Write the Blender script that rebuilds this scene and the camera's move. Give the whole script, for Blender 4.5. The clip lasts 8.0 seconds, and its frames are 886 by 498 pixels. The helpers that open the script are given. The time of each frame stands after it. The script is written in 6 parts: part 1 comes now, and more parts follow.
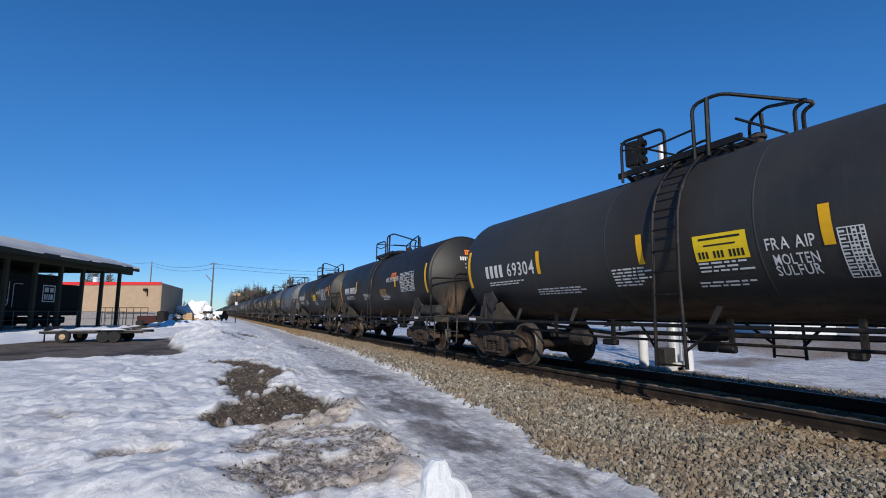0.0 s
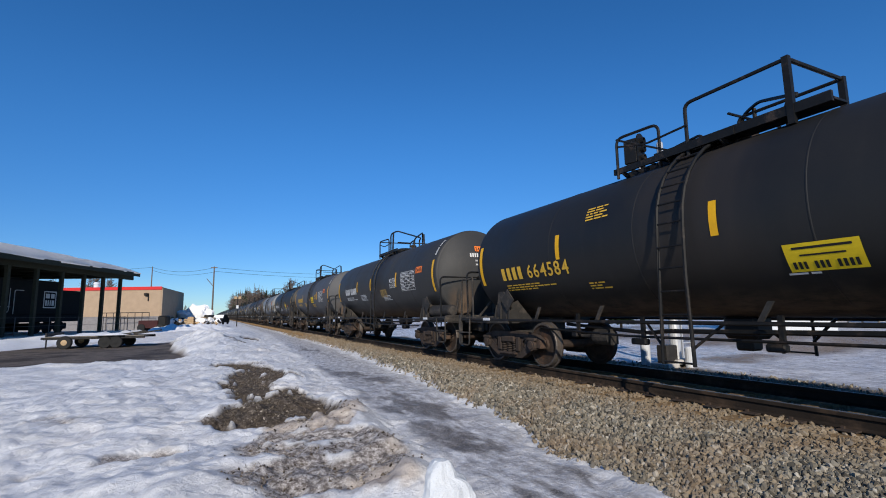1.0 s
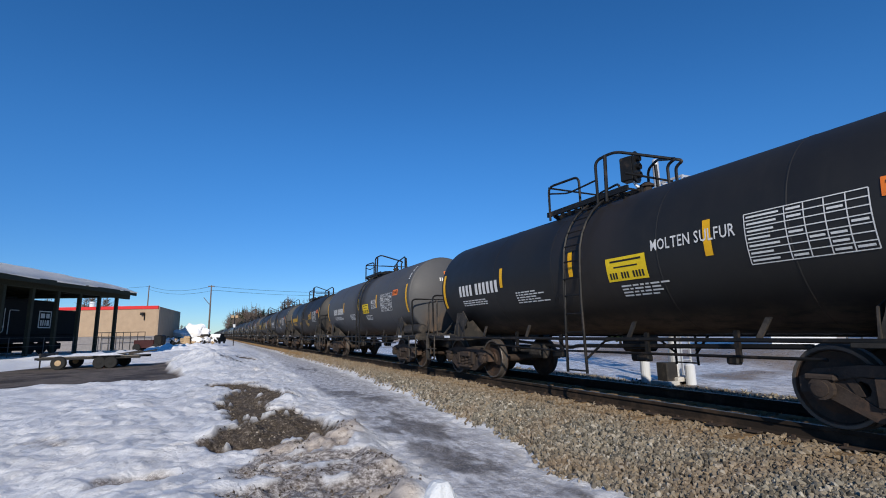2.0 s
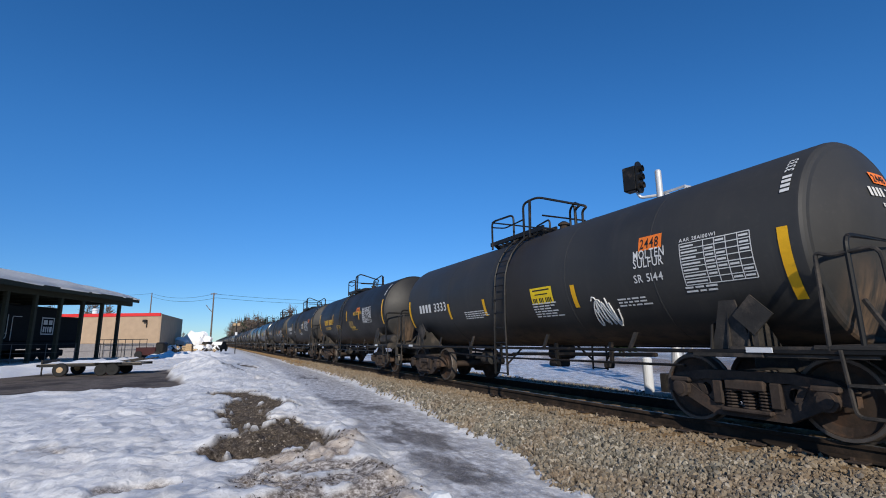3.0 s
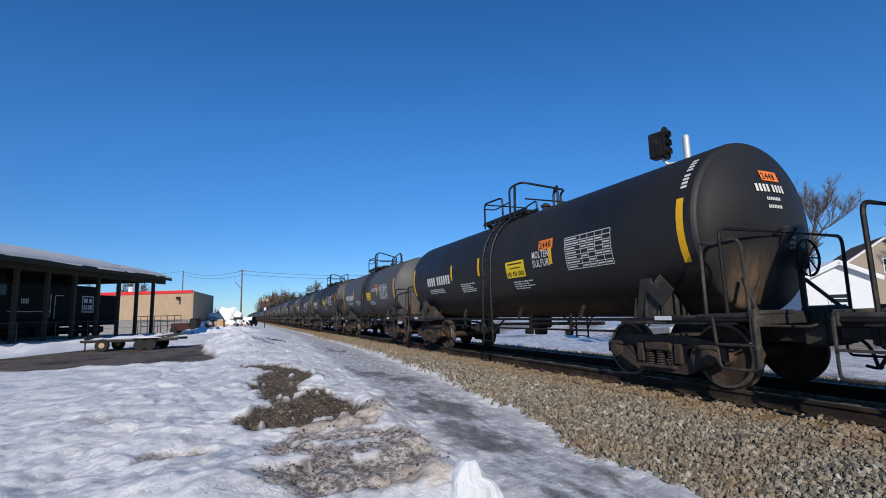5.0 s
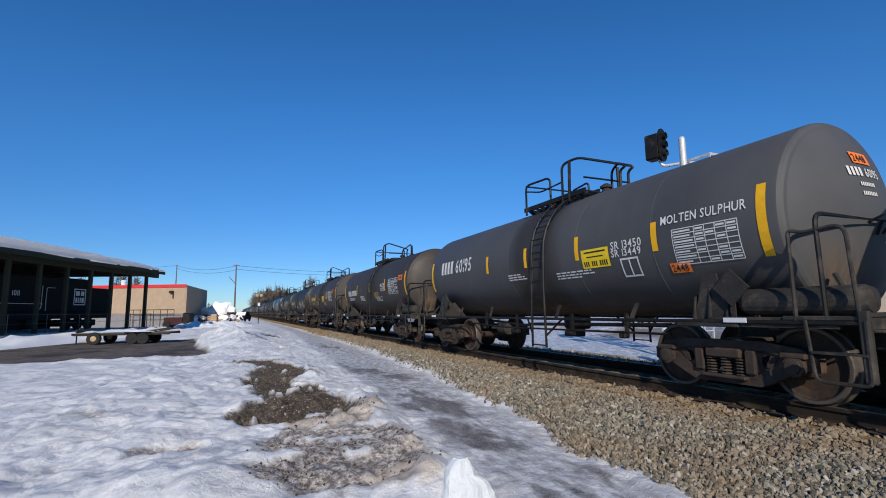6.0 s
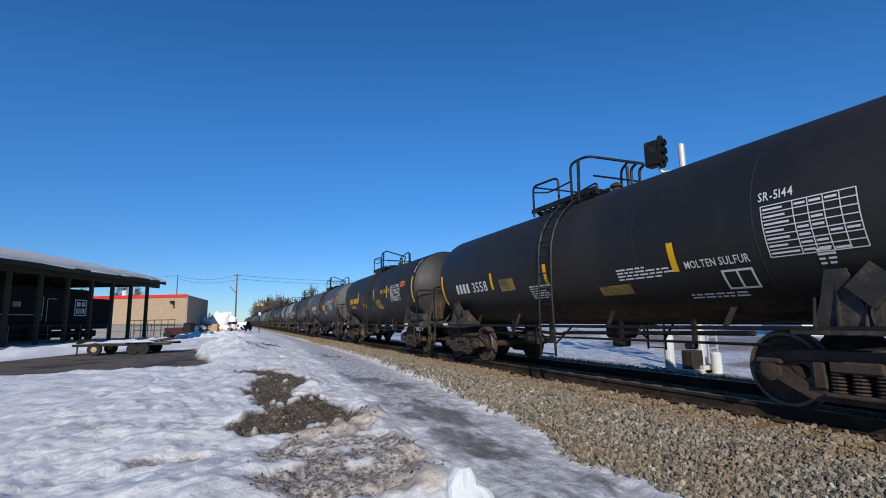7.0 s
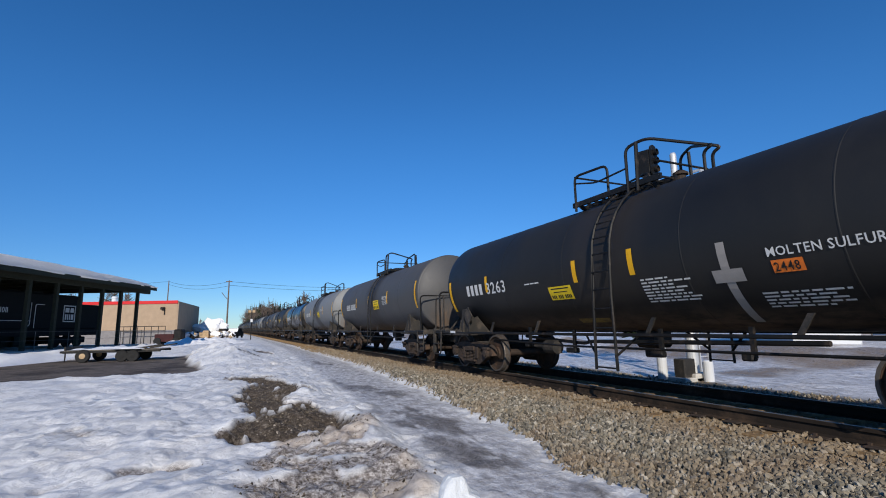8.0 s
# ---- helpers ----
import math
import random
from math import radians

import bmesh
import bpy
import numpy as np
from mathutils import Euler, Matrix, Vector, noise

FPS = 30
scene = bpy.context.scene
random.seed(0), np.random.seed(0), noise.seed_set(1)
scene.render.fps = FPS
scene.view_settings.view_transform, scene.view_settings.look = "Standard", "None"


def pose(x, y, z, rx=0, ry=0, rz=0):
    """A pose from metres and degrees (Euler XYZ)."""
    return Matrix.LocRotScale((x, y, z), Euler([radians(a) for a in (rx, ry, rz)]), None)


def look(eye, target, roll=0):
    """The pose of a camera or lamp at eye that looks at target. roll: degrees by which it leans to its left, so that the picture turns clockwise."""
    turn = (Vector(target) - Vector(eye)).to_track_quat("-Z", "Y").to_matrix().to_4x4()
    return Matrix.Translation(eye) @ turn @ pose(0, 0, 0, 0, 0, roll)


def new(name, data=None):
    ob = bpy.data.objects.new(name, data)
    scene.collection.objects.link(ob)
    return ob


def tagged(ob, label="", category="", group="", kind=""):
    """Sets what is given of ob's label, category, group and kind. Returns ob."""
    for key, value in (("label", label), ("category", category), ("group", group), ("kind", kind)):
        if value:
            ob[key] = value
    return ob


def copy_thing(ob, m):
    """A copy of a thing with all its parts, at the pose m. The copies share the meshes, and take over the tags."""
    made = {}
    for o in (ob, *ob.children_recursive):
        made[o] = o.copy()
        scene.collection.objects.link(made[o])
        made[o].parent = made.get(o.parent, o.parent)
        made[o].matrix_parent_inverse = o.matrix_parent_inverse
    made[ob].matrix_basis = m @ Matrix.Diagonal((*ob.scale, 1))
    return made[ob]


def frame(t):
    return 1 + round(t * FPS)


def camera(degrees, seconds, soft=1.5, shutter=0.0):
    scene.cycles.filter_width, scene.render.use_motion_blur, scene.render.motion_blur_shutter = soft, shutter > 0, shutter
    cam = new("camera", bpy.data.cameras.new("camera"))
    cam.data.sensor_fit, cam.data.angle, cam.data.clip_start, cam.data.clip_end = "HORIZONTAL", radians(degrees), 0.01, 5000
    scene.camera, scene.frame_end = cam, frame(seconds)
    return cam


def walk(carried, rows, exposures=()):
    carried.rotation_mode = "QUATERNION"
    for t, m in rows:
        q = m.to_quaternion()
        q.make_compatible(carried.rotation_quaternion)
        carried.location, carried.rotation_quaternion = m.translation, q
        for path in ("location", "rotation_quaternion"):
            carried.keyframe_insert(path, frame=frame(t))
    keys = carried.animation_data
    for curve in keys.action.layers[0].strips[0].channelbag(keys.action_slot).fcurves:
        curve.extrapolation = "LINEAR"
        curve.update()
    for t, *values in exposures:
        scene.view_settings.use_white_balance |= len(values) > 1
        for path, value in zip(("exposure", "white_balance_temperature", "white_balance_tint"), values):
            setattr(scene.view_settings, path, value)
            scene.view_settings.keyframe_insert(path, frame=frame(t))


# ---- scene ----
import itertools

# ---- camera ----
EYE = 1.15
cam = camera(86.0, 8.0, soft=1.0)
walk(cam, [
    (0.0, pose(0, 0, EYE, 97.60, 0.00, -25.80)),
    (0.5, pose(0, 0, EYE, 97.56, 0.25, -24.88)),
    (1.0, pose(0, 0, EYE, 97.65, 0.82, -25.66)),
    (1.5, pose(0, 0, EYE, 98.70, 0.99, -25.79)),
    (3.0, pose(0, 0, EYE, 100.85, 0.73, -25.62)),
    (3.5, pose(0, 0, EYE, 100.48, 1.13, -24.02)),
    (4.0, pose(0, 0, EYE, 99.79, 1.34, -23.35)),
    (4.5, pose(0, 0, EYE, 98.37, 1.80, -22.67)),
    (6.0, pose(0, 0, EYE, 97.41, 0.70, -23.47)),
    (6.5, pose(0, 0, EYE, 97.34, 0.77, -24.01)),
    (7.0, pose(0, 0, EYE, 98.38, 1.11, -23.33)),
    (7.5, pose(0, 0, EYE, 98.75, 1.04, -24.81)),
    (8.0, pose(0, 0, EYE, 99.24, 0.91, -24.14)),
])

# ---- light ----
world = bpy.data.worlds.new("sky")
scene.world = world
world.use_nodes = True
wn = world.node_tree
sky = wn.nodes.new("ShaderNodeTexSky")
sky.sky_type = "NISHITA"
sky.sun_disc = False
SUN = Vector((-0.46, -1.0, 0.53)).normalized()
sky.sun_elevation = math.asin(SUN.z)
sky.sun_rotation = math.atan2(SUN.x, SUN.y)
sky.air_density, sky.dust_density, sky.ozone_density = 0.8, 0.0, 3.5
deep = wn.nodes.new("ShaderNodeHueSaturation")
deep.inputs["Saturation"].default_value = 1.22
tint = wn.nodes.new("ShaderNodeMix")
tint.data_type, tint.blend_type = "RGBA", "MULTIPLY"
tint.inputs[0].default_value, tint.inputs[7].default_value = 1.0, (0.76, 0.98, 1.12, 1)
wn.links.new(sky.outputs[0], deep.inputs["Color"])
wn.links.new(deep.outputs[0], tint.inputs[6])
# clear, dry winter air: the sky stays blue down to the horizon
where = wn.nodes.new("ShaderNodeTexCoord")
split = wn.nodes.new("ShaderNodeSeparateXYZ")
wn.links.new(where.outputs["Generated"], split.inputs[0])
lift = wn.nodes.new("ShaderNodeMapRange")
lift.interpolation_type = "SMOOTHSTEP"
lift.inputs["From Min"].default_value, lift.inputs["From Max"].default_value = -0.05, 0.42
wn.links.new(split.outputs[2], lift.inputs["Value"])
low = wn.nodes.new("ShaderNodeMix")
low.data_type = "RGBA"
low.inputs[6].default_value, low.inputs[7].default_value = (0.60, 0.60, 0.68, 1), (1.0, 1.0, 1.0, 1)
wn.links.new(lift.outputs[0], low.inputs[0])
dry = wn.nodes.new("ShaderNodeMix")
dry.data_type, dry.blend_type = "RGBA", "MULTIPLY"
dry.inputs[0].default_value = 1.0
wn.links.new(tint.outputs[2], dry.inputs[6])
wn.links.new(low.outputs[2], dry.inputs[7])
wn.links.new(dry.outputs[2], wn.nodes["Background"].inputs[0])
wn.nodes["Background"].inputs[1].default_value = 0.124
sun_data = bpy.data.lights.new("sun", "SUN")
sun_data.energy, sun_data.angle, sun_data.color = 4.3, radians(0.53), (1.0, 0.91, 0.78)
sun = new("sun", sun_data)
sun.matrix_world = look(SUN * 100, (0, 0, 0))
scene.view_settings.exposure = 0.0


# ---- materials ----
def node_mat(name, rough=0.7, metal=0.0):
    m = bpy.data.materials.new(name)
    m.use_nodes = True
    b = m.node_tree.nodes["Principled BSDF"]
    b.inputs["Roughness"].default_value, b.inputs["Metallic"].default_value = rough, metal
    b.inputs["Specular IOR Level"].default_value = 0.22
    return m, m.node_tree, b


def ramp(nt, fac, stops):
    r = nt.nodes.new("ShaderNodeValToRGB")
    while len(r.color_ramp.elements) < len(stops):
        r.color_ramp.elements.new(0.5)
    for e, (p, c) in zip(r.color_ramp.elements, stops):
        e.position, e.color = p, (*c, 1)
    nt.links.new(fac, r.inputs[0])
    return r.outputs[0]


def tex(nt, scale, detail=4.0, rough=0.6, stretch=None, kind="ShaderNodeTexNoise"):
    co = nt.nodes.new("ShaderNodeTexCoord")
    n = nt.nodes.new(kind)
    n.inputs["Scale"].default_value = scale
    if kind == "ShaderNodeTexNoise":
        n.inputs["Detail"].default_value, n.inputs["Roughness"].default_value = detail, rough
    src = co.outputs["Object"]
    if stretch:
        mp = nt.nodes.new("ShaderNodeMapping")
        mp.inputs["Scale"].default_value = stretch
        nt.links.new(src, mp.inputs[0])
        src = mp.outputs[0]
    nt.links.new(src, n.inputs["Vector"])
    return n.outputs[0]


def mixc(nt, fac, a, b, mode="MIX"):
    m = nt.nodes.new("ShaderNodeMix")
    m.data_type, m.blend_type = "RGBA", mode
    for sock, v in ((m.inputs[0], fac), (m.inputs[6], a), (m.inputs[7], b)):
        if isinstance(v, (int, float)):
            sock.default_value = v
        elif isinstance(v, tuple):
            sock.default_value = (*v, 1)
        else:
            nt.links.new(v, sock)
    return m.outputs[2]


def bump(nt, b, height, strength, dist):
    n = nt.nodes.new("ShaderNodeBump")
    n.inputs["Strength"].default_value, n.inputs["Distance"].default_value = strength, dist
    nt.links.new(height, n.inputs["Height"])
    nt.links.new(n.outputs[0], b.inputs["Normal"])


def simple(name, col, rough=0.7, metal=0.0, var=0.25, scale=6.0, bumps=0.0, worn=None, wear=0.62, stretch=None):
    """A paint or surface with a broad and a fine variation, and worn or dirty patches of a second colour."""
    m, nt, b = node_mat(name, rough, metal)
    n1, n2 = tex(nt, scale, 5, 0.65, stretch), tex(nt, scale * 9, 3)
    lo, hi = tuple(c * (1 - var) for c in col), tuple(min(1, c * (1 + var)) for c in col)
    c = mixc(nt, 0.3, ramp(nt, n1, ((0.3, lo), (0.7, hi))), ramp(nt, n2, ((0.3, lo), (0.7, hi))))
    if worn:
        n3 = tex(nt, scale * 0.6, 8, 0.75, stretch)
        f = ramp(nt, n3, ((wear - 0.06, (0, 0, 0)), (wear + 0.1, (1, 1, 1))))
        c = mixc(nt, f, c, worn)
    nt.links.new(c, b.inputs["Base Color"])
    if bumps:
        bump(nt, b, n2, bumps, 0.02)
    return m


def tank_paint(name, col, rough, dust, streak=0.5):
    """Weathered jacket paint: dust over the whole, drips that run down the shell, scuffs."""
    m, nt, b = node_mat(name, rough)
    b.inputs["Specular IOR Level"].default_value = 0.42
    info = nt.nodes.new("ShaderNodeObjectInfo")
    co = nt.nodes.new("ShaderNodeTexCoord")
    off = nt.nodes.new("ShaderNodeVectorMath")
    off.operation = "MULTIPLY_ADD"
    off.inputs[1].default_value = (1, 1, 1)
    cmb = nt.nodes.new("ShaderNodeCombineXYZ")
    mul = nt.nodes.new("ShaderNodeMath")
    mul.operation, mul.inputs[1].default_value = "MULTIPLY", 90.0
    nt.links.new(info.outputs["Random"], mul.inputs[0])
    for i in range(3):
        nt.links.new(mul.outputs[0], cmb.inputs[i])
    nt.links.new(co.outputs["Object"], off.inputs[0])
    nt.links.new(cmb.outputs[0], off.inputs[2])

    def nz(scale, stretch, detail=5, rgh=0.65):
        mp = nt.nodes.new("ShaderNodeMapping")
        mp.inputs["Scale"].default_value = stretch
        n = nt.nodes.new("ShaderNodeTexNoise")
        n.inputs["Scale"].default_value, n.inputs["Detail"].default_value, n.inputs["Roughness"].default_value = scale, detail, rgh
        nt.links.new(off.outputs[0], mp.inputs[0])
        nt.links.new(mp.outputs[0], n.inputs["Vector"])
        return n.outputs[0]
    big, drip, fine = nz(0.5, (1, 1, 1)), nz(1.4, (0.35, 3.5, 0.35)), nz(14, (1, 1, 1))
    lo, hi = tuple(c * 0.8 for c in col), tuple(c * 1.2 for c in col)
    c = ramp(nt, big, ((0.3, lo), (0.7, hi)))
    c = mixc(nt, ramp(nt, drip, ((0.52, (0, 0, 0)), (0.8, (streak,) * 3))), c, dust)
    c = mixc(nt, ramp(nt, fine, ((0.55, (0, 0, 0)), (0.8, (0.25,) * 3))), c, dust)
    sep = nt.nodes.new("ShaderNodeSeparateXYZ")
    nt.links.new(co.outputs["Object"], sep.inputs[0])
    edge = nz(1.1, (0.5, 1.6, 0.5), 6, 0.7)

    def near(axis, mid, half, soft):
        """1 within half of mid along an axis, 0 past soft more, with a ragged edge."""
        a = nt.nodes.new("ShaderNodeMath")
        a.operation, a.inputs[1].default_value = "SUBTRACT", mid
        nt.links.new(sep.outputs[axis], a.inputs[0])
        q = nt.nodes.new("ShaderNodeMath")
        q.operation = "ABSOLUTE"
        nt.links.new(a.outputs[0], q.inputs[0])
        w = nt.nodes.new("ShaderNodeMath")
        w.operation, w.inputs[1].default_value = "MULTIPLY_ADD", soft
        nt.links.new(edge, w.inputs[0])
        nt.links.new(q.outputs[0], w.inputs[2])
        f = nt.nodes.new("ShaderNodeMapRange")
        f.inputs["From Min"].default_value, f.inputs["From Max"].default_value = half + soft, half
        nt.links.new(w.outputs[0], f.inputs["Value"])
        return f.outputs[0]

    def times(p, q, k=1.0):
        a = nt.nodes.new("ShaderNodeMath")
        a.operation = "MULTIPLY"
        nt.links.new(p, a.inputs[0])
        nt.links.new(q, a.inputs[1])
        g = nt.nodes.new("ShaderNodeMath")
        g.operation, g.inputs[1].default_value = "MULTIPLY", k
        nt.links.new(a.outputs[0], g.inputs[0])
        return g.outputs[0]
    c = mixc(nt, times(near(1, -0.3, 0.8, 0.5), ramp(nt, drip, ((0.25, (0.5,) * 3), (0.6, (1, 1, 1)))), 0.85), c, (0.024, 0.0195, 0.016))
    wash = nz(2.6, (3.2, 1, 0.5), 6, 0.7)
    c = mixc(nt, times(times(near(0, -0.42, 0.30, 0.45), near(2, 1.35, 0.45, 0.5)), ramp(nt, wash, ((0.36, (0, 0, 0)), (0.56, (1, 1, 1)))), 0.8), c, (0.15, 0.10, 0.065))
    nt.links.new(c, b.inputs["Base Color"])
    r = ramp(nt, big, ((0.3, (rough - 0.08,) * 3), (0.7, (rough + 0.12,) * 3)))
    nt.links.new(r, b.inputs["Roughness"])
    bump(nt, b, big, 0.12, 0.05)
    return m


PAINTS = {
    "black": tank_paint("tank_black_paint", (0.0115, 0.0112, 0.0108), 0.55, (0.034, 0.03, 0.026), 0.2),
    "charcoal": tank_paint("tank_charcoal_paint", (0.028, 0.028, 0.0275), 0.58, (0.075, 0.068, 0.06), 0.25),
    "grey": tank_paint("tank_dark_grey_paint", (0.062, 0.063, 0.066), 0.58, (0.10, 0.09, 0.08), 0.28),
    "blue": tank_paint("tank_blue_grey_paint", (0.075, 0.085, 0.10), 0.5, (0.10, 0.095, 0.09), 0.4),
    "light": tank_paint("tank_light_grey_paint", (0.17, 0.18, 0.185), 0.55, (0.13, 0.11, 0.09), 0.5),
    "brown": tank_paint("tank_rust_dusted_paint", (0.032, 0.028, 0.025), 0.6, (0.10, 0.065, 0.045), 0.7),
    "gloss": tank_paint("tank_glossy_black_paint", (0.009, 0.009, 0.0095), 0.28, (0.05, 0.047, 0.043), 0.15),
}
BLACK = simple("black_steel", (0.010, 0.010, 0.010), 0.5, 0.0, 0.35, 5, worn=(0.06, 0.045, 0.035), wear=0.6)
FRAME = simple("grimy_frame_steel", (0.030, 0.028, 0.026), 0.7, 0.0, 0.35, 4, 0.2, worn=(0.085, 0.07, 0.057), wear=0.55)
RUST = simple("rusty_cast_steel", (0.046, 0.035, 0.029), 0.85, 0.0, 0.45, 5, 0.12, worn=(0.10, 0.062, 0.042), wear=0.58)
TREAD = simple("worn_wheel_steel", (0.040, 0.029, 0.023), 0.75, 0.0, 0.35, 6, worn=(0.075, 0.043, 0.028), wear=0.55)
RIMM = simple("bare_wheel_rim", (0.10, 0.088, 0.078), 0.5, 0.4, 0.25, 9, worn=(0.12, 0.09, 0.07), wear=0.56)
RAILM = simple("rail_steel", (0.022, 0.016, 0.012), 0.95, 0.0, 0.3, 3, worn=(0.065, 0.042, 0.027), wear=0.55)
RAILTOP = simple("polished_rail_head", (0.17, 0.16, 0.15), 0.5, 0.7, 0.15, 2)
YELLOW = simple("reflective_yellow", (0.75, 0.40, 0.015), 0.45, 0, 0.12, 9, worn=(0.45, 0.25, 0.03), wear=0.68)
PANEL_Y = simple("yellow_panel_paint", (0.78, 0.55, 0.02), 0.5, 0, 0.1, 7, worn=(0.5, 0.36, 0.05), wear=0.66)
DULL_Y = simple("faded_yellow_panel", (0.33, 0.22, 0.06), 0.6, 0, 0.2, 7, worn=(0.15, 0.1, 0.05), wear=0.5)
WHITE = simple("stencil_white", (0.62, 0.62, 0.6), 0.6, 0, 0.15, 20, worn=(0.2, 0.2, 0.2), wear=0.66)
GOLD = simple("stencil_yellow", (0.70, 0.42, 0.05), 0.6, 0, 0.15, 20, worn=(0.25, 0.15, 0.05), wear=0.66)
ORANGE = simple("placard_orange", (0.80, 0.19, 0.03), 0.5, 0, 0.12, 9, worn=(0.45, 0.12, 0.05), wear=0.68)
INK = simple("placard_ink", (0.02, 0.02, 0.02), 0.6)
DULLW = simple("dull_wire", (0.09, 0.09, 0.09), 0.7)
GALV = simple("galvanised_steel", (0.55, 0.56, 0.57), 0.5, 0.35, 0.12, 12)
CONC = simple("pale_concrete", (0.5, 0.48, 0.44), 0.85, 0, 0.2, 5, 0.3, worn=(0.3, 0.27, 0.23))
TIE = simple("weathered_tie", (0.19, 0.125, 0.065), 0.9, 0, 0.45, 4, 0.4, worn=(0.27, 0.18, 0.095), wear=0.52, stretch=(3, 14, 8))
SNOWR = simple("packed_snow", (0.86, 0.865, 0.87), 0.75, 0, 0.06, 4, 0.3)
SHEDW = simple("dark_green_timber", (0.036, 0.038, 0.026), 0.9, 0, 0.25, 6, 0.2)
TAN = simple("tan_block_wall", (0.36, 0.265, 0.18), 0.85, 0, 0.14, 1.2, 0.2)
REDTRIM = simple("red_fascia", (0.55, 0.03, 0.03), 0.5, 0, 0.1, 4)
LOCO = simple("dark_loco_paint", (0.010, 0.011, 0.011), 0.9, 0, 0.2, 3)
WOODG = simple("grey_deck_boards", (0.3, 0.26, 0.21), 0.85, 0, 0.25, 5, 0.3)
TYRE = simple("tyre_rubber", (0.02, 0.02, 0.02), 0.8, 0, 0.2, 10)
SIDING = simple("white_siding", (0.60, 0.62, 0.64), 0.6, 0, 0.05, 3)
TANSIDE = simple("beige_siding", (0.30, 0.25, 0.20), 0.7, 0, 0.08, 3)
SHINGLE = simple("brown_shingles", (0.14, 0.075, 0.055), 0.85, 0, 0.3, 8, 0.4)
BARK = simple("bare_bark", (0.14, 0.11, 0.09), 0.9, 0, 0.3, 5, 0.4)
NEEDLE = simple("spruce_needles", (0.025, 0.045, 0.02), 0.8, 0, 0.4, 3)
GLASSD = simple("dark_window_glass", (0.02, 0.025, 0.03), 0.08, 0, 0.1, 2)


# ---- mesh helpers ----
def part(name, bm, mat, parent=None, label="", smooth=False):
    me = bpy.data.meshes.new(name)
    if smooth:
        for f in bm.faces:
            f.smooth = True
    bm.to_mesh(me)
    bm.free()
    me.materials.append(mat)
    ob = new(name, me)
    if parent:
        ob.parent = parent
    if label:
        tagged(ob, label)
    return ob


def thing(name, label, category, group="", kind="", at=None):
    ob = new(name)
    ob.empty_display_size = 0.3
    if at is not None:
        ob.matrix_world = at
    return tagged(ob, label, category, group, kind)


def bm_new():
    return bmesh.new()


def box(bm, c, s, rot=None, taper=1.0):
    v = []
    for dx, dy, dz in itertools.product((-0.5, 0.5), repeat=3):
        k = taper if dz > 0 else 1.0
        p = Vector((dx * s[0] * k, dy * s[1] * k, dz * s[2]))
        if rot is not None:
            p = rot @ p
        v.append(bm.verts.new(p + Vector(c)))
    for f in ((0, 1, 3, 2), (4, 6, 7, 5), (0, 4, 5, 1), (2, 3, 7, 6), (0, 2, 6, 4), (1, 5, 7, 3)):
        bm.faces.new([v[i] for i in f])
    return bm


def bbox(bm, c, s, bev=0.01, rot=None):
    """A box with bevelled edges."""
    b2 = box(bmesh.new(), c, s, rot)
    bmesh.ops.bevel(b2, geom=b2.edges[:], offset=min(bev, min(s) * 0.4), segments=1, affect="EDGES")
    tmp = bpy.data.meshes.new("tmp")
    b2.to_mesh(tmp)
    b2.free()
    bm.from_mesh(tmp)
    bpy.data.meshes.remove(tmp)
    return bm


def tube(bm, pts, r, seg=8, caps=True, taper=None):
    pts = [Vector(p) for p in pts]
    rings = []
    ref = None
    for i, p in enumerate(pts):
        t = (pts[min(i + 1, len(pts) - 1)] - pts[max(i - 1, 0)]).normalized()
        if ref is None:
            ref = Vector((0, 0, 1)) if abs(t.z) < 0.9 else Vector((1, 0, 0))
        a = t.cross(ref)
        if a.length < 1e-4:
            a = t.orthogonal()
        a.normalize()
        b = t.cross(a)
        rr = r if taper is None else r * (1 + (taper - 1) * i / (len(pts) - 1))
        rings.append([bm.verts.new(p + rr * (math.cos(q) * a + math.sin(q) * b)) for q in (2 * math.pi * k / seg for k in range(seg))])
    for A, B in zip(rings, rings[1:]):
        for k in range(seg):
            bm.faces.new((A[k], B[k], B[(k + 1) % seg], A[(k + 1) % seg]))
    if caps:
        bm.faces.new(rings[0])
        bm.faces.new(rings[-1][::-1])
    return bm


def bend(pts, r=0.12, n=4):
    """Rounds the inner corners of a polyline."""
    pts = [Vector(p) for p in pts]
    out = [pts[0]]
    for a, b, c in zip(pts, pts[1:], pts[2:]):
        u, w = (a - b), (c - b)
        k = min(r, u.length * 0.45, w.length * 0.45)
        p, q = b + u.normalized() * k, b + w.normalized() * k
        for i in range(n + 1):
            t = i / n
            out.append(p.lerp(b, t).lerp(b.lerp(q, t), t))
    out.append(pts[-1])
    return out


def lathe(bm, prof, axis="y", seg=32, c=(0, 0, 0)):
    """Turns (along, radius) pairs about an axis through c."""
    rings = []
    c = Vector(c)
    for s, r in prof:
        ring = []
        for k in range(seg):
            a = 2 * math.pi * k / seg
            u, w = r * math.cos(a), r * math.sin(a)
            p = {"y": Vector((u, s, w)), "x": Vector((s, u, w)), "z": Vector((u, w, s))}[axis]
            ring.append(bm.verts.new(c + p))
        rings.append(ring)
    for A, B in zip(rings, rings[1:]):
        for k in range(seg):
            bm.faces.new((A[k], A[(k + 1) % seg], B[(k + 1) % seg], B[k]))
    bm.faces.new(rings[0][::-1])
    bm.faces.new(rings[-1])
    bmesh.ops.recalc_face_normals(bm, faces=bm.faces[:])
    return bm


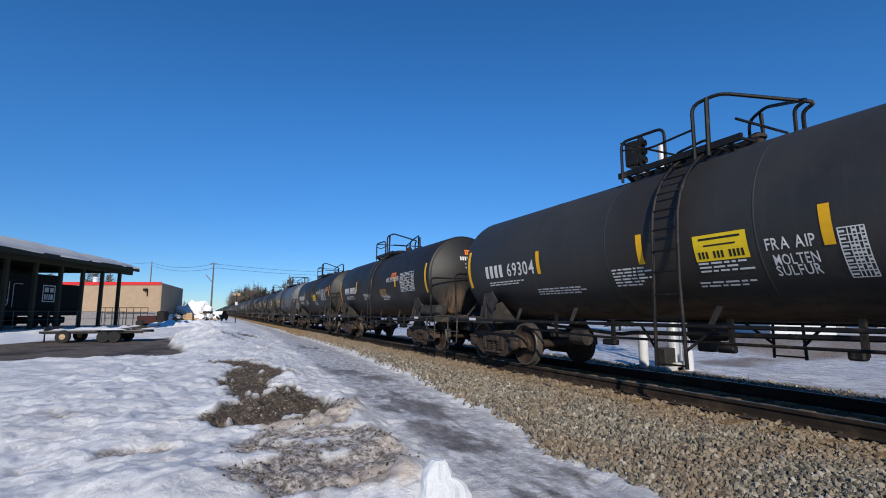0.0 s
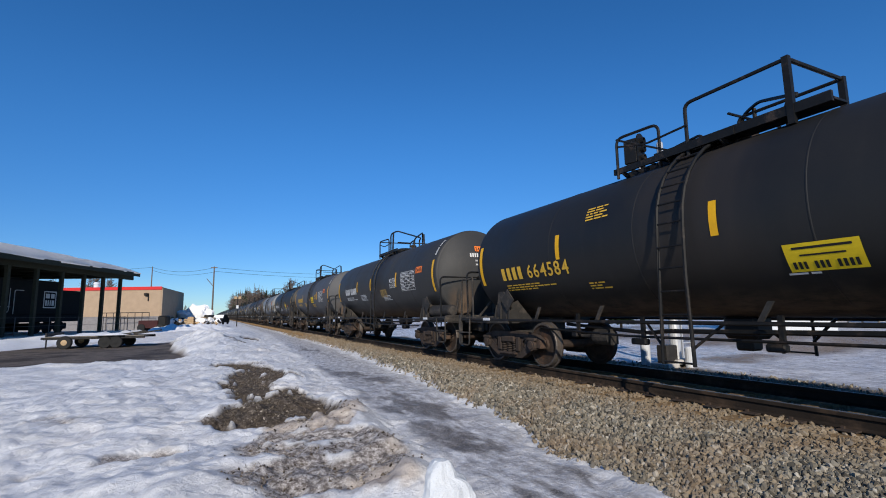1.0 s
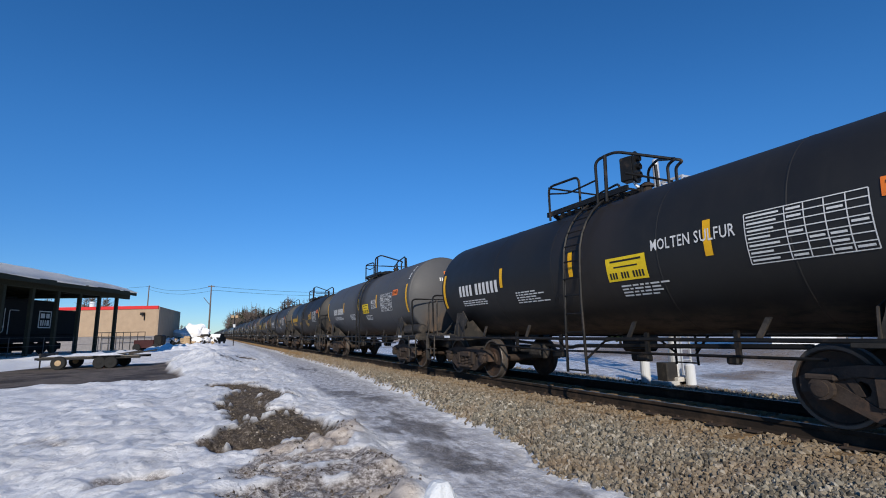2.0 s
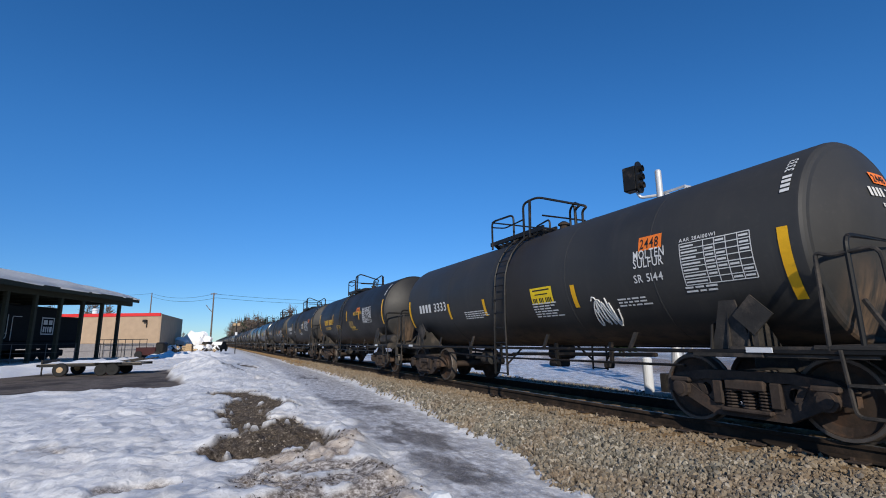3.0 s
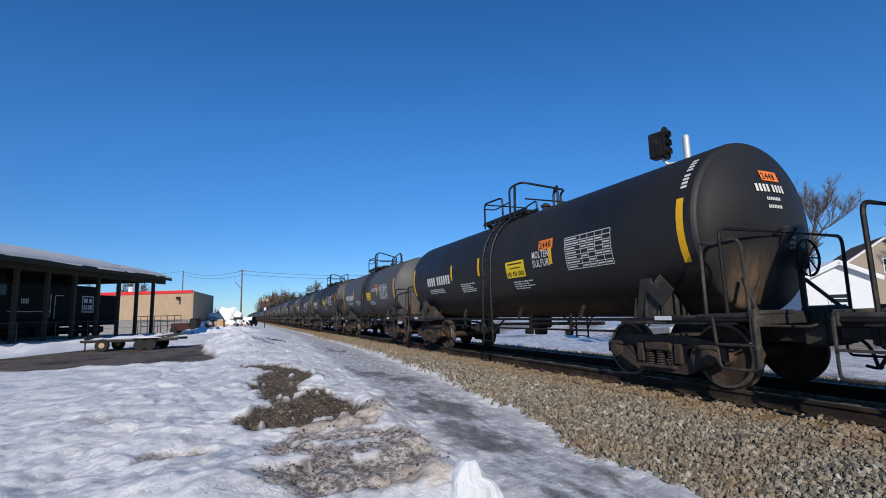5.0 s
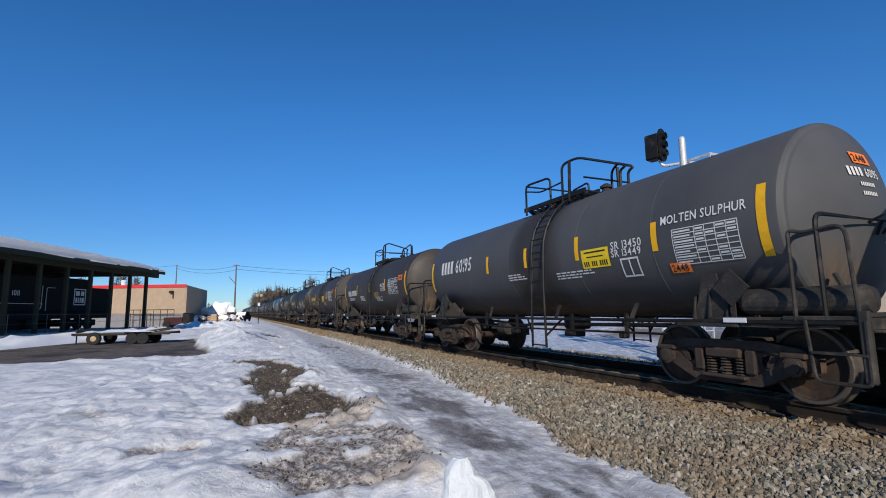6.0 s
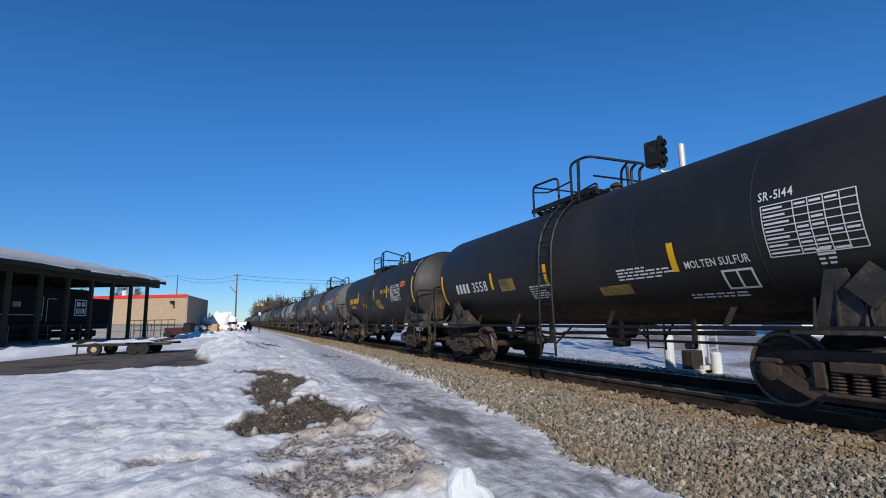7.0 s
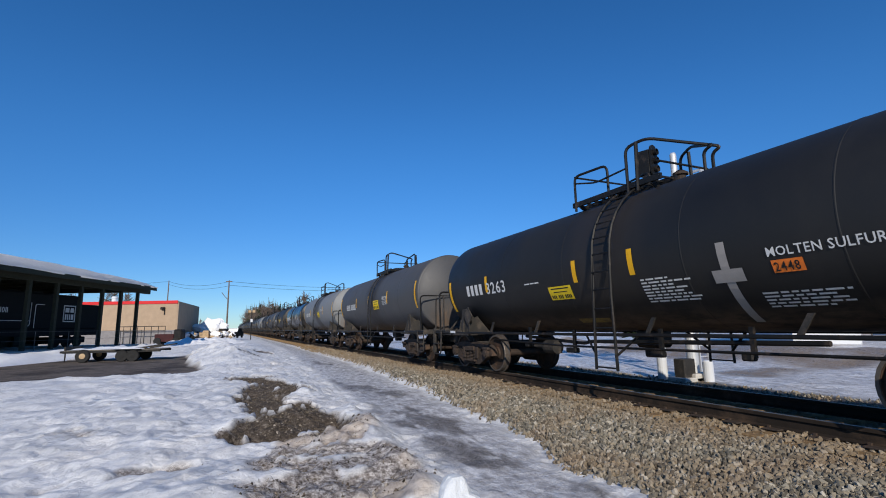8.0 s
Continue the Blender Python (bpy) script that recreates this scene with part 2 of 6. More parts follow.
def hoop(bm, prof, seg=30, c=(0, 0, 0)):
    """Turns a closed outline of (along, radius) pairs about the x axis through c: an open ring."""
    rings = [[bm.verts.new((c[0] + q, c[1] + r * math.cos(a), c[2] + r * math.sin(a))) for q, r in prof] for a in [2 * math.pi * k / seg for k in range(seg)]]
    n = len(prof)
    for A, B in zip(rings, rings[1:] + rings[:1]):
        for i in range(n):
            bm.faces.new((A[i], A[(i + 1) % n], B[(i + 1) % n], B[i]))
    bmesh.ops.recalc_face_normals(bm, faces=bm.faces[:])
    return bm


def prism(bm, poly, depth, origin=(0, 0, 0), u=(0, 1, 0), w=(0, 0, 1)):
    """Extrudes a flat outline in the u-w plane by depth along u x w, centred."""
    o, u, w = Vector(origin), Vector(u), Vector(w)
    n = u.cross(w).normalized() * depth * 0.5
    A = [bm.verts.new(o + u * p + w * q - n) for p, q in poly]
    B = [bm.verts.new(o + u * p + w * q + n) for p, q in poly]
    bm.faces.new(A[::-1])
    bm.faces.new(B)
    for i in range(len(poly)):
        j = (i + 1) % len(poly)
        bm.faces.new((A[i], A[j], B[j], B[i]))
    bmesh.ops.recalc_face_normals(bm, faces=bm.faces[:])
    return bm


# ---- ground ----
XC = 7.1           # centre line of the track; rail tops lie at z = 0


def sstep(a, b, x):
    t = np.clip((x - a) / (b - a), 0, 1)
    return t * t * (3 - 2 * t)


def vnoise(x, y, s, seed=0):
    """Smooth value noise on a lattice, from -1 to 1."""
    x, y = np.asarray(x, float) / s + seed * 17.3, np.asarray(y, float) / s + seed * 9.7
    xi, yi = np.floor(x), np.floor(y)
    fx, fy = x - xi, y - yi
    fx, fy = fx * fx * (3 - 2 * fx), fy * fy * (3 - 2 * fy)

    def h(i, j):
        v = np.sin(i * 127.1 + j * 311.7 + seed * 74.7) * 43758.5453
        return (v - np.floor(v)) * 2 - 1
    return (h(xi, yi) * (1 - fx) + h(xi + 1, yi) * fx) * (1 - fy) + (h(xi, yi + 1) * (1 - fx) + h(xi + 1, yi + 1) * fx) * fy


def fbm(x, y, s, n=4, seed=0, gain=0.5):
    out, a = 0, 1.0
    for i in range(n):
        out, s, a = out + a * vnoise(x, y, s, seed + i), s / 2.03, a * gain
    return out


def blob(x, y, cx, cy, rx, ry, turn=0):
    c, s = math.cos(radians(turn)), math.sin(radians(turn))
    u, w = (x - cx) * c + (y - cy) * s, -(x - cx) * s + (y - cy) * c
    return np.exp(-(u / rx) ** 2 - (w / ry) ** 2)


def gravel_edge(y):
    return np.interp(y, (-40, 3.3, 4.2, 5.1, 5.8, 6.5, 9.1, 13.5, 24, 53, 400), (3.8, 3.85, 3.80, 3.82, 4.02, 4.22, 4.55, 4.95, 5.7, 6.0, 6.0)) + 0.13 * vnoise(y, y * 0 + 3, 0.62, 5) + 0.06 * vnoise(y, y * 0, 0.21, 6)


def masks(x, y):
    """Gravel, ice, mud, grit, asphalt, bare earth, melted ice and sandy snow, each from 0 to 1."""
    e = gravel_edge(y)
    gravel = sstep(-0.05, 0.06, x - e) * (1 - sstep(-0.25, 0.25, x - 11.4 - 0.35 * vnoise(x, y, 1.7, 8)))
    inner = np.interp(y, (-10, 2, 3.7, 4.3, 5.6, 7.5, 10.8, 16, 45, 90), (1.9, 2.2, 2.45, 2.55, 2.68, 2.75, 2.9, 3.2, 4.7, 5.2)) + 0.16 * vnoise(x, y, 0.9, 11)
    ice = sstep(-0.3, 0.15, x - inner) * (1 - 0.7 * np.exp(-((x - e + 0.12) / 0.22) ** 2))
    wob = 0.62 + 0.55 * fbm(x, y, 0.55, 4, 21, 0.6)
    streak = 0.62 + 0.75 * fbm(x * 2.6, y, 0.9, 4, 27, 0.65)
    melt = (1.1 * blob(x, y, 3.25, 8.9, 0.55, 2.0, 6) + 1.25 * blob(x, y, 2.92, 6.0, 0.30, 1.1, 10) + 1.0 * blob(x, y, 3.15, 3.8, 0.7, 0.45, 30) + 0.8 * blob(x, y, 3.5, 14, 0.6, 3.0, 8) + 0.6 * blob(x, y, 3.4, 2.9, 0.8, 0.5)
            + 0.6 * blob(x, y, 4.3, 24, 0.6, 6.0, 6))
    melt = sstep(0.22, 0.75, melt * streak * 1.35) * ice
    mud = (1.5 * blob(x, y, 0.55, 8.15, 0.52, 0.42, 10) + 2.4 * blob(x, y, 1.2, 9.0, 0.50, 1.25, 4) + 2.2 * blob(x, y, 1.0, 11.0, 0.46, 1.6, 14) + 1.3 * blob(x, y, 0.72, 13.0, 0.25, 0.7) + 2.2 * blob(x, y, 0.98, 9.9, 0.46, 0.9) + 0.9 * blob(x, y, 1.75, 8.35, 0.35, 0.22, -20)
           + 2.0 * blob(x, y, 0.72, 17.2, 0.55, 1.3, -12) + 2.0 * blob(x, y, 1.15, 15.0, 0.40, 1.3, 10) + 1.8 * blob(x, y, 1.6, 13.2, 0.42, 0.9, 18) + 1.2 * blob(x, y, 1.3, 27.5, 0.6, 1.4) + 0.9 * blob(x, y, 1.9, 32, 0.7, 1.6))
    mud = sstep(0.34, 0.62, mud * (0.62 + 0.42 * fbm(x, y, 0.55, 4, 21, 0.6) + 0.25 * fbm(x, y, 0.22, 3, 29)) * 1.6)
    sand = 0.85 * sstep(0.25, 0.8, (1.4 * blob(x, y, 1.55, 7.2, 0.62, 0.62, -24) + 1.1 * blob(x, y, 1.05, 7.3, 0.36, 0.5) + 1.1 * blob(x, y, 1.48, 4.45, 0.32, 0.35) + 0.5 * blob(x, y, 2.05, 5.9, 0.25, 0.6) + 0.7 * blob(x, y, 1.6, 9.2, 0.2, 1.3, 10)) * wob * 1.6)
    grit = (2.3 * blob(x, y, 1.25, 5.7, 0.72, 1.1, -12) + 0.9 * blob(x, y, 1.25, 7.4, 0.45, 0.5) + 0.8 * blob(x, y, 1.75, 8.6, 0.25, 1.4) + 0.8 * blob(x, y, 0.85, 6.4, 0.3, 0.6) + 0.8 * blob(x, y, 0.75, 5.1, 0.3, 0.4) + 0.7 * blob(x, y, -0.9, 6.7, 1.0, 0.25) + 0.55 * blob(x, y, -1.9, 9.0, 0.7, 0.5) + 0.6 * blob(x, y, 0.1, 8.1, 0.6, 0.14)
            + 0.6 * blob(x, y, 1.45, 10.6, 0.4, 1.2) + 0.5 * blob(x, y, 1.2, 16.8, 1.2, 1.5))
    grit = sstep(0.2, 0.75, grit * wob * 1.6 + 0.10 * fbm(x, y, 1.4, 3, 24))
    road_n = 22.2 + 0.5 * vnoise(x, y, 2.1, 31) + np.clip(-6 - x, 0, 40) * 0.10
    asphalt = sstep(-0.15, 0.15, y - road_n) * (1 - sstep(-0.5, 0.5, y - 36.5 - 0.25 * np.clip(-6 - x, 0, 60) - 0.6 * vnoise(x, y, 2.4, 33)))
    asphalt = asphalt * (1 - sstep(-0.2, 0.2, x + 1.1 + 0.10 * np.clip(y - 24, 0, 30) + 0.4 * vnoise(x, y, 1.3, 34)))
    far = sstep(12.0, 13.5, x)
    bare = far * sstep(0.3, 0.7, fbm(x, y, 4.0, 3, 41) + 0.45 * blob(x, y, 13.2, 9.6, 1.2, 1.0) + 0.55 * np.exp(-((x - 19.5) / 2.0) ** 2))
    return gravel, ice, mud, grit, asphalt, bare, melt, sand


def height(x, y):
    gravel, ice, mud, grit, asphalt, bare, melt, sand = masks(x, y)
    e = gravel_edge(y)
    d = np.abs(x - XC)
    bed = np.where(x < XC, -0.265 + 0.03 * sstep(1.3, 1.55, d) - 0.25 * sstep(1.5, 3.6, d), -0.265 - 0.14 * sstep(1.5, 3.6, d))
    k = sstep(-0.15, 0.15, x - e)
    near = sstep(70, 25, y)
    bank = 0.10 * blob(x, y, 0.0, 8.0, 2.2, 6.0) + 0.25 * blob(x, y, 2.08, 7.6, 0.30, 2.3, -3) + 0.22 * blob(x, y, 1.75, 4.45, 0.35, 0.6) + 0.16 * blob(x, y, -2.3, 11, 2.4, 4)
    bank = bank + 0.18 * blob(x, y, 1.55, 7.2, 0.35, 0.45) + 0.14 * blob(x, y, 0.35, 8.7, 0.5, 0.6) + 0.16 * blob(x, y, -0.2, 5.2, 0.7, 0.5)
    bank = bank + 0.22 * blob(x, y, 0.9, 14.8, 1.4, 2.2) + 0.25 * blob(x, y, 1.8, 12.6, 0.5, 1.2) + 0.45 * blob(x, y, 0.3, 26, 1.7, 5, 5) + 0.5 * blob(x, y, 0.6, 36, 1.8, 6) + 0.45 * blob(x, y, -1.6, 47, 3.0, 6) + 0.35 * blob(x, y, 2.0, 45, 1.5, 12)
    bank = bank + 0.20 * blob(x, y, 1.2, 9.6, 0.5, 1.2) + 0.12 * blob(x, y, 1.5, 6.9, 0.6, 0.7) + 0.5 * blob(x, y, -0.6, 31, 1.3, 4.0, 12) * (1 + 0.5 * fbm(x, y, 0.9, 3, 66)) + 0.12 * blob(x, y, 0.75, 8.5, 0.3, 0.35) - 0.20 * blob(x, y, 0.50, 7.72, 0.45, 0.26) - 0.10 * mud * near - 0.04 * grit * near
    ridged = 1 - np.abs(fbm(x, y, 0.42, 3, 55, 0.6))
    rough = 0.06 * fbm(x, y, 1.3, 3, 51) + 0.04 * fbm(x, y, 0.5, 3, 52) - 0.026 * ridged * (0.6 + 0.8 * sstep(-0.5, 0.8, fbm(x, y, 1.1, 2, 58))) + 0.020 * fbm(x, y, 0.14, 2, 57, 0.6)
    rough = rough * np.clip(1 - 0.75 * ice, 0.25, 1) * near * (1 - asphalt) + (0.035 * mud + 0.03 * grit + 0.03 * sand) * near * fbm(x, y, 0.22, 3, 53)
    z = (-0.52 + bank * (1 - asphalt) * (1 - 0.6 * ice) + rough - 0.05 * asphalt) * (1 - k) + bed * k
    side = sstep(11.0, 12.5, x)
    berm = 0.55 * np.exp(-((x - 20.5) / 2.6) ** 2) * (1 + 0.4 * fbm(x, y, 3.0, 3, 63))
    return z * (1 - side) + side * (-0.36 + 0.05 * fbm(x, y, 2.0, 3, 61) + berm)


def spaced(near, far, d0, grow):
    out, s, p = [near], d0, near
    while p < far:
        p += s
        s *= grow
        out.append(p)
    return out


def ground():
    xs = sorted(set([-p for p in spaced(3.0, 900, 0.09, 1.06)] + list(np.arange(-3.0, 4.9, 0.04)) + list(np.arange(4.9, 13.4, 0.17)) + [p for p in spaced(13.4, 900, 0.3, 1.12)]))
    ys = sorted(set([-p for p in spaced(-1.2, 200, 0.3, 1.2)] + list(np.arange(1.3, 9.0, 0.04)) + [p for p in spaced(9.0, 60, 0.045, 1.0085)] + [p for p in spaced(61.0, 1800, 0.6, 1.05)]))
    X, Y = np.meshgrid(np.array(xs), np.array(ys))
    Z = height(X, Y)
    nx, ny = len(xs), len(ys)
    verts = np.stack([X.ravel(), Y.ravel(), Z.ravel()], 1)
    i = np.arange(nx * ny).reshape(ny, nx)
    faces = np.stack([i[:-1, :-1].ravel(), i[:-1, 1:].ravel(), i[1:, 1:].ravel(), i[1:, :-1].ravel()], 1)
    me = bpy.data.meshes.new("ground")
    me.from_pydata(verts.tolist(), [], faces.tolist())
    me.polygons.foreach_set("use_smooth", [True] * len(me.polygons))
    for name, val in zip(("gravel", "ice", "mud", "grit", "asphalt", "bare", "melt", "sand"), masks(X, Y)):
        a = me.attributes.new(name, "FLOAT", "POINT")
        a.data.foreach_set("value", np.asarray(val, np.float32).ravel())
    me.materials.append(ground_material())
    tagged(new("ground", me), "old snow, ice, mud and gravel ground beside the track", "ground", kind="structure")


def ground_material():
    m, nt, b = node_mat("ground_snow_mud_gravel", 0.7)

    def att(n):
        a = nt.nodes.new("ShaderNodeAttribute")
        a.attribute_name = n
        return a.outputs["Fac"]
    grain, mid, broad, micro = tex(nt, 11, 6, 0.72), tex(nt, 2.4, 6, 0.68), tex(nt, 0.5, 5, 0.6), tex(nt, 40, 4, 0.7)
    snow = ramp(nt, mid, ((0.30, (0.50, 0.505, 0.515)), (0.42, (0.66, 0.665, 0.675)), (0.58, (0.79, 0.795, 0.80))))
    snow = mixc(nt, ramp(nt, grain, ((0.53, (0, 0, 0)), (0.62, (0.3, 0.3, 0.3)))), snow, (0.40, 0.39, 0.385))
    snow = mixc(nt, ramp(nt, broad, ((0.55, (0, 0, 0)), (0.72, (0.3, 0.3, 0.3)))), snow, (0.60, 0.52, 0.44))
    snow = mixc(nt, ramp(nt, tex(nt, 1.0, 7, 0.66, (0.55, 1.5, 1)), ((0.50, (0, 0, 0)), (0.64, (0.6, 0.6, 0.6)))), snow, (0.52, 0.53, 0.55))
    flow = tex(nt, 4.0, 8, 0.74, (1.8, 0.7, 1))
    ice = ramp(nt, flow, ((0.36, (0.26, 0.25, 0.255)), (0.48, (0.47, 0.465, 0.48)), (0.60, (0.76, 0.765, 0.785))))
    ice = mixc(nt, ramp(nt, grain, ((0.50, (0, 0, 0)), (0.72, (0.4, 0.4, 0.4)))), ice, (0.25, 0.24, 0.235))
    ice = mixc(nt, ramp(nt, tex(nt, 26, 6, 0.75), ((0.55, (0, 0, 0)), (0.62, (0.7, 0.7, 0.7)))), ice, (0.72, 0.73, 0.755))
    wet = ramp(nt, flow, ((0.36, (0.10, 0.093, 0.09)), (0.52, (0.18, 0.17, 0.168)), (0.66, (0.38, 0.37, 0.38))))
    wet = mixc(nt, ramp(nt, micro, ((0.5, (0, 0, 0)), (0.62, (0.75, 0.75, 0.75)))), wet, (0.42, 0.405, 0.40))
    sandy = ramp(nt, mid, ((0.34, (0.34, 0.28, 0.23)), (0.5, (0.52, 0.455, 0.395)), (0.64, (0.70, 0.66, 0.61))))
    sandy = mixc(nt, ramp(nt, grain, ((0.52, (0, 0, 0)), (0.66, (0.7, 0.7, 0.7)))), sandy, (0.22, 0.18, 0.15))
    clod = tex(nt, 15, 8, 0.8)
    mud = ramp(nt, clod, ((0.36, (0.028, 0.022, 0.017)), (0.52, (0.085, 0.067, 0.052)), (0.68, (0.30, 0.26, 0.215))))
    dirty = ramp(nt, clod, ((0.38, (0.07, 0.058, 0.052)), (0.48, (0.24, 0.21, 0.19)), (0.60, (0.62, 0.59, 0.56))))
    # bed under the loose stones: dark colour stands in for shade in the gaps
    stone = ramp(nt, micro, ((0.35, (0.03, 0.028, 0.025)), (0.6, (0.10, 0.09, 0.08)), (0.8, (0.26, 0.24, 0.21))))
    stone = mixc(nt, ramp(nt, broad, ((0.45, (0, 0, 0)), (0.7, (0.5, 0.5, 0.5)))), stone, (0.20, 0.145, 0.095))
    stone = mixc(nt, rust_band(nt), stone, (0.19, 0.128, 0.07))
    road = ramp(nt, mid, ((0.3, (0.08, 0.067, 0.057)), (0.5, (0.13, 0.108, 0.092)), (0.7, (0.19, 0.16, 0.137))))
    road = mixc(nt, ramp(nt, broad, ((0.5, (0, 0, 0)), (0.62, (0.8, 0.8, 0.8)))), road, (0.035, 0.029, 0.026))
    earth = ramp(nt, grain, ((0.3, (0.17, 0.13, 0.095)), (0.7, (0.32, 0.26, 0.2))))
    c = mixc(nt, att("grit"), snow, dirty)
    c = mixc(nt, att("sand"), c, sandy)
    c = mixc(nt, att("ice"), c, ice)
    c = mixc(nt, att("melt"), c, wet)
    c = mixc(nt, att("mud"), c, mud)
    c = mixc(nt, att("asphalt"), c, road)
    c = mixc(nt, att("bare"), c, earth)
    c = mixc(nt, att("gravel"), c, stone)
    nt.links.new(c, b.inputs["Base Color"])
    r = mixc(nt, att("ice"), (0.55, 0.55, 0.55), ramp(nt, mid, ((0.35, (0.2, 0.2, 0.2)), (0.65, (0.6, 0.6, 0.6)))))
    for n in ("grit", "mud", "asphalt", "gravel"):
        r = mixc(nt, att(n), r, (0.85, 0.85, 0.85))
    nt.links.new(r, b.inputs["Roughness"])
    bump(nt, b, mixc(nt, 0.4, ramp(nt, grain, ((0.3, (0, 0, 0)), (0.7, (1, 1, 1)))), tex(nt, 30, 5, 0.75)), 0.65, 0.04)
    return m


def rust_band(nt):
    """Rust dust that trains have shed on both sides of the rails, 0 to 1 across the bed."""
    g = nt.nodes.new("ShaderNodeNewGeometry")
    sep = nt.nodes.new("ShaderNodeSeparateXYZ")
    nt.links.new(g.outputs["Position"], sep.inputs[0])
    sub = nt.nodes.new("ShaderNodeMath")
    sub.operation, sub.inputs[1].default_value = "SUBTRACT", XC
    nt.links.new(sep.outputs[0], sub.inputs[0])
    ab = nt.nodes.new("ShaderNodeMath")
    ab.operation = "ABSOLUTE"
    nt.links.new(sub.outputs[0], ab.inputs[0])
    wob = nt.nodes.new("ShaderNodeMath")
    wob.operation, wob.inputs[1].default_value = "MULTIPLY_ADD", 0.9
    nt.links.new(tex(nt, 1.6, 4, 0.6), wob.inputs[0])
    nt.links.new(ab.outputs[0], wob.inputs[2])
    return ramp_over(nt, wob.outputs[0], 1.72, 2.45)


def ramp_over(nt, value, full, none):
    m = nt.nodes.new("ShaderNodeMapRange")
    m.inputs["From Min"].default_value, m.inputs["From Max"].default_value = none, full
    nt.links.new(value, m.inputs["Value"])
    return m.outputs[0]


ground()


# ---- track ----
def track():
    tr = thing("railway_track", "rusty steel rails on weathered timber ties", "railway track", kind="structure", at=pose(XC, 0, 0))
    for sx in (-1, 1):
        prof = [(-0.07, -0.172), (0.07, -0.172), (0.07, -0.160), (0.012, -0.145), (0.009, -0.05), (0.036, -0.042), (0.036, -0.006), (0.028, 0.0), (-0.028, 0.0), (-0.036, -0.006), (-0.036, -0.042), (-0.009, -0.05), (-0.012, -0.145), (-0.07, -0.160)]
        r = part("rail", prism(bm_new(), prof, 1400, (sx * 0.755, 600, 0), (1, 0, 0), (0, 0, 1)), RAILM, tr)
        part("rail_head", box(bm_new(), (sx * 0.755, 600, 0.001), (0.05, 1400, 0.004)), RAILTOP, r, "polished running surface")
    rnd = random.Random(4)
    tie = bbox(bm_new(), (0, 0, 0), (2.6, 0.225, 0.17), 0.015)
    first = part("tie", tie, TIE, tr)
    plate = part("tie_plate", bbox(bm_new(), (-0.755, 0, 0), (0.36, 0.19, 0.02), 0.004), RUST, tr)
    spike = part("spike", box(box(bm_new(), (-0.85, 0.06, 0.01), (0.035, 0.03, 0.05)), (-0.66, -0.06, 0.01), (0.035, 0.03, 0.05)), RUST, tr)
    for i in range(250):
        y = -8 + i * 0.52
        t = first if i == 0 else first.copy()
        if i:
            scene.collection.objects.link(t)
        t.matrix_basis = pose(rnd.uniform(-0.06, 0.06), y + rnd.uniform(-0.03, 0.03), -0.278 + rnd.uniform(-0.018, 0.006), 0, rnd.uniform(-0.3, 0.3), rnd.uniform(-1.5, 1.5))
        if i < 70:
            for src in (plate, spike):
                p = src if i == 0 else src.copy()
                if i:
                    scene.collection.objects.link(p)
                p.matrix_basis = pose(0, y, -0.170)
    far_ties = bm_new()
    for i in range(700):
        box(far_ties, (0, 122 + i * 0.52, -0.262), (2.6, 0.225, 0.17))
    part("far_ties", far_ties, TIE, tr)["kind"] = "stuff"


track()


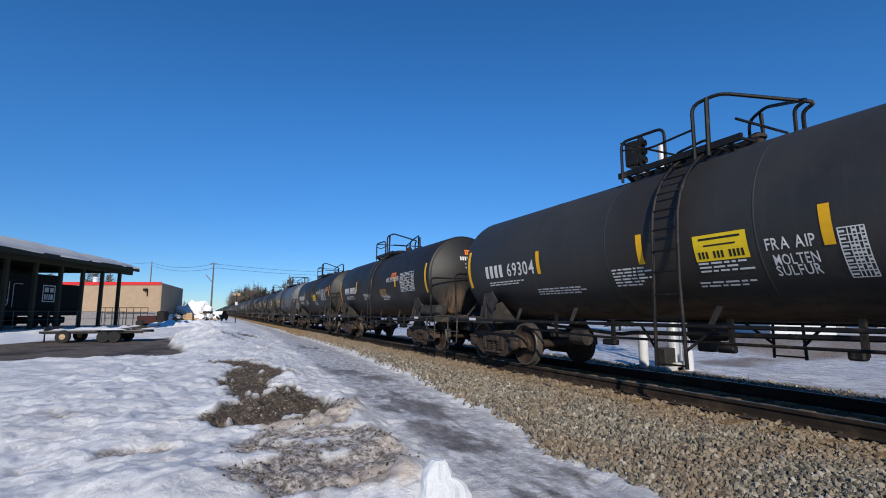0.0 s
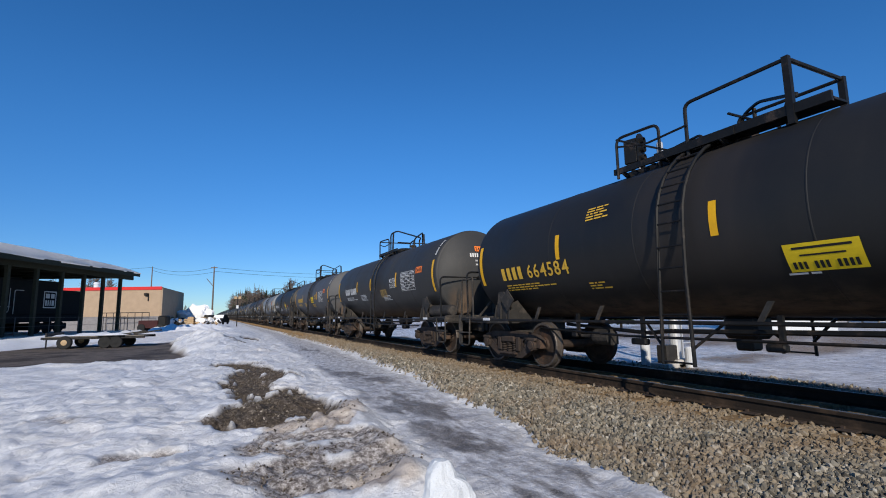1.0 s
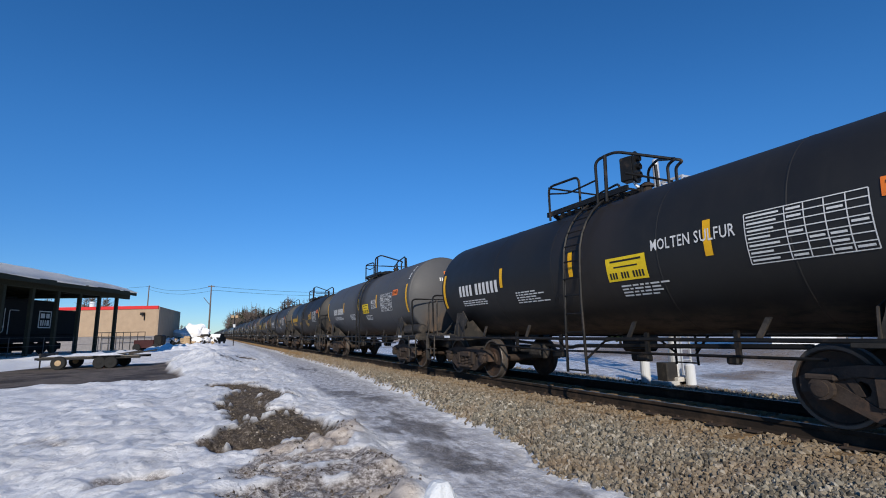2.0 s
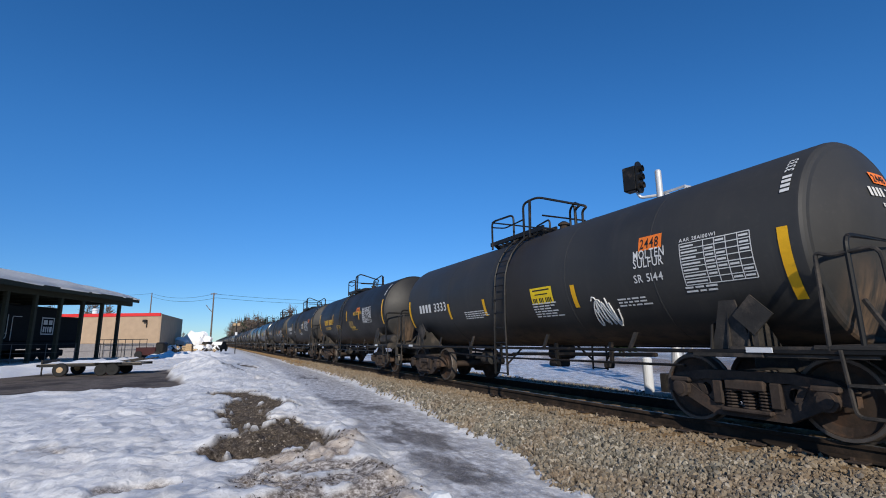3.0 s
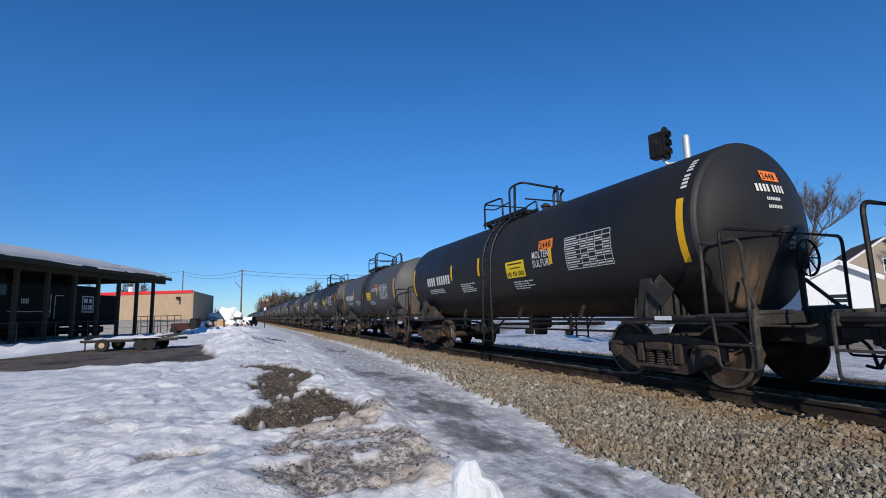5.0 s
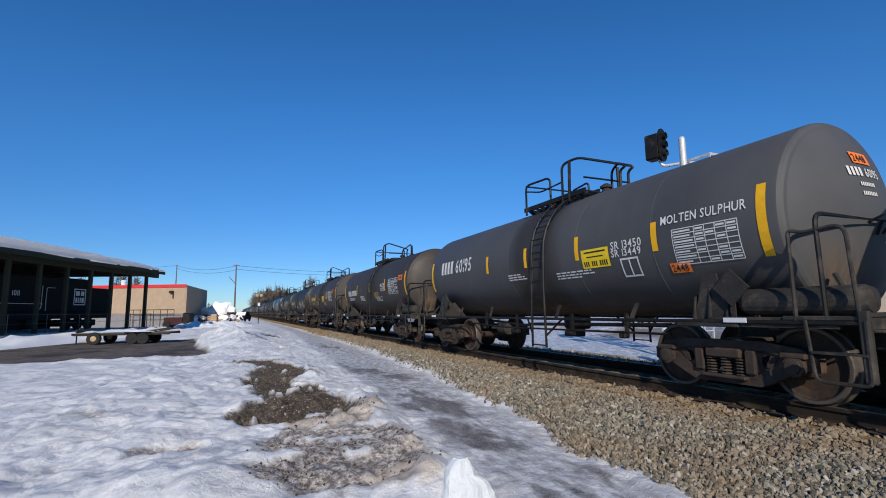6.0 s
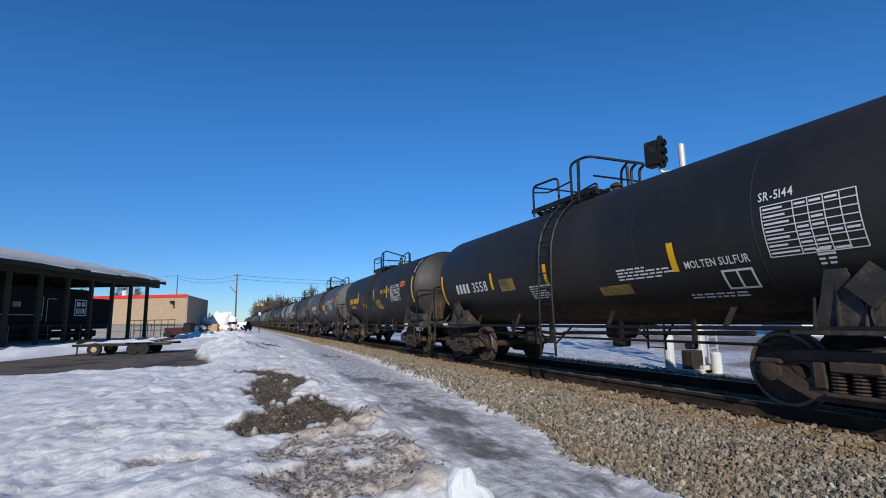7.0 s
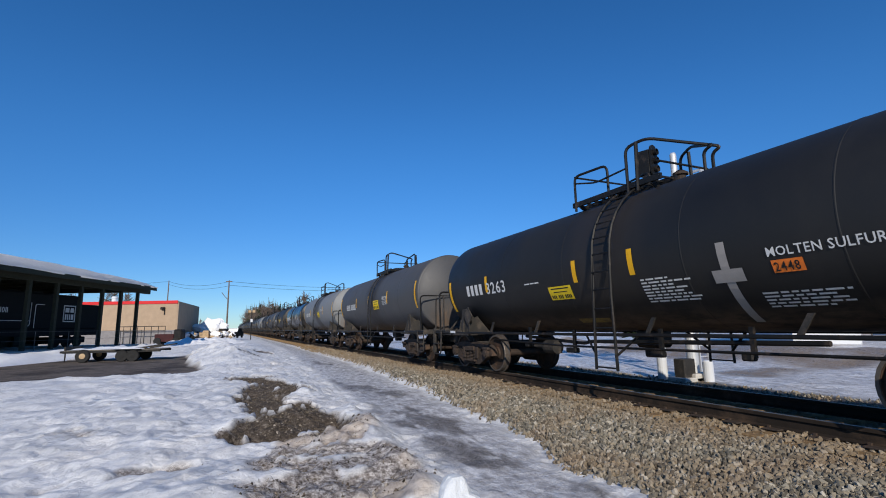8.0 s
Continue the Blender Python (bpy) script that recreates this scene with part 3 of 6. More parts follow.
def ballast():
    """Crushed stone, one object: many small angular stones over the bed."""
    rnd = np.random.RandomState(7)
    shapes = []
    for s in range(10):
        bm = bmesh.new()
        bmesh.ops.create_icosphere(bm, subdivisions=1, radius=1)
        for v in bm.verts:
            v.co = v.co * (0.62 + 0.7 * rnd.rand())
            v.co.x *= 1.45
            v.co.z *= 0.62
        bmesh.ops.dissolve_limit(bm, angle_limit=radians(22), verts=bm.verts[:], edges=bm.edges[:])
        bmesh.ops.triangulate(bm, faces=bm.faces[:])
        bm.verts.index_update()
        shapes.append((np.array([v.co[:] for v in bm.verts]), np.array([[v.index for v in f.verts] for f in bm.faces])))
        bm.free()
    n = 85000
    u = rnd.rand(n)
    y = 1.6 + (u ** 1.75) * 44
    x = rnd.uniform(3.5, 5.86, n)
    keep = x > gravel_edge(y) - 0.12 * rnd.rand(n) ** 2
    x, y = x[keep], y[keep]
    m = 5000
    x2, y2 = rnd.uniform(8.0, 11.4, m), 1 + 22 * rnd.rand(m)
    x3, y3 = rnd.uniform(5.86, 7.9, m), 1 + 22 * rnd.rand(m)
    k = 24000
    x4, y4 = rnd.uniform(5.7, 6.34, k), 1.6 + rnd.rand(k) ** 1.5 * 40
    crib = np.abs((y4 + 8) / 0.52 - np.round((y4 + 8) / 0.52)) * 0.52
    deep = (crib > 0.112) | (rnd.rand(len(x4)) < 0.22)
    x4, y4 = x4[deep], y4[deep]
    fill = rnd.uniform(0.0, 0.075, len(x4)) + 0.025 * vnoise(x4, y4, 0.6, 19)
    x, y = np.concatenate([x, x2, x3, x4]), np.concatenate([y, y2, y3, y4])
    z = height(x, y) + np.concatenate([rnd.uniform(-0.012, 0.030, len(x) - len(x4)), fill])
    V, Fc, off = [], [], 0
    for i in range(len(x)):
        vs, fs = shapes[rnd.randint(10)]
        a, b2, s = rnd.rand(3) * 6.28, rnd.rand() * 6.28, (0.014 + 0.020 * rnd.rand() ** 1.4) * (1 + 0.015 * y[i])
        R = np.array(Euler(a).to_matrix())
        V.append(vs @ R.T * s + (x[i], y[i], z[i]))
        Fc.append(fs + off)
        off += len(vs)
    me = bpy.data.meshes.new("ballast")
    me.from_pydata(np.concatenate(V).tolist(), [], np.concatenate(Fc).tolist())
    mt, nt, b = node_mat("crushed_stone", 0.9)
    g = nt.nodes.new("ShaderNodeNewGeometry")
    c = ramp(nt, g.outputs["Random Per Island"], ((0.0, (0.062, 0.056, 0.045)), (0.3, (0.15, 0.136, 0.108)), (0.55, (0.235, 0.215, 0.172)), (0.8, (0.24, 0.195, 0.135)), (1.0, (0.42, 0.39, 0.33))))
    rustn = tex(nt, 0.9, 4, 0.6)
    c = mixc(nt, ramp(nt, rustn, ((0.5, (0, 0, 0)), (0.72, (0.55, 0.55, 0.55)))), c, (0.22, 0.145, 0.085))
    c = mixc(nt, mixc(nt, 0.38, rust_band(nt), (0, 0, 0)), c, (0.215, 0.155, 0.095))
    nt.links.new(c, b.inputs["Base Color"])
    me.materials.append(mt)
    tagged(new("ballast", me), "grey crushed stone ballast with rusty patches", "gravel", kind="stuff")


ballast()


# ---- tank cars ----
# shell radius, axis height, half the straight shell, length over the couplers
SIZES = {"S": (1.27, 2.28, 5.42, 13.36), "M": (1.32, 2.32, 5.90, 14.32), "L": (1.30, 2.31, 6.28, 15.08),
         "N": (1.28, 2.28, 5.90, 14.32), "T": (1.29, 2.31, 5.42, 13.36)}
NOW = {}
DISH = 0.30      # depth of the dished heads


def size_up(kind):
    NOW["r"], NOW["z"], NOW["half"], NOW["len"] = SIZES[kind]


def shell_point(y, phi, lift=0.008):
    """A place on the side of the shell that faces the lane: y along the car, phi up from the middle."""
    r = NOW["r"] + lift
    return Vector((-r * math.cos(phi), y, NOW["z"] + r * math.sin(phi)))


def arc(bm, y0, y1, p0, p1, n=6, lift=0.008, lean=0.0):
    """A painted patch that follows the shell, from p0 to p1 (radians)."""
    prev = None
    for i in range(n + 1):
        p = p0 + (p1 - p0) * i / n
        s = lean * i / n
        a, b = bm.verts.new(shell_point(y0 + s, p, lift)), bm.verts.new(shell_point(y1 + s, p, lift))
        if prev:
            bm.faces.new((prev[0], a, b, prev[1]))
        prev = (a, b)
    return bm


def hand_rail(pts, r=0.022):
    return tube(bm_new(), bend(pts, 0.14), r, 7)


def truck(car, y0, detail):
    t = new("truck")
    t.parent = car
    t.matrix_basis = pose(0, y0, 0)
    for sx in (-1, 1):
        X = sx * 1.0
        bm = bm_new()
        prism(bm, [(-1.12, 0.40), (-1.12, 0.56), (-0.95, 0.66), (-0.52, 0.72), (0.52, 0.72), (0.95, 0.66), (1.12, 0.56), (1.12, 0.40), (0.95, 0.42), (0.9, 0.52), (0.55, 0.60), (-0.55, 0.60), (-0.9, 0.52), (-0.95, 0.42)], 0.16, (X, 0, 0))
        prism(bm, [(-0.98, 0.44), (-0.78, 0.52), (-0.38, 0.27), (0.38, 0.27), (0.78, 0.52), (0.98, 0.44), (0.86, 0.36), (0.46, 0.16), (-0.46, 0.16), (-0.86, 0.36)], 0.14, (X, 0, 0))
        for s in (-1, 1):
            box(bm, (X, s * 0.36, 0.43), (0.15, 0.10, 0.36))
            prism(bm, [(s * 0.62, 0.60), (s * 0.72, 0.60), (s * 0.60, 0.40), (s * 0.52, 0.40)], 0.12, (X, 0, 0))
            web = [(s * 0.40, 0.58), (s * 0.60, 0.60), (s * 0.86, 0.56), (s * 0.80, 0.49), (s * 0.70, 0.44), (s * 0.58, 0.34), (s * 0.44, 0.27), (s * 0.40, 0.42)]
            hole = [(s * (0.55 + q * 0.01) + 0.075 * math.cos(a), 0.47 + 0.085 * math.sin(a)) for q, a in [(0, radians(d)) for d in ((135, 80, 30, -5, -45, -100, -140, 180) if s > 0 else (45, 100, 150, 185, 225, 280, 320, 0))]]
            for d in (-0.05, 0.05):
                A, B = [bm.verts.new((X + d, y, z)) for y, z in web], [bm.verts.new((X + d, y, z)) for y, z in hole]
                for i in range(8):
                    bm.faces.new((A[i], A[(i + 1) % 8], B[(i + 1) % 8], B[i]))
            bbox(bm, (X + sx * 0.03, s * 0.89, 0.575), (0.24, 0.30, 0.07), 0.02)
            bbox(bm, (X + sx * 0.09, s * 0.36, 0.45), (0.05, 0.13, 0.30), 0.015)
        bbox(bm, (X + sx * 0.02, 0, 0.55), (0.22, 0.5, 0.13), 0.02)
        bbox(bm, (X + sx * 0.02, 0, 0.245), (0.26, 0.62, 0.05), 0.015)
        part("side_frame", bm, RUST, t)
        sp = bm_new()
        for s in (-0.21, 0.0, 0.21):
            for k in range(6):
                lathe(sp, [(0.27 + k * 0.038, 0.075), (0.28 + k * 0.038, 0.088), (0.295 + k * 0.038, 0.075)], "z", 9, (X + sx * 0.03, s, 0))
        part("spring_set", sp, RUST, t)
        if detail and sx < 0:
            for s in (-1, 1):
                b = lathe(bm_new(), [(sx * 0.0, 0.12), (sx * 0.1, 0.12), (sx * 0.105, 0.085), (sx * 0.125, 0.085), (sx * 0.13, 0.03)], "x", 14, (X + sx * 0.04, s * 0.89, 0.457))
                part("bearing_cap", b, RUST, t)
    for s in (-1, 1):
        bm = bm_new()
        tube(bm, [(-1.0, 0, 0), (1.0, 0, 0)], 0.085, 12)
        for sx in (-1, 1):
            prof = [(-0.06, 0.09), (-0.06, 0.15), (-0.025, 0.30), (-0.05, 0.39), (-0.075, 0.41), (-0.075, 0.485), (-0.045, 0.485), (-0.03, 0.46), (0.065, 0.452), (0.07, 0.40), (0.035, 0.385), (0.01, 0.30), (0.02, 0.16), (0.06, 0.14), (0.06, 0.09)]
            lathe(bm, [(sx * q, r) for q, r in prof], "x", 30, (sx * 0.755, 0, 0))
        w = part("wheelset", bm, TREAD, t)
        w.matrix_basis = pose(0, s * 0.89, 0.457)
        for sx in (-1,) if detail else ():
            ring = hoop(bm_new(), [(sx * q, r) for q, r in ((0.050, 0.395), (0.074, 0.412), (0.076, 0.446), (0.06, 0.4545), (-0.028, 0.463), (-0.04, 0.487), (-0.05, 0.487), (-0.052, 0.43))], 30, (sx * 0.755, 0, 0))
            part("rim", ring, RIMM, w, "bare worn steel rim and flange")
    bm = bm_new()
    bbox(bm, (0, 0, 0.6), (1.9, 0.36, 0.26), 0.03)
    for s in (-1, 1):
        box(bm, (0, s * 0.42, 0.36), (1.5, 0.08, 0.14))
    tube(bm, [(-0.9, -0.3, 0.34), (0.0, -0.55, 0.34), (0.9, -0.3, 0.34)], 0.04, 6)
    part("bolster", bm, FRAME, t)


SHIFTED = ("walkway", "handrail", "end_handrail", "rail_post", "manway", "valve", "ladder", "ladder_panel")


def tank_car(kind, detail=True):
    """One tank car, its middle at y = 0; the lane side is -x. Far cars come with fewer loose parts."""
    size_up(kind)
    R, Z, H, LEN = NOW["r"], NOW["z"], NOW["half"], NOW["len"]
    top, tc, fe = Z + R, H - 0.93, LEN / 2 - 0.42
    car = thing("tank_car", "black jacketed tank car with yellow reflective stripes", "tank car", "tank cars of the moving train")
    head = [(d, R - q) for d, q in ((0.0, 0.0), (0.035, 0.008), (0.065, 0.03), (0.085, 0.065), (0.095, 0.11))]
    head += [(0.095 + DISH * (1 - (r / (R - 0.11)) ** 2), r) for r in [(R - 0.11) * q for q in (0.92, 0.82, 0.7, 0.55, 0.4, 0.25, 0.1, 0.015)]]
    prof = [(-H - d, r) for d, r in reversed(head)]
    for y in (-0.66 * H, -0.33 * H, 0.12 * H, 0.5 * H):
        prof += [(y - 0.014, R), (y - 0.006, R + 0.004), (y + 0.006, R + 0.004), (y + 0.014, R)]
    prof += [(H + d, r) for d, r in head]
    tank = part("tank", lathe(bm_new(), prof, "y", 64, (0, 0, Z)), PAINTS["black"], car, smooth=True)
    tank.data.set_sharp_from_angle(angle=radians(13))
    # walkway round the manway; first rail post at y = 1.5, ladder at 0
    b0 = top - 0.14
    for sx in (-1, 1):
        bm = bm_new()
        for k in range(11):
            box(bm, (sx * 0.50, 1.55 - k * 0.21, top + 0.0), (0.36, 0.03, 0.03))
        for q in (0.32, 0.68):
            box(bm, (sx * q, 0.5, top + 0.0), (0.05, 2.2, 0.10))
        for y in (1.4, 0.5, -0.4):
            prism(bm, [(0.25, top - 0.10), (0.70, top - 0.02), (0.70, top - 0.08), (0.5, top - 0.2)], 0.02, (0, y, 0), (sx, 0, 0))
        part("walkway", bm, BLACK, car, "black steel grating walkway")
        e = sx * 0.70
        rails = [([(e, 1.5, b0), (e, 1.5, top + 0.60), (e * 0.8, 0.72, top + 0.62), (e * 0.8, 0.72, b0)], 0.026),
                 ([(e, 0.10, b0), (e, 0.10, top + 0.72), (e * 0.8, -0.25, top + 0.80), (-e * 0.15, -1.15, top + 0.42), (-e * 0.15, -0.98, top + 0.36), (-e * 0.15, -0.98, top - 0.02)], 0.028),
                 ([(e, 1.5, top + 0.45), (e, 0.9, top + 0.30), (e, 0.10, top + 0.34)], 0.018),
                 ([(e, -0.12, b0), (e * 0.95, -0.12, top + 0.76)], 0.034)]
        if sx < 0 and detail:
            for i, (p, r) in enumerate(rails):
                o = part("handrail", hand_rail(p, r), BLACK, car)
                if i in (1, 3):
                    o.data.name = "tall_loop"
        else:
            bm = bm_new()
            for p, r in rails:
                tube(bm, bend(p, 0.14), r, 6)
            part("handrail", bm, BLACK, car)
    part("end_handrail", hand_rail([(-0.70, 1.5, top + 0.58), (0.70, 1.5, top + 0.58)], 0.02), BLACK, car)
    part("end_handrail", hand_rail([(-0.62, -0.5, top + 0.30), (0.62, -0.5, top + 0.30)], 0.02), BLACK, car)
    part("manway", lathe(bm_new(), [(top - 0.1, 0.30), (top + 0.08, 0.30), (top + 0.09, 0.35), (top + 0.13, 0.35), (top + 0.17, 0.25), (top + 0.19, 0.05)], "z", 20, (0, 0.3, 0)), BLACK, car)
    for y, h in ((-0.35, 0.26), (0.95, 0.2)):
        part("valve", lathe(bm_new(), [(top - 0.05, 0.09), (top + h * 0.6, 0.09), (top + h * 0.65, 0.13), (top + h * 0.8, 0.13), (top + h, 0.05)], "z", 12, (0.1, y, 0)), RUST, car)
    # ladders: rungs and stiles apart on the lane side
    for sx in (-1, 1):
        lad = new("ladder")
        lad.parent = car
        stiles, rungs = [], []
        for y in (-0.21, 0.21):
            pts = [Vector((sx * (R + 0.10) * math.cos(p), y, Z + (R + 0.10) * math.sin(p))) for p in [radians(q) for q in (66, 55, 44, 33, 22, 11, 0)]]
            stiles.append(pts + [Vector((sx * (R + 0.12), y, 1.6)), Vector((sx * (R + 0.12), y * 1.15, 0.40))])
        for q in (64, 51, 38, 26, 14, 2):
            p = radians(q)
            rungs.append((sx * (R + 0.10) * math.cos(p), Z + (R + 0.10) * math.sin(p)))
        rungs += [(sx * (R + 0.12), z) for z in (2.02, 1.72, 1.40, 1.08, 0.76, 0.44)]
        braces = [[(sx * (R + 0.12), s * 0.22, 0.62), (sx * (R - 0.02), s * 0.62, 0.98)] for s in (-1, 1)]
        if sx < 0 and detail:
            for p in stiles:
                part("stile", tube(bm_new(), p, 0.026, 6), BLACK, lad)
            for x, z in rungs:
                part("rung", tube(bm_new(), [(x, -0.22, z), (x, 0.22, z)], 0.015, 6), BLACK, lad)
            for p in braces:
                part("ladder_brace", tube(bm_new(), p, 0.02, 6), BLACK, lad)
        else:
            bm = bm_new()
            for p in stiles + braces:
                tube(bm, p, 0.024, 6)
            for x, z in rungs:
                tube(bm, [(x, -0.22, z), (x, 0.22, z)], 0.015, 6)
            part("ladder_frame", bm, BLACK, lad)
    # side rods with their struts
    for sx in (-1, 1):
        bm = tube(bm_new(), [(sx * 1.37, -fe, 0.97), (sx * 1.37, fe, 0.97)], 0.027, 7)
        if sx > 0:
            part("side_rod", bm, BLACK, car)
            continue
        rod = part("side_rod", bm, BLACK, car)
        for y in (-0.58 * H, -0.22 * H, 0.27 * H, 0.58 * H):
            part("rod_strut", prism(bm_new(), [(0, 0), (0.07, 0), (-0.09, 0.27), (-0.16, 0.27)], 0.03, (sx * 1.31, y, 0.96)), FRAME, car)
    for s in (-1, 1):
        for sx in (-1, 1):
            bm = bm_new()
            prism(bm, [(-0.30, 0.92), (0.30, 0.92), (0.18, 1.25), (0.10, 1.60), (-0.10, 1.60), (-0.20, 1.25)], 0.03, (sx * 1.24, s * tc, 0))
            for q in (-0.24, 0.0, 0.24):
                prism(bm, [(0.55, 0.92), (1.32, 0.92), (1.24, 1.30 + 0.28 * (q == 0)), (0.98, 1.40)], 0.02, (0, s * tc + q, 0), (sx, 0, 0))
            bbox(bm, (sx * 1.24, s * tc, 0.94), (0.3, 0.9, 0.08), 0.01)
            part("saddle", bm, FRAME, car)
            y0 = s * fe
            st = tube(bm_new(), bend([(sx * 1.4, y0, 1.0), (sx * 1.4, y0, 0.36), (sx * 1.4, y0 - s * 0.5, 0.36), (sx * 1.4, y0 - s * 0.55, 1.0)], 0.08), 0.02, 6)
            box(st, (sx * 1.38, y0 - s * 0.26, 0.66), (0.1, 0.5, 0.025))
            part("corner_step", st, FRAME, car)
            if detail and sx < 0:
                part("corner_handrail", hand_rail([(sx * 1.36, y0 - s * 0.66, 0.98), (sx * 1.36, y0 - s * 0.66, 2.02), (sx * 1.36, y0 - s * 0.52, 1.96), (sx * 1.36, y0 - s * 0.10, 2.0), (sx * 1.36, y0 - s * 0.06, 0.95)], 0.022), FRAME, car)
                part("corner_post", bbox(bm_new(), (sx * 1.37, y0 - s * 0.02, 0.74), (0.07, 0.10, 0.72), 0.015), FRAME, car)
        sill = bm_new()
        bbox(sill, (0, s * (fe - 0.95), 0.83), (0.46, 2.4, 0.40), 0.02)
        bbox(sill, (0, s * (fe + 0.02), 0.86), (0.62, 0.26, 0.52), 0.03)
        part("stub_sill", sill, FRAME, car)
        bm = bm_new()
        bbox(bm, (0, s * (fe - 0.42), 1.02), (2.76, 0.76, 0.05), 0.01)
        bbox(bm, (0, s * (fe - 0.02), 0.98), (2.80, 0.07, 0.15), 0.01)
        bbox(bm, (0, s * (fe - 0.95), 0.94), (2.6, 0.12, 0.12), 0.01)
        for sx in (-1, 1):
            box(bm, (sx * 1.33, s * (tc + fe - 0.2) / 2, 0.97), (0.06, fe - tc - 0.3, 0.12))
        part("end_platform", bm, FRAME, car)
        part("end_rail", hand_rail([(-1.34, s * (H + 0.47), 1.0), (-1.36, s * (H + 0.47), 2.16), (1.36, s * (H + 0.47), 2.16), (1.34, s * (H + 0.47), 1.0)], 0.026), BLACK, car)
        cp = bm_new()
        bbox(cp, (0, s * (LEN / 2 - 0.3), 0.84), (0.17, 0.5, 0.2), 0.02)
        prism(cp, [(-0.18, 0.0), (0.12, 0.0), (0.2, 0.13), (0.12, 0.2), (0.04, 0.12), (-0.1, 0.14), (-0.2, 0.2)], 0.28, (0, s * (LEN / 2 - 0.16), 0.84), (1, 0, 0), (0, s, 0))
        tube(cp, bend([(0.3, s * (fe + 0.1), 0.75), (0.32, s * (fe + 0.3), 0.6), (0.2, s * (fe + 0.42), 0.32), (0.1, s * (fe + 0.5), 0.36)], 0.15), 0.022, 6)
        part("coupler", cp, RUST, car)
        if detail:
            part("grab_iron", tube(tube(bm_new(), bend([(-0.12, s * (H + 0.36), 2.14), (-0.12, s * (H + 0.56), 2.22), (0.14, s * (H + 0.56), 2.22), (0.14, s * (H + 0.40), 2.02)], 0.05), 0.016, 6), [(0.0, s * (H + 0.40), 2.0), (0.0, s * (H + 0.47), 2.17)], 0.02, 6), BLACK, car)
            for x in (-0.95, 0.95):
                part("head_strut", tube(bm_new(), [(x, s * (fe - 0.25), 1.05), (x * 0.72, s * (H + 0.26), 1.52)], 0.03, 6), FRAME, car)
            part("running_board", bbox(bm_new(), (-1.0, s * (fe - 0.04), 1.055), (0.7, 0.14, 0.05), 0.01), FRAME, car)
            part("defect_plate", bbox(bm_new(), (-1.405, s * (tc + 0.42), 0.99), (0.012, 0.3, 0.06), 0.003), SIDING, car, "small pale plate")
            part("cut_lever", tube(bm_new(), bend([(-1.36, s * (fe + 0.03), 0.9), (-0.5, s * (fe + 0.12), 0.86), (-0.1, s * (fe + 0.2), 0.98)], 0.1), 0.015, 5), FRAME, car)
        truck(car, s * tc, detail)
    if detail:
        bw = bm_new()
        yb = -H - 0.52
        tube(bw, [(0.38 + 0.26 * math.cos(q), yb, 1.8 + 0.26 * math.sin(q)) for q in [k * math.pi / 10 for k in range(21)]], 0.02, 6, caps=False)
        for k in range(4):
            q = k * math.pi / 4
            tube(bw, [(0.38 - 0.25 * math.cos(q), yb, 1.8 - 0.25 * math.sin(q)), (0.38 + 0.25 * math.cos(q), yb, 1.8 + 0.25 * math.sin(q))], 0.012, 5)
        part("brake_wheel", bw, BLACK, car)
        part("brake_housing", bbox(bbox(bm_new(), (0.38, yb + 0.10, 1.8), (0.24, 0.12, 0.3), 0.03), (0.38, yb + 0.12, 1.35), (0.08, 0.06, 0.7), 0.01), FRAME, car)
    part("outlet_box", bbox(bbox(bm_new(), (0, -0.2, 0.88), (0.42, 0.5, 0.34), 0.05), (0, -0.2, 0.64), (0.26, 0.26, 0.2), 0.03), BLACK, car)
    part("brake_pipe", tube(bm_new(), bend([(-1.1, -tc + 0.8, 0.76), (-1.1, 1.0, 0.74), (-0.8, tc - 0.8, 0.8)], 0.2), 0.022, 6), BLACK, car)
    if detail:
        part("steam_pipe", tube(bm_new(), bend([(-0.75, -3.4, 0.88), (-0.75, 0.6, 0.82), (-0.4, 1.2, 0.76), (-0.4, 3.3, 0.88)], 0.2), 0.035, 7), BLACK, car)
        for i, (x, y, z) in enumerate(((-0.9, -2.6, 0.76), (-0.95, -1.2, 0.74), (-0.9, 0.9, 0.72), (-0.9, 2.4, 0.78))):
            bm = bm_new()
            box(bm, (x, y, z + 0.12), (0.05, 0.06, 0.4))
            bbox(bm, (x, y + 0.07, z - 0.07), (0.12, 0.16 + 0.07 * (i % 3), 0.10), 0.02)
            part("pipe_hanger", bm, BLACK, car)
        part("air_reservoir", lathe(bm_new(), [(-tc - 1.75, 0.04), (-tc - 1.73, 0.13), (-tc - 1.66, 0.165), (-tc - 0.45, 0.165), (-tc - 0.38, 0.13), (-tc - 0.36, 0.04)], "y", 18, (-1.12, 0, 1.21)), FRAME, car, "grey air reservoir")
        for q in (-1, 1):
            dia = prism(bm_new(), [(-0.24, 0), (0, -0.24), (0.24, 0), (0, 0.24)], 0.025, (-1.31, q * tc - 0.34, 1.40))
            prism(dia, [(-0.03, -0.3), (0.03, -0.3), (0.03, 0.0), (-0.03, 0.0)], 0.02, (-1.29, q * tc - 0.34, 1.24))
            part("placard_holder", dia, FRAME, car, "diamond placard holder")
        part("brake_cylinder", lathe(bm_new(), [(2.0, 0.04), (2.02, 0.15), (2.4, 0.15), (2.42, 0.05), (2.9, 0.03)], "y", 14, (-0.45, 0, 0.66)), FRAME, car)
    return car


# ---- stencilled writing ----
GLYPHS = {}


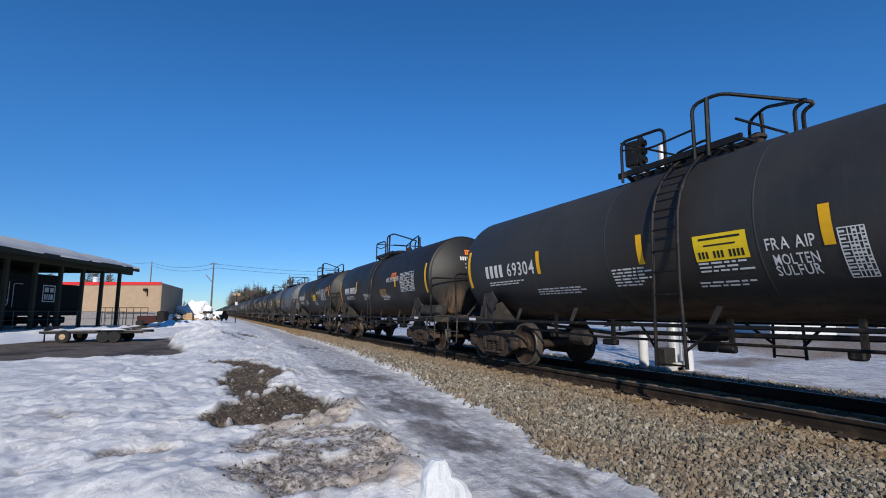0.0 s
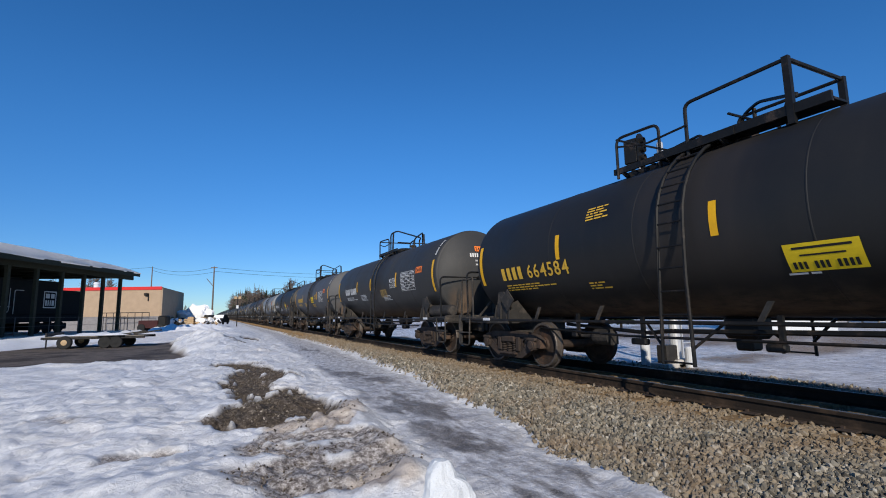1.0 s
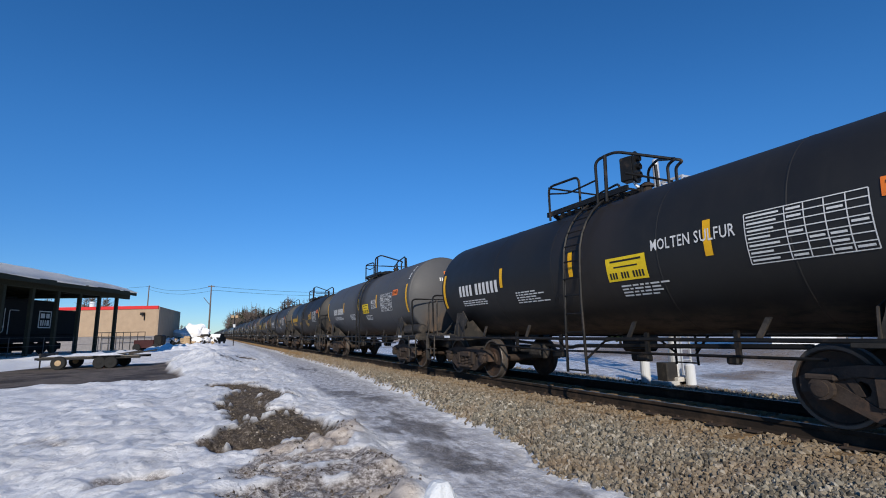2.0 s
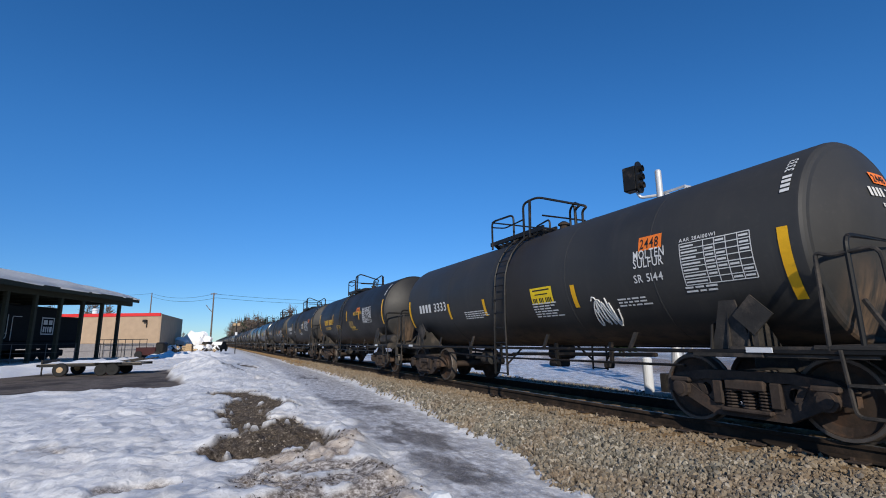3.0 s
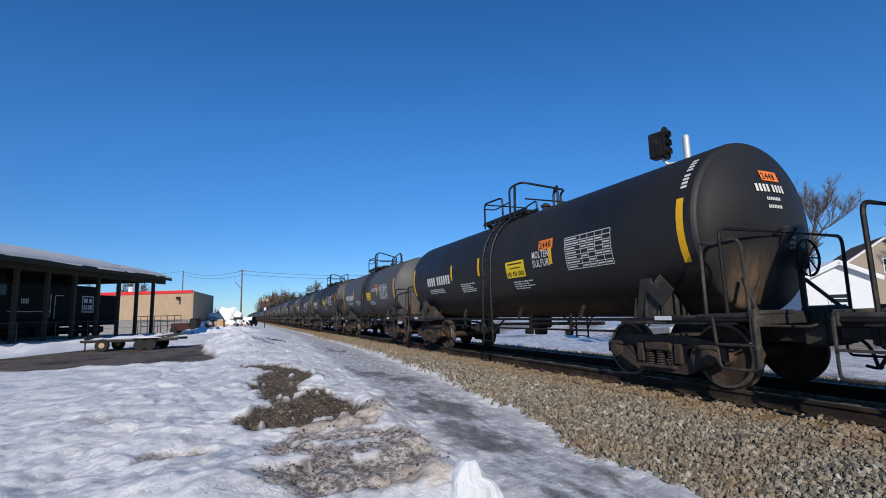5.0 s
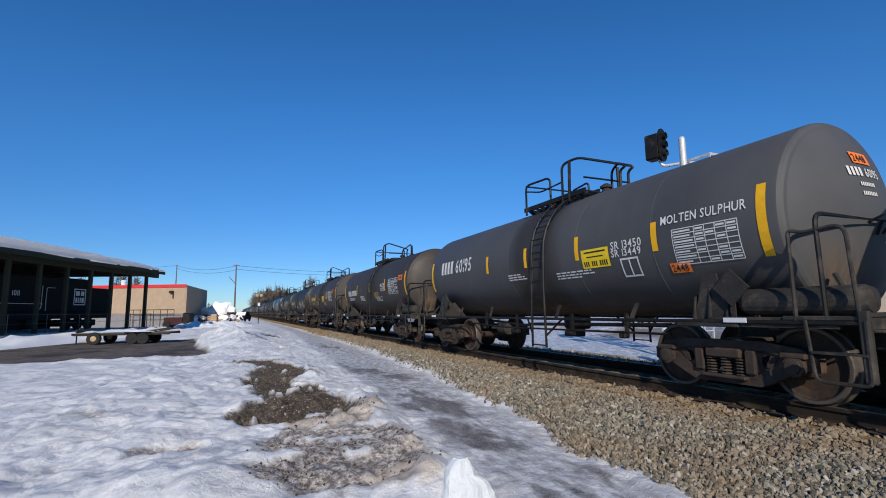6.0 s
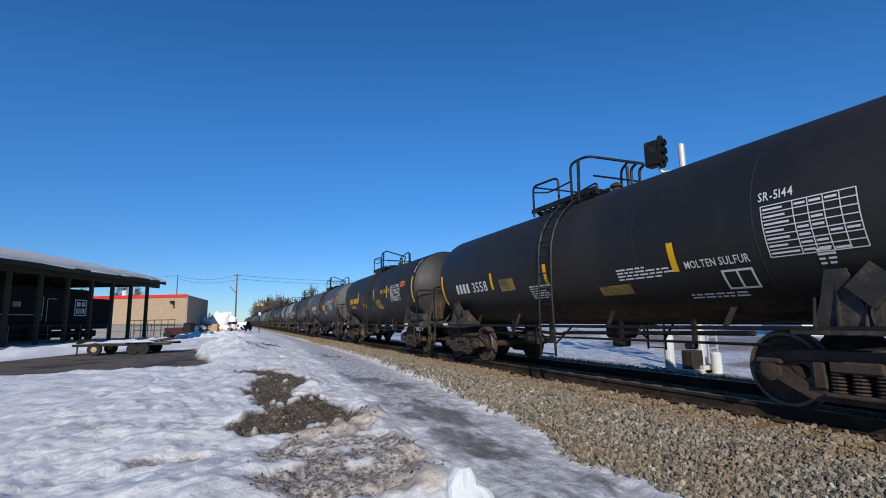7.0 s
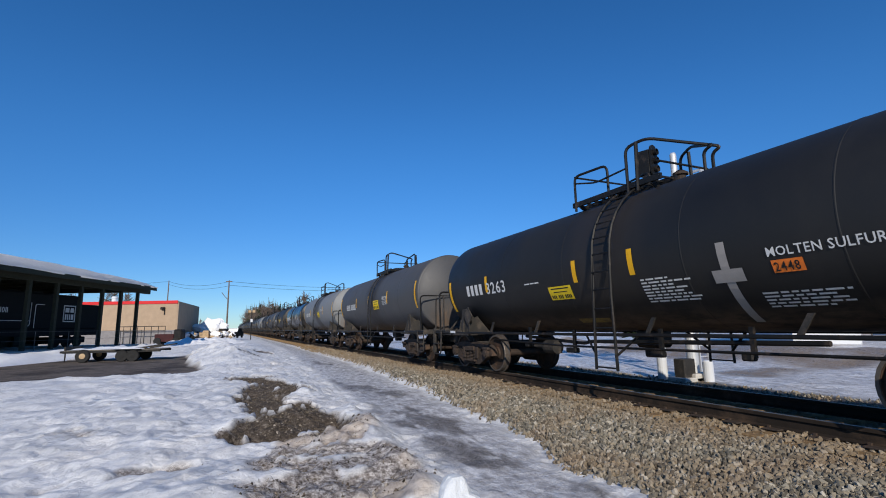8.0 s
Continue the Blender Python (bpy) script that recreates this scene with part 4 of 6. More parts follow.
def glyph(ch):
    """Flat outline mesh of a character, from the built-in font: points, faces and width."""
    if ch not in GLYPHS:
        cu = bpy.data.curves.new("glyph", "FONT")
        cu.body, cu.size, cu.resolution_u, cu.offset = ch, 1.0, 2, 0.012
        ob = bpy.data.objects.new("glyph", cu)
        me = ob.to_mesh()
        v = np.array([p.co[:2] for p in me.vertices]) if len(me.vertices) else np.zeros((0, 2))
        f = [list(p.vertices) for p in me.polygons]
        ob.to_mesh_clear()
        bpy.data.objects.remove(ob)
        bpy.data.curves.remove(cu)
        lo, hi = (v[:, 0].min(), v[:, 0].max()) if len(v) else (0, 0.25)
        GLYPHS[ch] = (v - np.array([lo, 0]) if len(v) else v, f, hi - lo)
    return GLYPHS[ch]


def write(bm, text, y, phi, size, wide=1.0, lift=0.011, place=None):
    """Lays text on the shell; y is its left end as one reads it, phi its base line. A # is a plain block the size of a letter."""
    place = place or (lambda u, w: shell_point(y - u, phi + w / NOW["r"], lift))
    u = 0.0
    for ch in text:
        if ch == " ":
            u += 0.32 * size * wide
            continue
        if ch == "#":
            v = np.array([[q, r * 0.14] for r in range(6) for q in (0, 0.34)])
            f, w = [[2 * r, 2 * r + 1, 2 * r + 3, 2 * r + 2] for r in range(5)], 0.42
        else:
            v, f, w = glyph(ch)
        vs = [bm.verts.new(place(u + p[0] * size * wide, p[1] * size)) for p in v]
        for q in f:
            if len(set(q)) >= 3:
                try:
                    bm.faces.new([vs[i] for i in q])
                except ValueError:
                    pass
        u += (w + 0.12) * size * wide
    return u


def lines(bm, y, phi, w, n, pitch=0.055, seed=0, h=0.026):
    """Small print too fine to read: broken bars."""
    rnd = random.Random(seed)
    for i in range(n):
        u, end = 0.0, w * rnd.uniform(0.6, 1.0)
        p = phi - i * pitch / NOW["r"]
        while u < end:
            q = rnd.uniform(0.05, 0.2)
            arc(bm, y - u - q, y - u, p, p + h / NOW["r"], 1)
            u += q + 0.03


def table(bm, y, phi, w, h, cols=6, rows=7, seed=0):
    """A ruled inspection table: frame, rules and filled cells."""
    rnd = random.Random(seed)
    t = 0.012
    for i in range(rows + 1):
        p = phi - h / NOW["r"] * i / rows
        arc(bm, y - w, y, p - t / NOW["r"] / 2, p + t / NOW["r"] / 2, 1)
    for k in ([0, 2.2] + [2.2 + (cols - 2.2) * j / (cols - 2) for j in range(1, cols - 1)]):
        u = w * k / cols
        arc(bm, y - u - t / 2, y - u + t / 2, phi - h / NOW["r"], phi, rows)
    for i in range(rows):
        p = phi - h / NOW["r"] * (i + 0.5) / rows
        arc(bm, y - w * 0.02 - w * 0.33 * rnd.uniform(0.6, 1), y - w * 0.02, p - 0.012 / NOW["r"], p + 0.012 / NOW["r"], 1)
        for j in range(cols - 2):
            if rnd.random() < 0.5:
                u = w * (2.3 + (cols - 2.2) * j / (cols - 2)) / cols
                arc(bm, y - u - w * 0.12, y - u, p - 0.013 / NOW["r"], p + 0.013 / NOW["r"], 1)


# ---- the train ----
KINDS = "SSSTSSTMMNSMSMSMSMNMMMMSMSMLMSMSMSMMSSMMMMMMMLSSN"
COLOURS = ("charcoal black black blue black black black charcoal grey black light brown black grey black charcoal black brown charcoal black black black "
           "gloss gloss grey charcoal black black gloss light black grey black charcoal black grey grey brown brown black black gloss black black grey charcoal light black black").split()
AFTER = "grey light gloss black grey black light charcoal black grey black black brown black light black charcoal black grey black black black brown black black".split()
# how far the train has rolled, in metres
ROLLED = ((0.0, 0.0), (0.5, 41.18), (1.0, 80.76), (1.5, 121.8), (3.0, 244.06), (3.5, 285.16), (4.0, 327.18), (4.5, 369.62),
          (6.0, 497.22), (6.5, 540.25), (7.0, 582.99), (7.5, 626.26), (8.0, 668.74))
START_Y = 5.24      # middle of car 0 at the start
# what is stencilled on the cars: text (start, base line, width, height), bars, panels, tables and small print
MARKS = {}
MARKS[0] = (
    ("W", "#### 69304", 4.49, -0.27, 1.92, 0.28),
    ("B", 2.47, -0.29, 0.07),
    ("B", -0.06, -0.32, 0.04),
    ("B", -2.53, -0.33, 0.02),
    ("P", -0.96, -0.09, 0.72, 0.35, "phone"),
    ("W", "FRA AIP", -1.88, -0.32, 0.54, 0.14),
    ("W", "MOLTEN", -1.93, -0.47, 0.48, 0.13),
    ("W", "SULFUR", -1.92, -0.58, 0.48, 0.13),
    ("T", -2.62, -0.2, 0.23, 0.56),
    ("l", 0.59, -0.37, 0.76, 6),
    ("l", 4.42, -0.37, 1.6, 2),
    ("l", 2.72, -0.56, 1.44, 3),
    ("l", -0.97, -0.4, 0.7, 3),
    ("l", -0.88, -0.62, 0.97, 2),
)
MARKS[3] = (
    ("G", "#### 672996", 4.47, -0.2, 1.99, 0.27),
    ("B", 2.38, -0.25, 0.06),
    ("B", 0.28, -0.28, 0.07),
    ("G", "MOLTEN SULFUR", -0.72, -0.28, 1.22, 0.14),
    ("g", 4.56, -0.31, 1.66, 3),
    ("g", -0.99, -0.47, 0.72, 3),
)
MARKS[6] = (
    ("G", "#### 664584", 4.42, -0.37, 2.27, 0.27),
    ("B", 2.44, -0.15, 0.21),
    ("B", -0.69, -0.17, 0.19),
    ("g", 1.72, 0.49, 0.5, 5),
    ("P", -1.44, -0.35, 0.74, 0.35, "phone"),
    ("g", 4.37, -0.48, 1.67, 3),
    ("g", 1.83, -0.56, 0.37, 3),
    ("l", -1.4, -0.65, 0.38, 1),
)
MARKS[9] = (
    ("W", "#### 206418", 4.55, -0.34, 2.22, 0.27),
    ("B", 3.55, -0.2, 0.12),
    ("B", 0.85, -0.25, 0.08),
    ("B", -1.85, -0.28, 0.06),
    ("P", -2.0, -0.12, 0.64, 0.45, "phone"),
    ("l", 1.75, -0.4, 1.26, 6),
    ("D", 0.53, -0.93, 0.64, 0.21),
    ("W", "MAX OPERATING PRESSURE 156 PSI", -1.29, -0.51, 1.34, 0.09),
    ("l", -1.29, -0.56, 0.91, 3),
    ("O", -3.29, -0.19, 0.36, 0.2),
    ("W", "SR-6753", -3.23, -0.42, 0.56, 0.14),
    ("W", "MOLTEN", -3.22, -0.57, 0.59, 0.14),
    ("l", -3.23, -0.64, 0.53, 4),
)
MARKS[18] = (
    ("W", "#### 3333", 4.94, -0.25, 1.91, 0.24),
    ("B", 2.94, -0.46, -0.12),
    ("B", 1.05, -0.46, -0.14),
    ("B", -2.13, -0.47, -0.14),
    ("P", -0.86, -0.1, 0.68, 0.33, "phone"),
    ("l", -0.84, -0.36, 0.8, 6),
    ("l", -3.1, -0.43, 0.85, 3),
    ("l", 2.11, -0.36, 1.13, 4),
    ("O", -3.69, 0.3, 0.42, 0.22),
    ("W", "MOLTEN", -3.59, 0.03, 0.58, 0.14),
    ("W", "SULFUR", -3.58, -0.07, 0.57, 0.14),
    ("W", "SR 5144", -3.55, -0.24, 0.55, 0.12),
    ("T", -4.41, 0.11, 0.98, 0.58),
    ("W", "AAR 211A100W1", -4.41, 0.13, 0.55, 0.05),
    ("l", -4.38, -0.38, 0.61, 2),
    ("X", -2.41, -0.34, 0.47, 0.61),
)
MARKS[21] = (
    ("W", "#### 3212", 4.71, -0.27, 1.73, 0.23),
    ("B", 2.78, -0.27, 0.05),
    ("B", 0.51, -0.31, 0.02),
    ("B", -1.57, -0.34, -0.0),
    ("B", -3.07, -0.31, -0.02),
    ("D", 1.85, -0.39, 0.63, 0.47),
    ("l", -1.81, -0.29, 0.87, 5),
    ("l", 0.53, -0.39, 0.46, 4),
    ("O", -3.82, -0.13, 0.31, 0.17),
    ("W", "SULFUR, MOLTEN", -3.2, -0.36, 1.01, 0.13),
    ("I", -3.75, -0.43, 0.29, 0.33),
    ("T", -4.36, -0.07, 0.92, 0.57),
    ("O", -5.28, -0.49, 0.3, 0.15),
)
MARKS[24] = (
    ("W", "#### 226511", 4.81, -0.15, 1.98, 0.29),
    ("B", 2.06, -0.11, 0.23),
    ("B", -1.03, -0.12, 0.21),
    ("B", -3.0, -0.18, 0.18),
    ("P", -2.19, 0.13, 0.64, 0.49, "lines"),
    ("W", "MOLTEN SULFUR", -1.62, -0.31, 1.23, 0.14),
    ("W", "FRA AIP", -2.98, -0.24, 0.51, 0.11),
    ("W", "SR-8754", -2.93, -0.36, 0.64, 0.11),
    ("P", 0.30, -0.47, 0.52, 0.5, "lines"),
    ("O", -4.42, 0.29, 0.43, 0.23),
    ("T", -4.44, 0.17, 0.98, 0.64),
    ("l", -1.03, -0.39, 1.34, 4),
    ("l", -2.55, -0.44, 1.2, 3),
    ("l", 4.68, -0.31, 2.93, 3),
)
MARKS[27] = (
    ("W", "#### 206524", 5.04, -0.26, 2.35, 0.25),
    ("B", 1.27, -0.34, -0.03),
    ("B", -1.15, -0.4, -0.05),
    ("B", -3.2, -0.4, -0.06),
    ("D", 2.31, -0.06, 0.83, 0.4),
    ("l", 0.06, -0.2, 0.7, 5),
    ("l", -1.53, -0.2, 0.99, 5),
    ("W", "SULFUR, MOLTEN", -3.29, -0.33, 1.0, 0.13),
    ("W", "SR-6753", -4.5, 0.1, 0.44, 0.11),
    ("T", -4.47, 0.04, 1.0, 0.63),
    ("O", -5.56, -0.43, 0.31, 0.17),
    ("I", -3.81, -0.41, 0.36, 0.36),
)
MARKS[36] = (
    ("W", "#### 60195", 4.53, -0.04, 2.04, 0.37),
    ("B", 1.63, -0.17, 0.17),
    ("B", -0.1, -0.17, 0.17),
    ("B", -1.83, -0.18, 0.17),
    ("B", -3.64, -0.21, 0.14),
    ("P", -1.95, -0.05, 0.7, 0.34, "phone"),
    ("W", "SR 13450", -2.72, -0.11, 0.69, 0.13),
    ("W", "SR 13449", -2.71, -0.21, 0.67, 0.12),
    ("I", -2.88, -0.24, 0.39, 0.33),
    ("W", "MOLTEN SULPHUR", -3.78, 0.08, 1.34, 0.13),
    ("T", -3.97, 0.0, 1.0, 0.52),
    ("O", -3.82, -0.38, 0.34, 0.16),
    ("l", -1.11, -0.35, 1.21, 3),
    ("l", 0.69, -0.28, 0.82, 3),
)
MARKS[39] = (
    ("W", "#### 209957", 4.79, -0.29, 2.14, 0.28),
    ("B", 2.49, -0.32, 0.03),
    ("B", 0.42, -0.33, 0.03),
    ("B", -2.3, -0.35, -0.01),
    ("P", -1.3, -0.15, 0.71, 0.34, "phone"),
    ("W", "MOLTEN", -2.03, -0.49, 0.47, 0.11),
    ("W", "SULFUR", -2.02, -0.58, 0.48, 0.12),
    ("W", "SR 13449", -2.6, -0.35, 0.65, 0.1),
    ("W", "SR 13450", -2.58, -0.43, 0.66, 0.1),
    ("T", -3.31, -0.18, 1.03, 0.6),
    ("l", -3.66, -0.1, 0.42, 3),
    ("O", -4.51, -0.32, 0.36, 0.18),
    ("W", "EMPTY LOAD", -3.7, -0.78, 0.5, 0.08),
    ("W", "ADJ BLOCK", -3.88, -0.86, 0.43, 0.1),
    ("l", 2.73, -0.42, 1.39, 5),
    ("l", 1.21, -0.41, 0.79, 5),
    ("l", -1.22, -0.44, 0.67, 5),
    ("D", 1.35, -0.76, 0.59, 0.11),
)
MARKS[42] = (
    ("W", "#### 3558", 4.79, -0.37, 1.85, 0.26),
    ("B", 2.73, -0.36, -0.05),
    ("B", 0.47, -0.42, -0.07),
    ("B", -2.65, -0.43, -0.1),
    ("D", 2.36, -0.2, 0.63, 0.29),
    ("l", 1.17, -0.41, 0.77, 6),
    ("l", -1.49, -0.34, 0.97, 4),
    ("D", -0.94, -0.52, 0.74, 0.19),
    ("W", "MOLTEN SULFUR", -2.82, -0.41, 0.96, 0.11),
    ("I", -3.32, -0.47, 0.43, 0.3),
    ("T", -4.02, 0.07, 0.98, 0.62),
    ("W", "SR-5144", -4.0, 0.12, 0.41, 0.11),
    ("l", -2.68, -0.75, 1.06, 2),
    ("l", -4.51, -0.39, 0.24, 4),
)
MARKS[45] = (
    ("W", "#### 206441", 5.21, -0.29, 2.13, 0.28),
    ("B", 2.94, -0.3, 0.03),
    ("B", 0.72, -0.33, 0.02),
    ("B", -0.99, -0.33, -0.0),
    ("B", -2.86, -0.35, -0.01),
    ("D", 2.23, -0.1, 0.66, 0.31),
    ("W", "SULFUR, MOLTEN", -2.94, -0.35, 0.98, 0.11),
    ("I", -3.46, -0.44, 0.4, 0.33),
    ("T", -4.08, -0.03, 0.99, 0.57),
    ("W", "SR-6753", -4.09, 0.05, 0.43, 0.11),
    ("O", -4.69, 0.12, 0.36, 0.2),
    ("l", -1.07, -0.33, 1.02, 6),
    ("l", -2.28, -0.47, 0.49, 2),
    ("l", 0.98, -0.42, 0.71, 5),
)
MARKS[48] = (
    ("W", "#### 3263", 4.74, -0.28, 1.98, 0.27),
    ("B", 3.68, -0.25, 0.06),
    ("B", 0.36, -0.29, 0.03),
    ("B", -1.01, -0.29, 0.04),
    ("P", 1.24, -0.31, 0.69, 0.28, "phone"),
    ("l", -1.12, -0.38, 0.84, 8),
    ("l", 2.02, -0.22, 0.61, 1),
    ("W", "MOLTEN SULFUR", -3.11, -0.29, 1.19, 0.11),
    ("O", -3.13, -0.33, 0.35, 0.16),
    ("l", -2.87, -0.67, 1.08, 5),
    ("C", -2.49, -0.08, -0.39, 1.29),
    ("D", 0.89, -0.92, 0.83, 0.14),
)
# first rail post of the walkway, from the middle of the car
POST_AT = {0: 0.89, 3: 2.36, 6: 1.39, 9: 1.26, 18: 1.62, 21: 1.20, 24: 1.87, 27: 1.92, 36: 0.80, 39: 0.93, 42: 1.78, 45: 1.86, 48: 1.03}
TONES = {"black": "black", "gloss": "glossy black", "charcoal": "charcoal", "grey": "dark grey", "blue": "blue-grey", "light": "light grey", "brown": "rust-stained black"}
CARS, CENTRES = {}, {}


def usual_marks(k):
    """Marks of a car whose own cannot be read."""
    rnd = random.Random(300 + k)
    ink, fine = ("G", "g") if rnd.random() < 0.2 else ("W", "l")
    number = "#### " + "".join(rnd.choice("#") for _ in range(rnd.choice((4, 5, 6))))
    out = [(ink, number, 4.4, -0.22, 1.9, 0.27), ("B", 2.4, -0.16, 0.18), ("B", rnd.uniform(-0.6, 0.9), -0.17, 0.19), ("B", -2.6, -0.18, 0.2),
           (fine, 4.3, -0.33, 1.5, 3), (fine, rnd.uniform(1.4, 2.0), -0.3, 0.9, 5), (fine, -1.0, -0.4, 0.9, 4)]
    out.append(("P", rnd.uniform(-0.9, -0.5), -0.02, 0.8, 0.38, "phone") if rnd.random() < 0.6 else ("D", -0.8, -0.2, 0.7, 0.3))
    out += [(ink, "MOLTEN", -1.95, -0.05, 0.62, 0.15), (ink, "SULFUR", -1.95, -0.19, 0.62, 0.15)] if rnd.random() < 0.6 else [(ink, "MOLTEN SULFUR", -1.7, -0.02, 1.3, 0.16)]
    out.append(("T", -3.1, 0.16, 1.25, 0.62))
    out.append(("O", rnd.choice((-4.45, -2.2)), 0.22, 0.5, 0.2))
    return out


def mark(car, kind, item, seed):
    tag, ink = item[0], {"W": WHITE, "G": GOLD, "l": WHITE, "g": GOLD}.get(item[0], WHITE)
    r = NOW["r"]
    if tag in "WG":
        _, text, y, phi, width, h = item
        size = h / 0.70
        bm = bm_new()
        natural = write(bmesh.new(), text, 0, 0, size)
        write(bm, text, y, phi, size, width / natural)
        return part("stencilled_text", bm, ink, car)
    if tag == "B":
        return part("reflective_stripe", arc(bm_new(), item[1] - 0.055, item[1] + 0.055, item[2], item[3]), YELLOW, car)
    if tag in "lg":
        bm = bm_new()
        lines(bm, item[1], item[2], item[3], item[4], seed=seed)
        return part("small_print", bm, ink, car)
    _, y, phi, w, h = item[:5]
    lo = phi - h / r
    if tag in "PD":
        p = part("warning_panel", arc(bm_new(), y - w, y, lo, phi, 6), PANEL_Y if tag == "P" else DULL_Y, car, "yellow warning panel")
        bm = bm_new()
        if tag == "P" and item[5] == "phone":
            arc(bm, y - w * 0.9, y - w * 0.12, phi - 0.20 * h / r, phi - 0.12 * h / r, 2, 0.011)
            arc(bm, y - w * 0.8, y - w * 0.2, phi - 0.44 * h / r, phi - 0.38 * h / r, 2, 0.011)
            for q in range(12):
                if q not in (3, 7):
                    arc(bm, y - w * (0.07 + 0.073 * (q + 0.6)), y - w * (0.07 + 0.073 * q), phi - 0.90 * h / r, phi - 0.63 * h / r, 2, 0.011)
        else:
            for q in range(6):
                arc(bm, y - w * 0.85, y - w * 0.15, phi - (0.17 + 0.13 * q) * h / r, phi - (0.145 + 0.13 * q) * h / r, 2, 0.011)
        return part("panel_print", bm, INK if tag == "P" else FRAME, p)
    if tag == "O":
        p = part("orange_placard", arc(bm_new(), y - w, y, lo, phi, 3), ORANGE, car, "orange placard with black figures")
        bm = bm_new()
        natural = write(bmesh.new(), "2448", 0, 0, h)
        write(bm, "2448", y - 0.08 * w, lo + 0.14 * h / r, h, 0.84 * w / natural, 0.013)
        return part("placard_figures", bm, INK, p)
    if tag == "T":
        bm = bm_new()
        table(bm, y, phi, w, h, seed=seed)
        return part("inspection_table", bm, WHITE, car, "ruled white inspection table")
    if tag == "I":
        bm = bm_new()
        t = 0.03
        for a, b, c, d in ((0, w, 0, t), (0, w, h - t, h), (0, t, 0, h), (w - t, w, 0, h), (w * 0.5 - t / 2, w * 0.5 + t / 2, 0, h)):
            arc(bm, y - b, y - a, phi - d / r, phi - c / r, 4)
        return part("stencilled_box", bm, WHITE, car)
    if tag == "X":
        rnd = random.Random(9)
        bm = bm_new()
        for s in range(5):
            a0, cy, cp = rnd.uniform(0, 6), y - w * (0.1 + 0.2 * s), (phi + lo) / 2 + rnd.uniform(-0.05, 0.05)
            pts = [shell_point(cy + 0.16 * w * math.cos(a0 + q * 0.5) - 0.012 * q, cp + 0.42 * h / r * math.sin(a0 + q * (0.45 + 0.1 * s)), 0.008) for q in range(12)]
            tube(bm, pts, 0.014, 5)
        return part("graffiti_tag", bm, WHITE, car, "white spray-painted scrawl")
    if tag == "C":
        bm = arc(bm_new(), y - 0.12, y + 0.0, lo, phi, 8)
        arc(bm, y - 0.28, y + 0.14, phi - 0.42 * h / r, phi - 0.28 * h / r, 3, 0.012)
        return part("tape_cross", bm, TAPE, car, "grey tape stuck on in a cross")


TAPE = simple("grey_tape", (0.3, 0.28, 0.26), 0.6, 0, 0.1, 8)


def head_marks(car, k):
    """Figures and an orange placard on the near dished head, and a number up the shell beside it."""
    R, Z, H = NOW["r"], NOW["z"], NOW["half"]

    def on_head(u, w):
        q = math.hypot(u, w) / (R - 0.11)
        return Vector((u, -H - 0.095 - DISH * (1 - q * q) - 0.014, Z + w))
    bm = bm_new()
    own = MARKS[k][0][1] if k in MARKS else "#### ####"
    write(bm, own, 0, 0, 0.17, 0.8, place=lambda u, w: on_head(u - 0.30, w + 0.46))
    for i in range(2):
        write(bm, "########", 0, 0, 0.07, 1.0, place=lambda u, w: on_head(u - 0.14, w + 0.33 - 0.12 * i))
    part("head_lettering", bm, WHITE, car)
    bm = bm_new()
    g = [[bm.verts.new(on_head(-0.12 + 0.10 * i, 0.64 + 0.08 * j)) for i in range(5)] for j in range(3)]
    for j in range(2):
        for i in range(4):
            bm.faces.new((g[j][i], g[j][i + 1], g[j + 1][i + 1], g[j + 1][i]))
    p = part("orange_placard", bm, ORANGE, car)
    bm = bm_new()
    write(bm, "2448", 0, 0, 0.15, 0.85, place=lambda u, w: on_head(u - 0.10, w + 0.665) - Vector((0, 0.006, 0)))
    part("placard_figures", bm, INK, p)
    bm = bm_new()
    for i in range(3):
        write(bm, "#######", 0, 0, 0.05, 1.0, place=lambda u, w: on_head(u + 0.25, w - 0.22 - 0.08 * i))
    part("small_print", bm, WHITE, car)
    if KINDS[min(k, 48)] != "S":
        bm = bm_new()
        write(bm, own, 0, 0, 0.15, 0.85, place=lambda u, w: shell_point(-H + 0.06 + w, 0.42 + u / R, 0.012))
        part("stencilled_text", bm, WHITE, car)


def build_train():
    near = {q: tank_car(q) for q in "SMLNT"}
    far = {q: tank_car(q, False) for q in "SM"}
    used = set()
    y, last = START_Y, None
    for k in range(-1, 70):
        kind = KINDS[k] if 0 <= k < 49 else ("S" if k % 3 == 0 else "M")
        if k == -1:
            y = START_Y - (SIZES[kind][3] + SIZES["S"][3]) / 2
        else:
            y += (SIZES[last][3] + SIZES[kind][3]) / 2
        last = kind
        src = near[kind] if k < 49 else far[kind]
        if (kind, k < 49) in used:
            car = copy_thing(src, pose(XC, y, 0))
        else:
            car = src
            used.add((kind, k < 49))
        CARS[k], CENTRES[k] = car, y
    for k, car in CARS.items():
        dress(k, car)


BANDS = {24: (1.45, -0.95), 46: (1.35, -0.85)}      # a dark painted band about the middle
TRUCK_IN = {39: 0.12, 42: 0.30, 45: 0.45, 48: -0.16}       # near trucks set further in or out than usual
NO_WHEEL = (18, 24, 27, 36)            # the brake wheel is at the other end
LOW_STRIPE = (18, 21, 27, 42, 45, 48)  # end stripes set lower on the shell
OPEN_ENDS = (0, 21, 27, 39, 45)     # cars without the corner ladders
GABLED = {3: (1.61, 3.35), 6: (1.36, 2.82), 10: (1.61, 3.35), 46: (1.61, 3.35)}


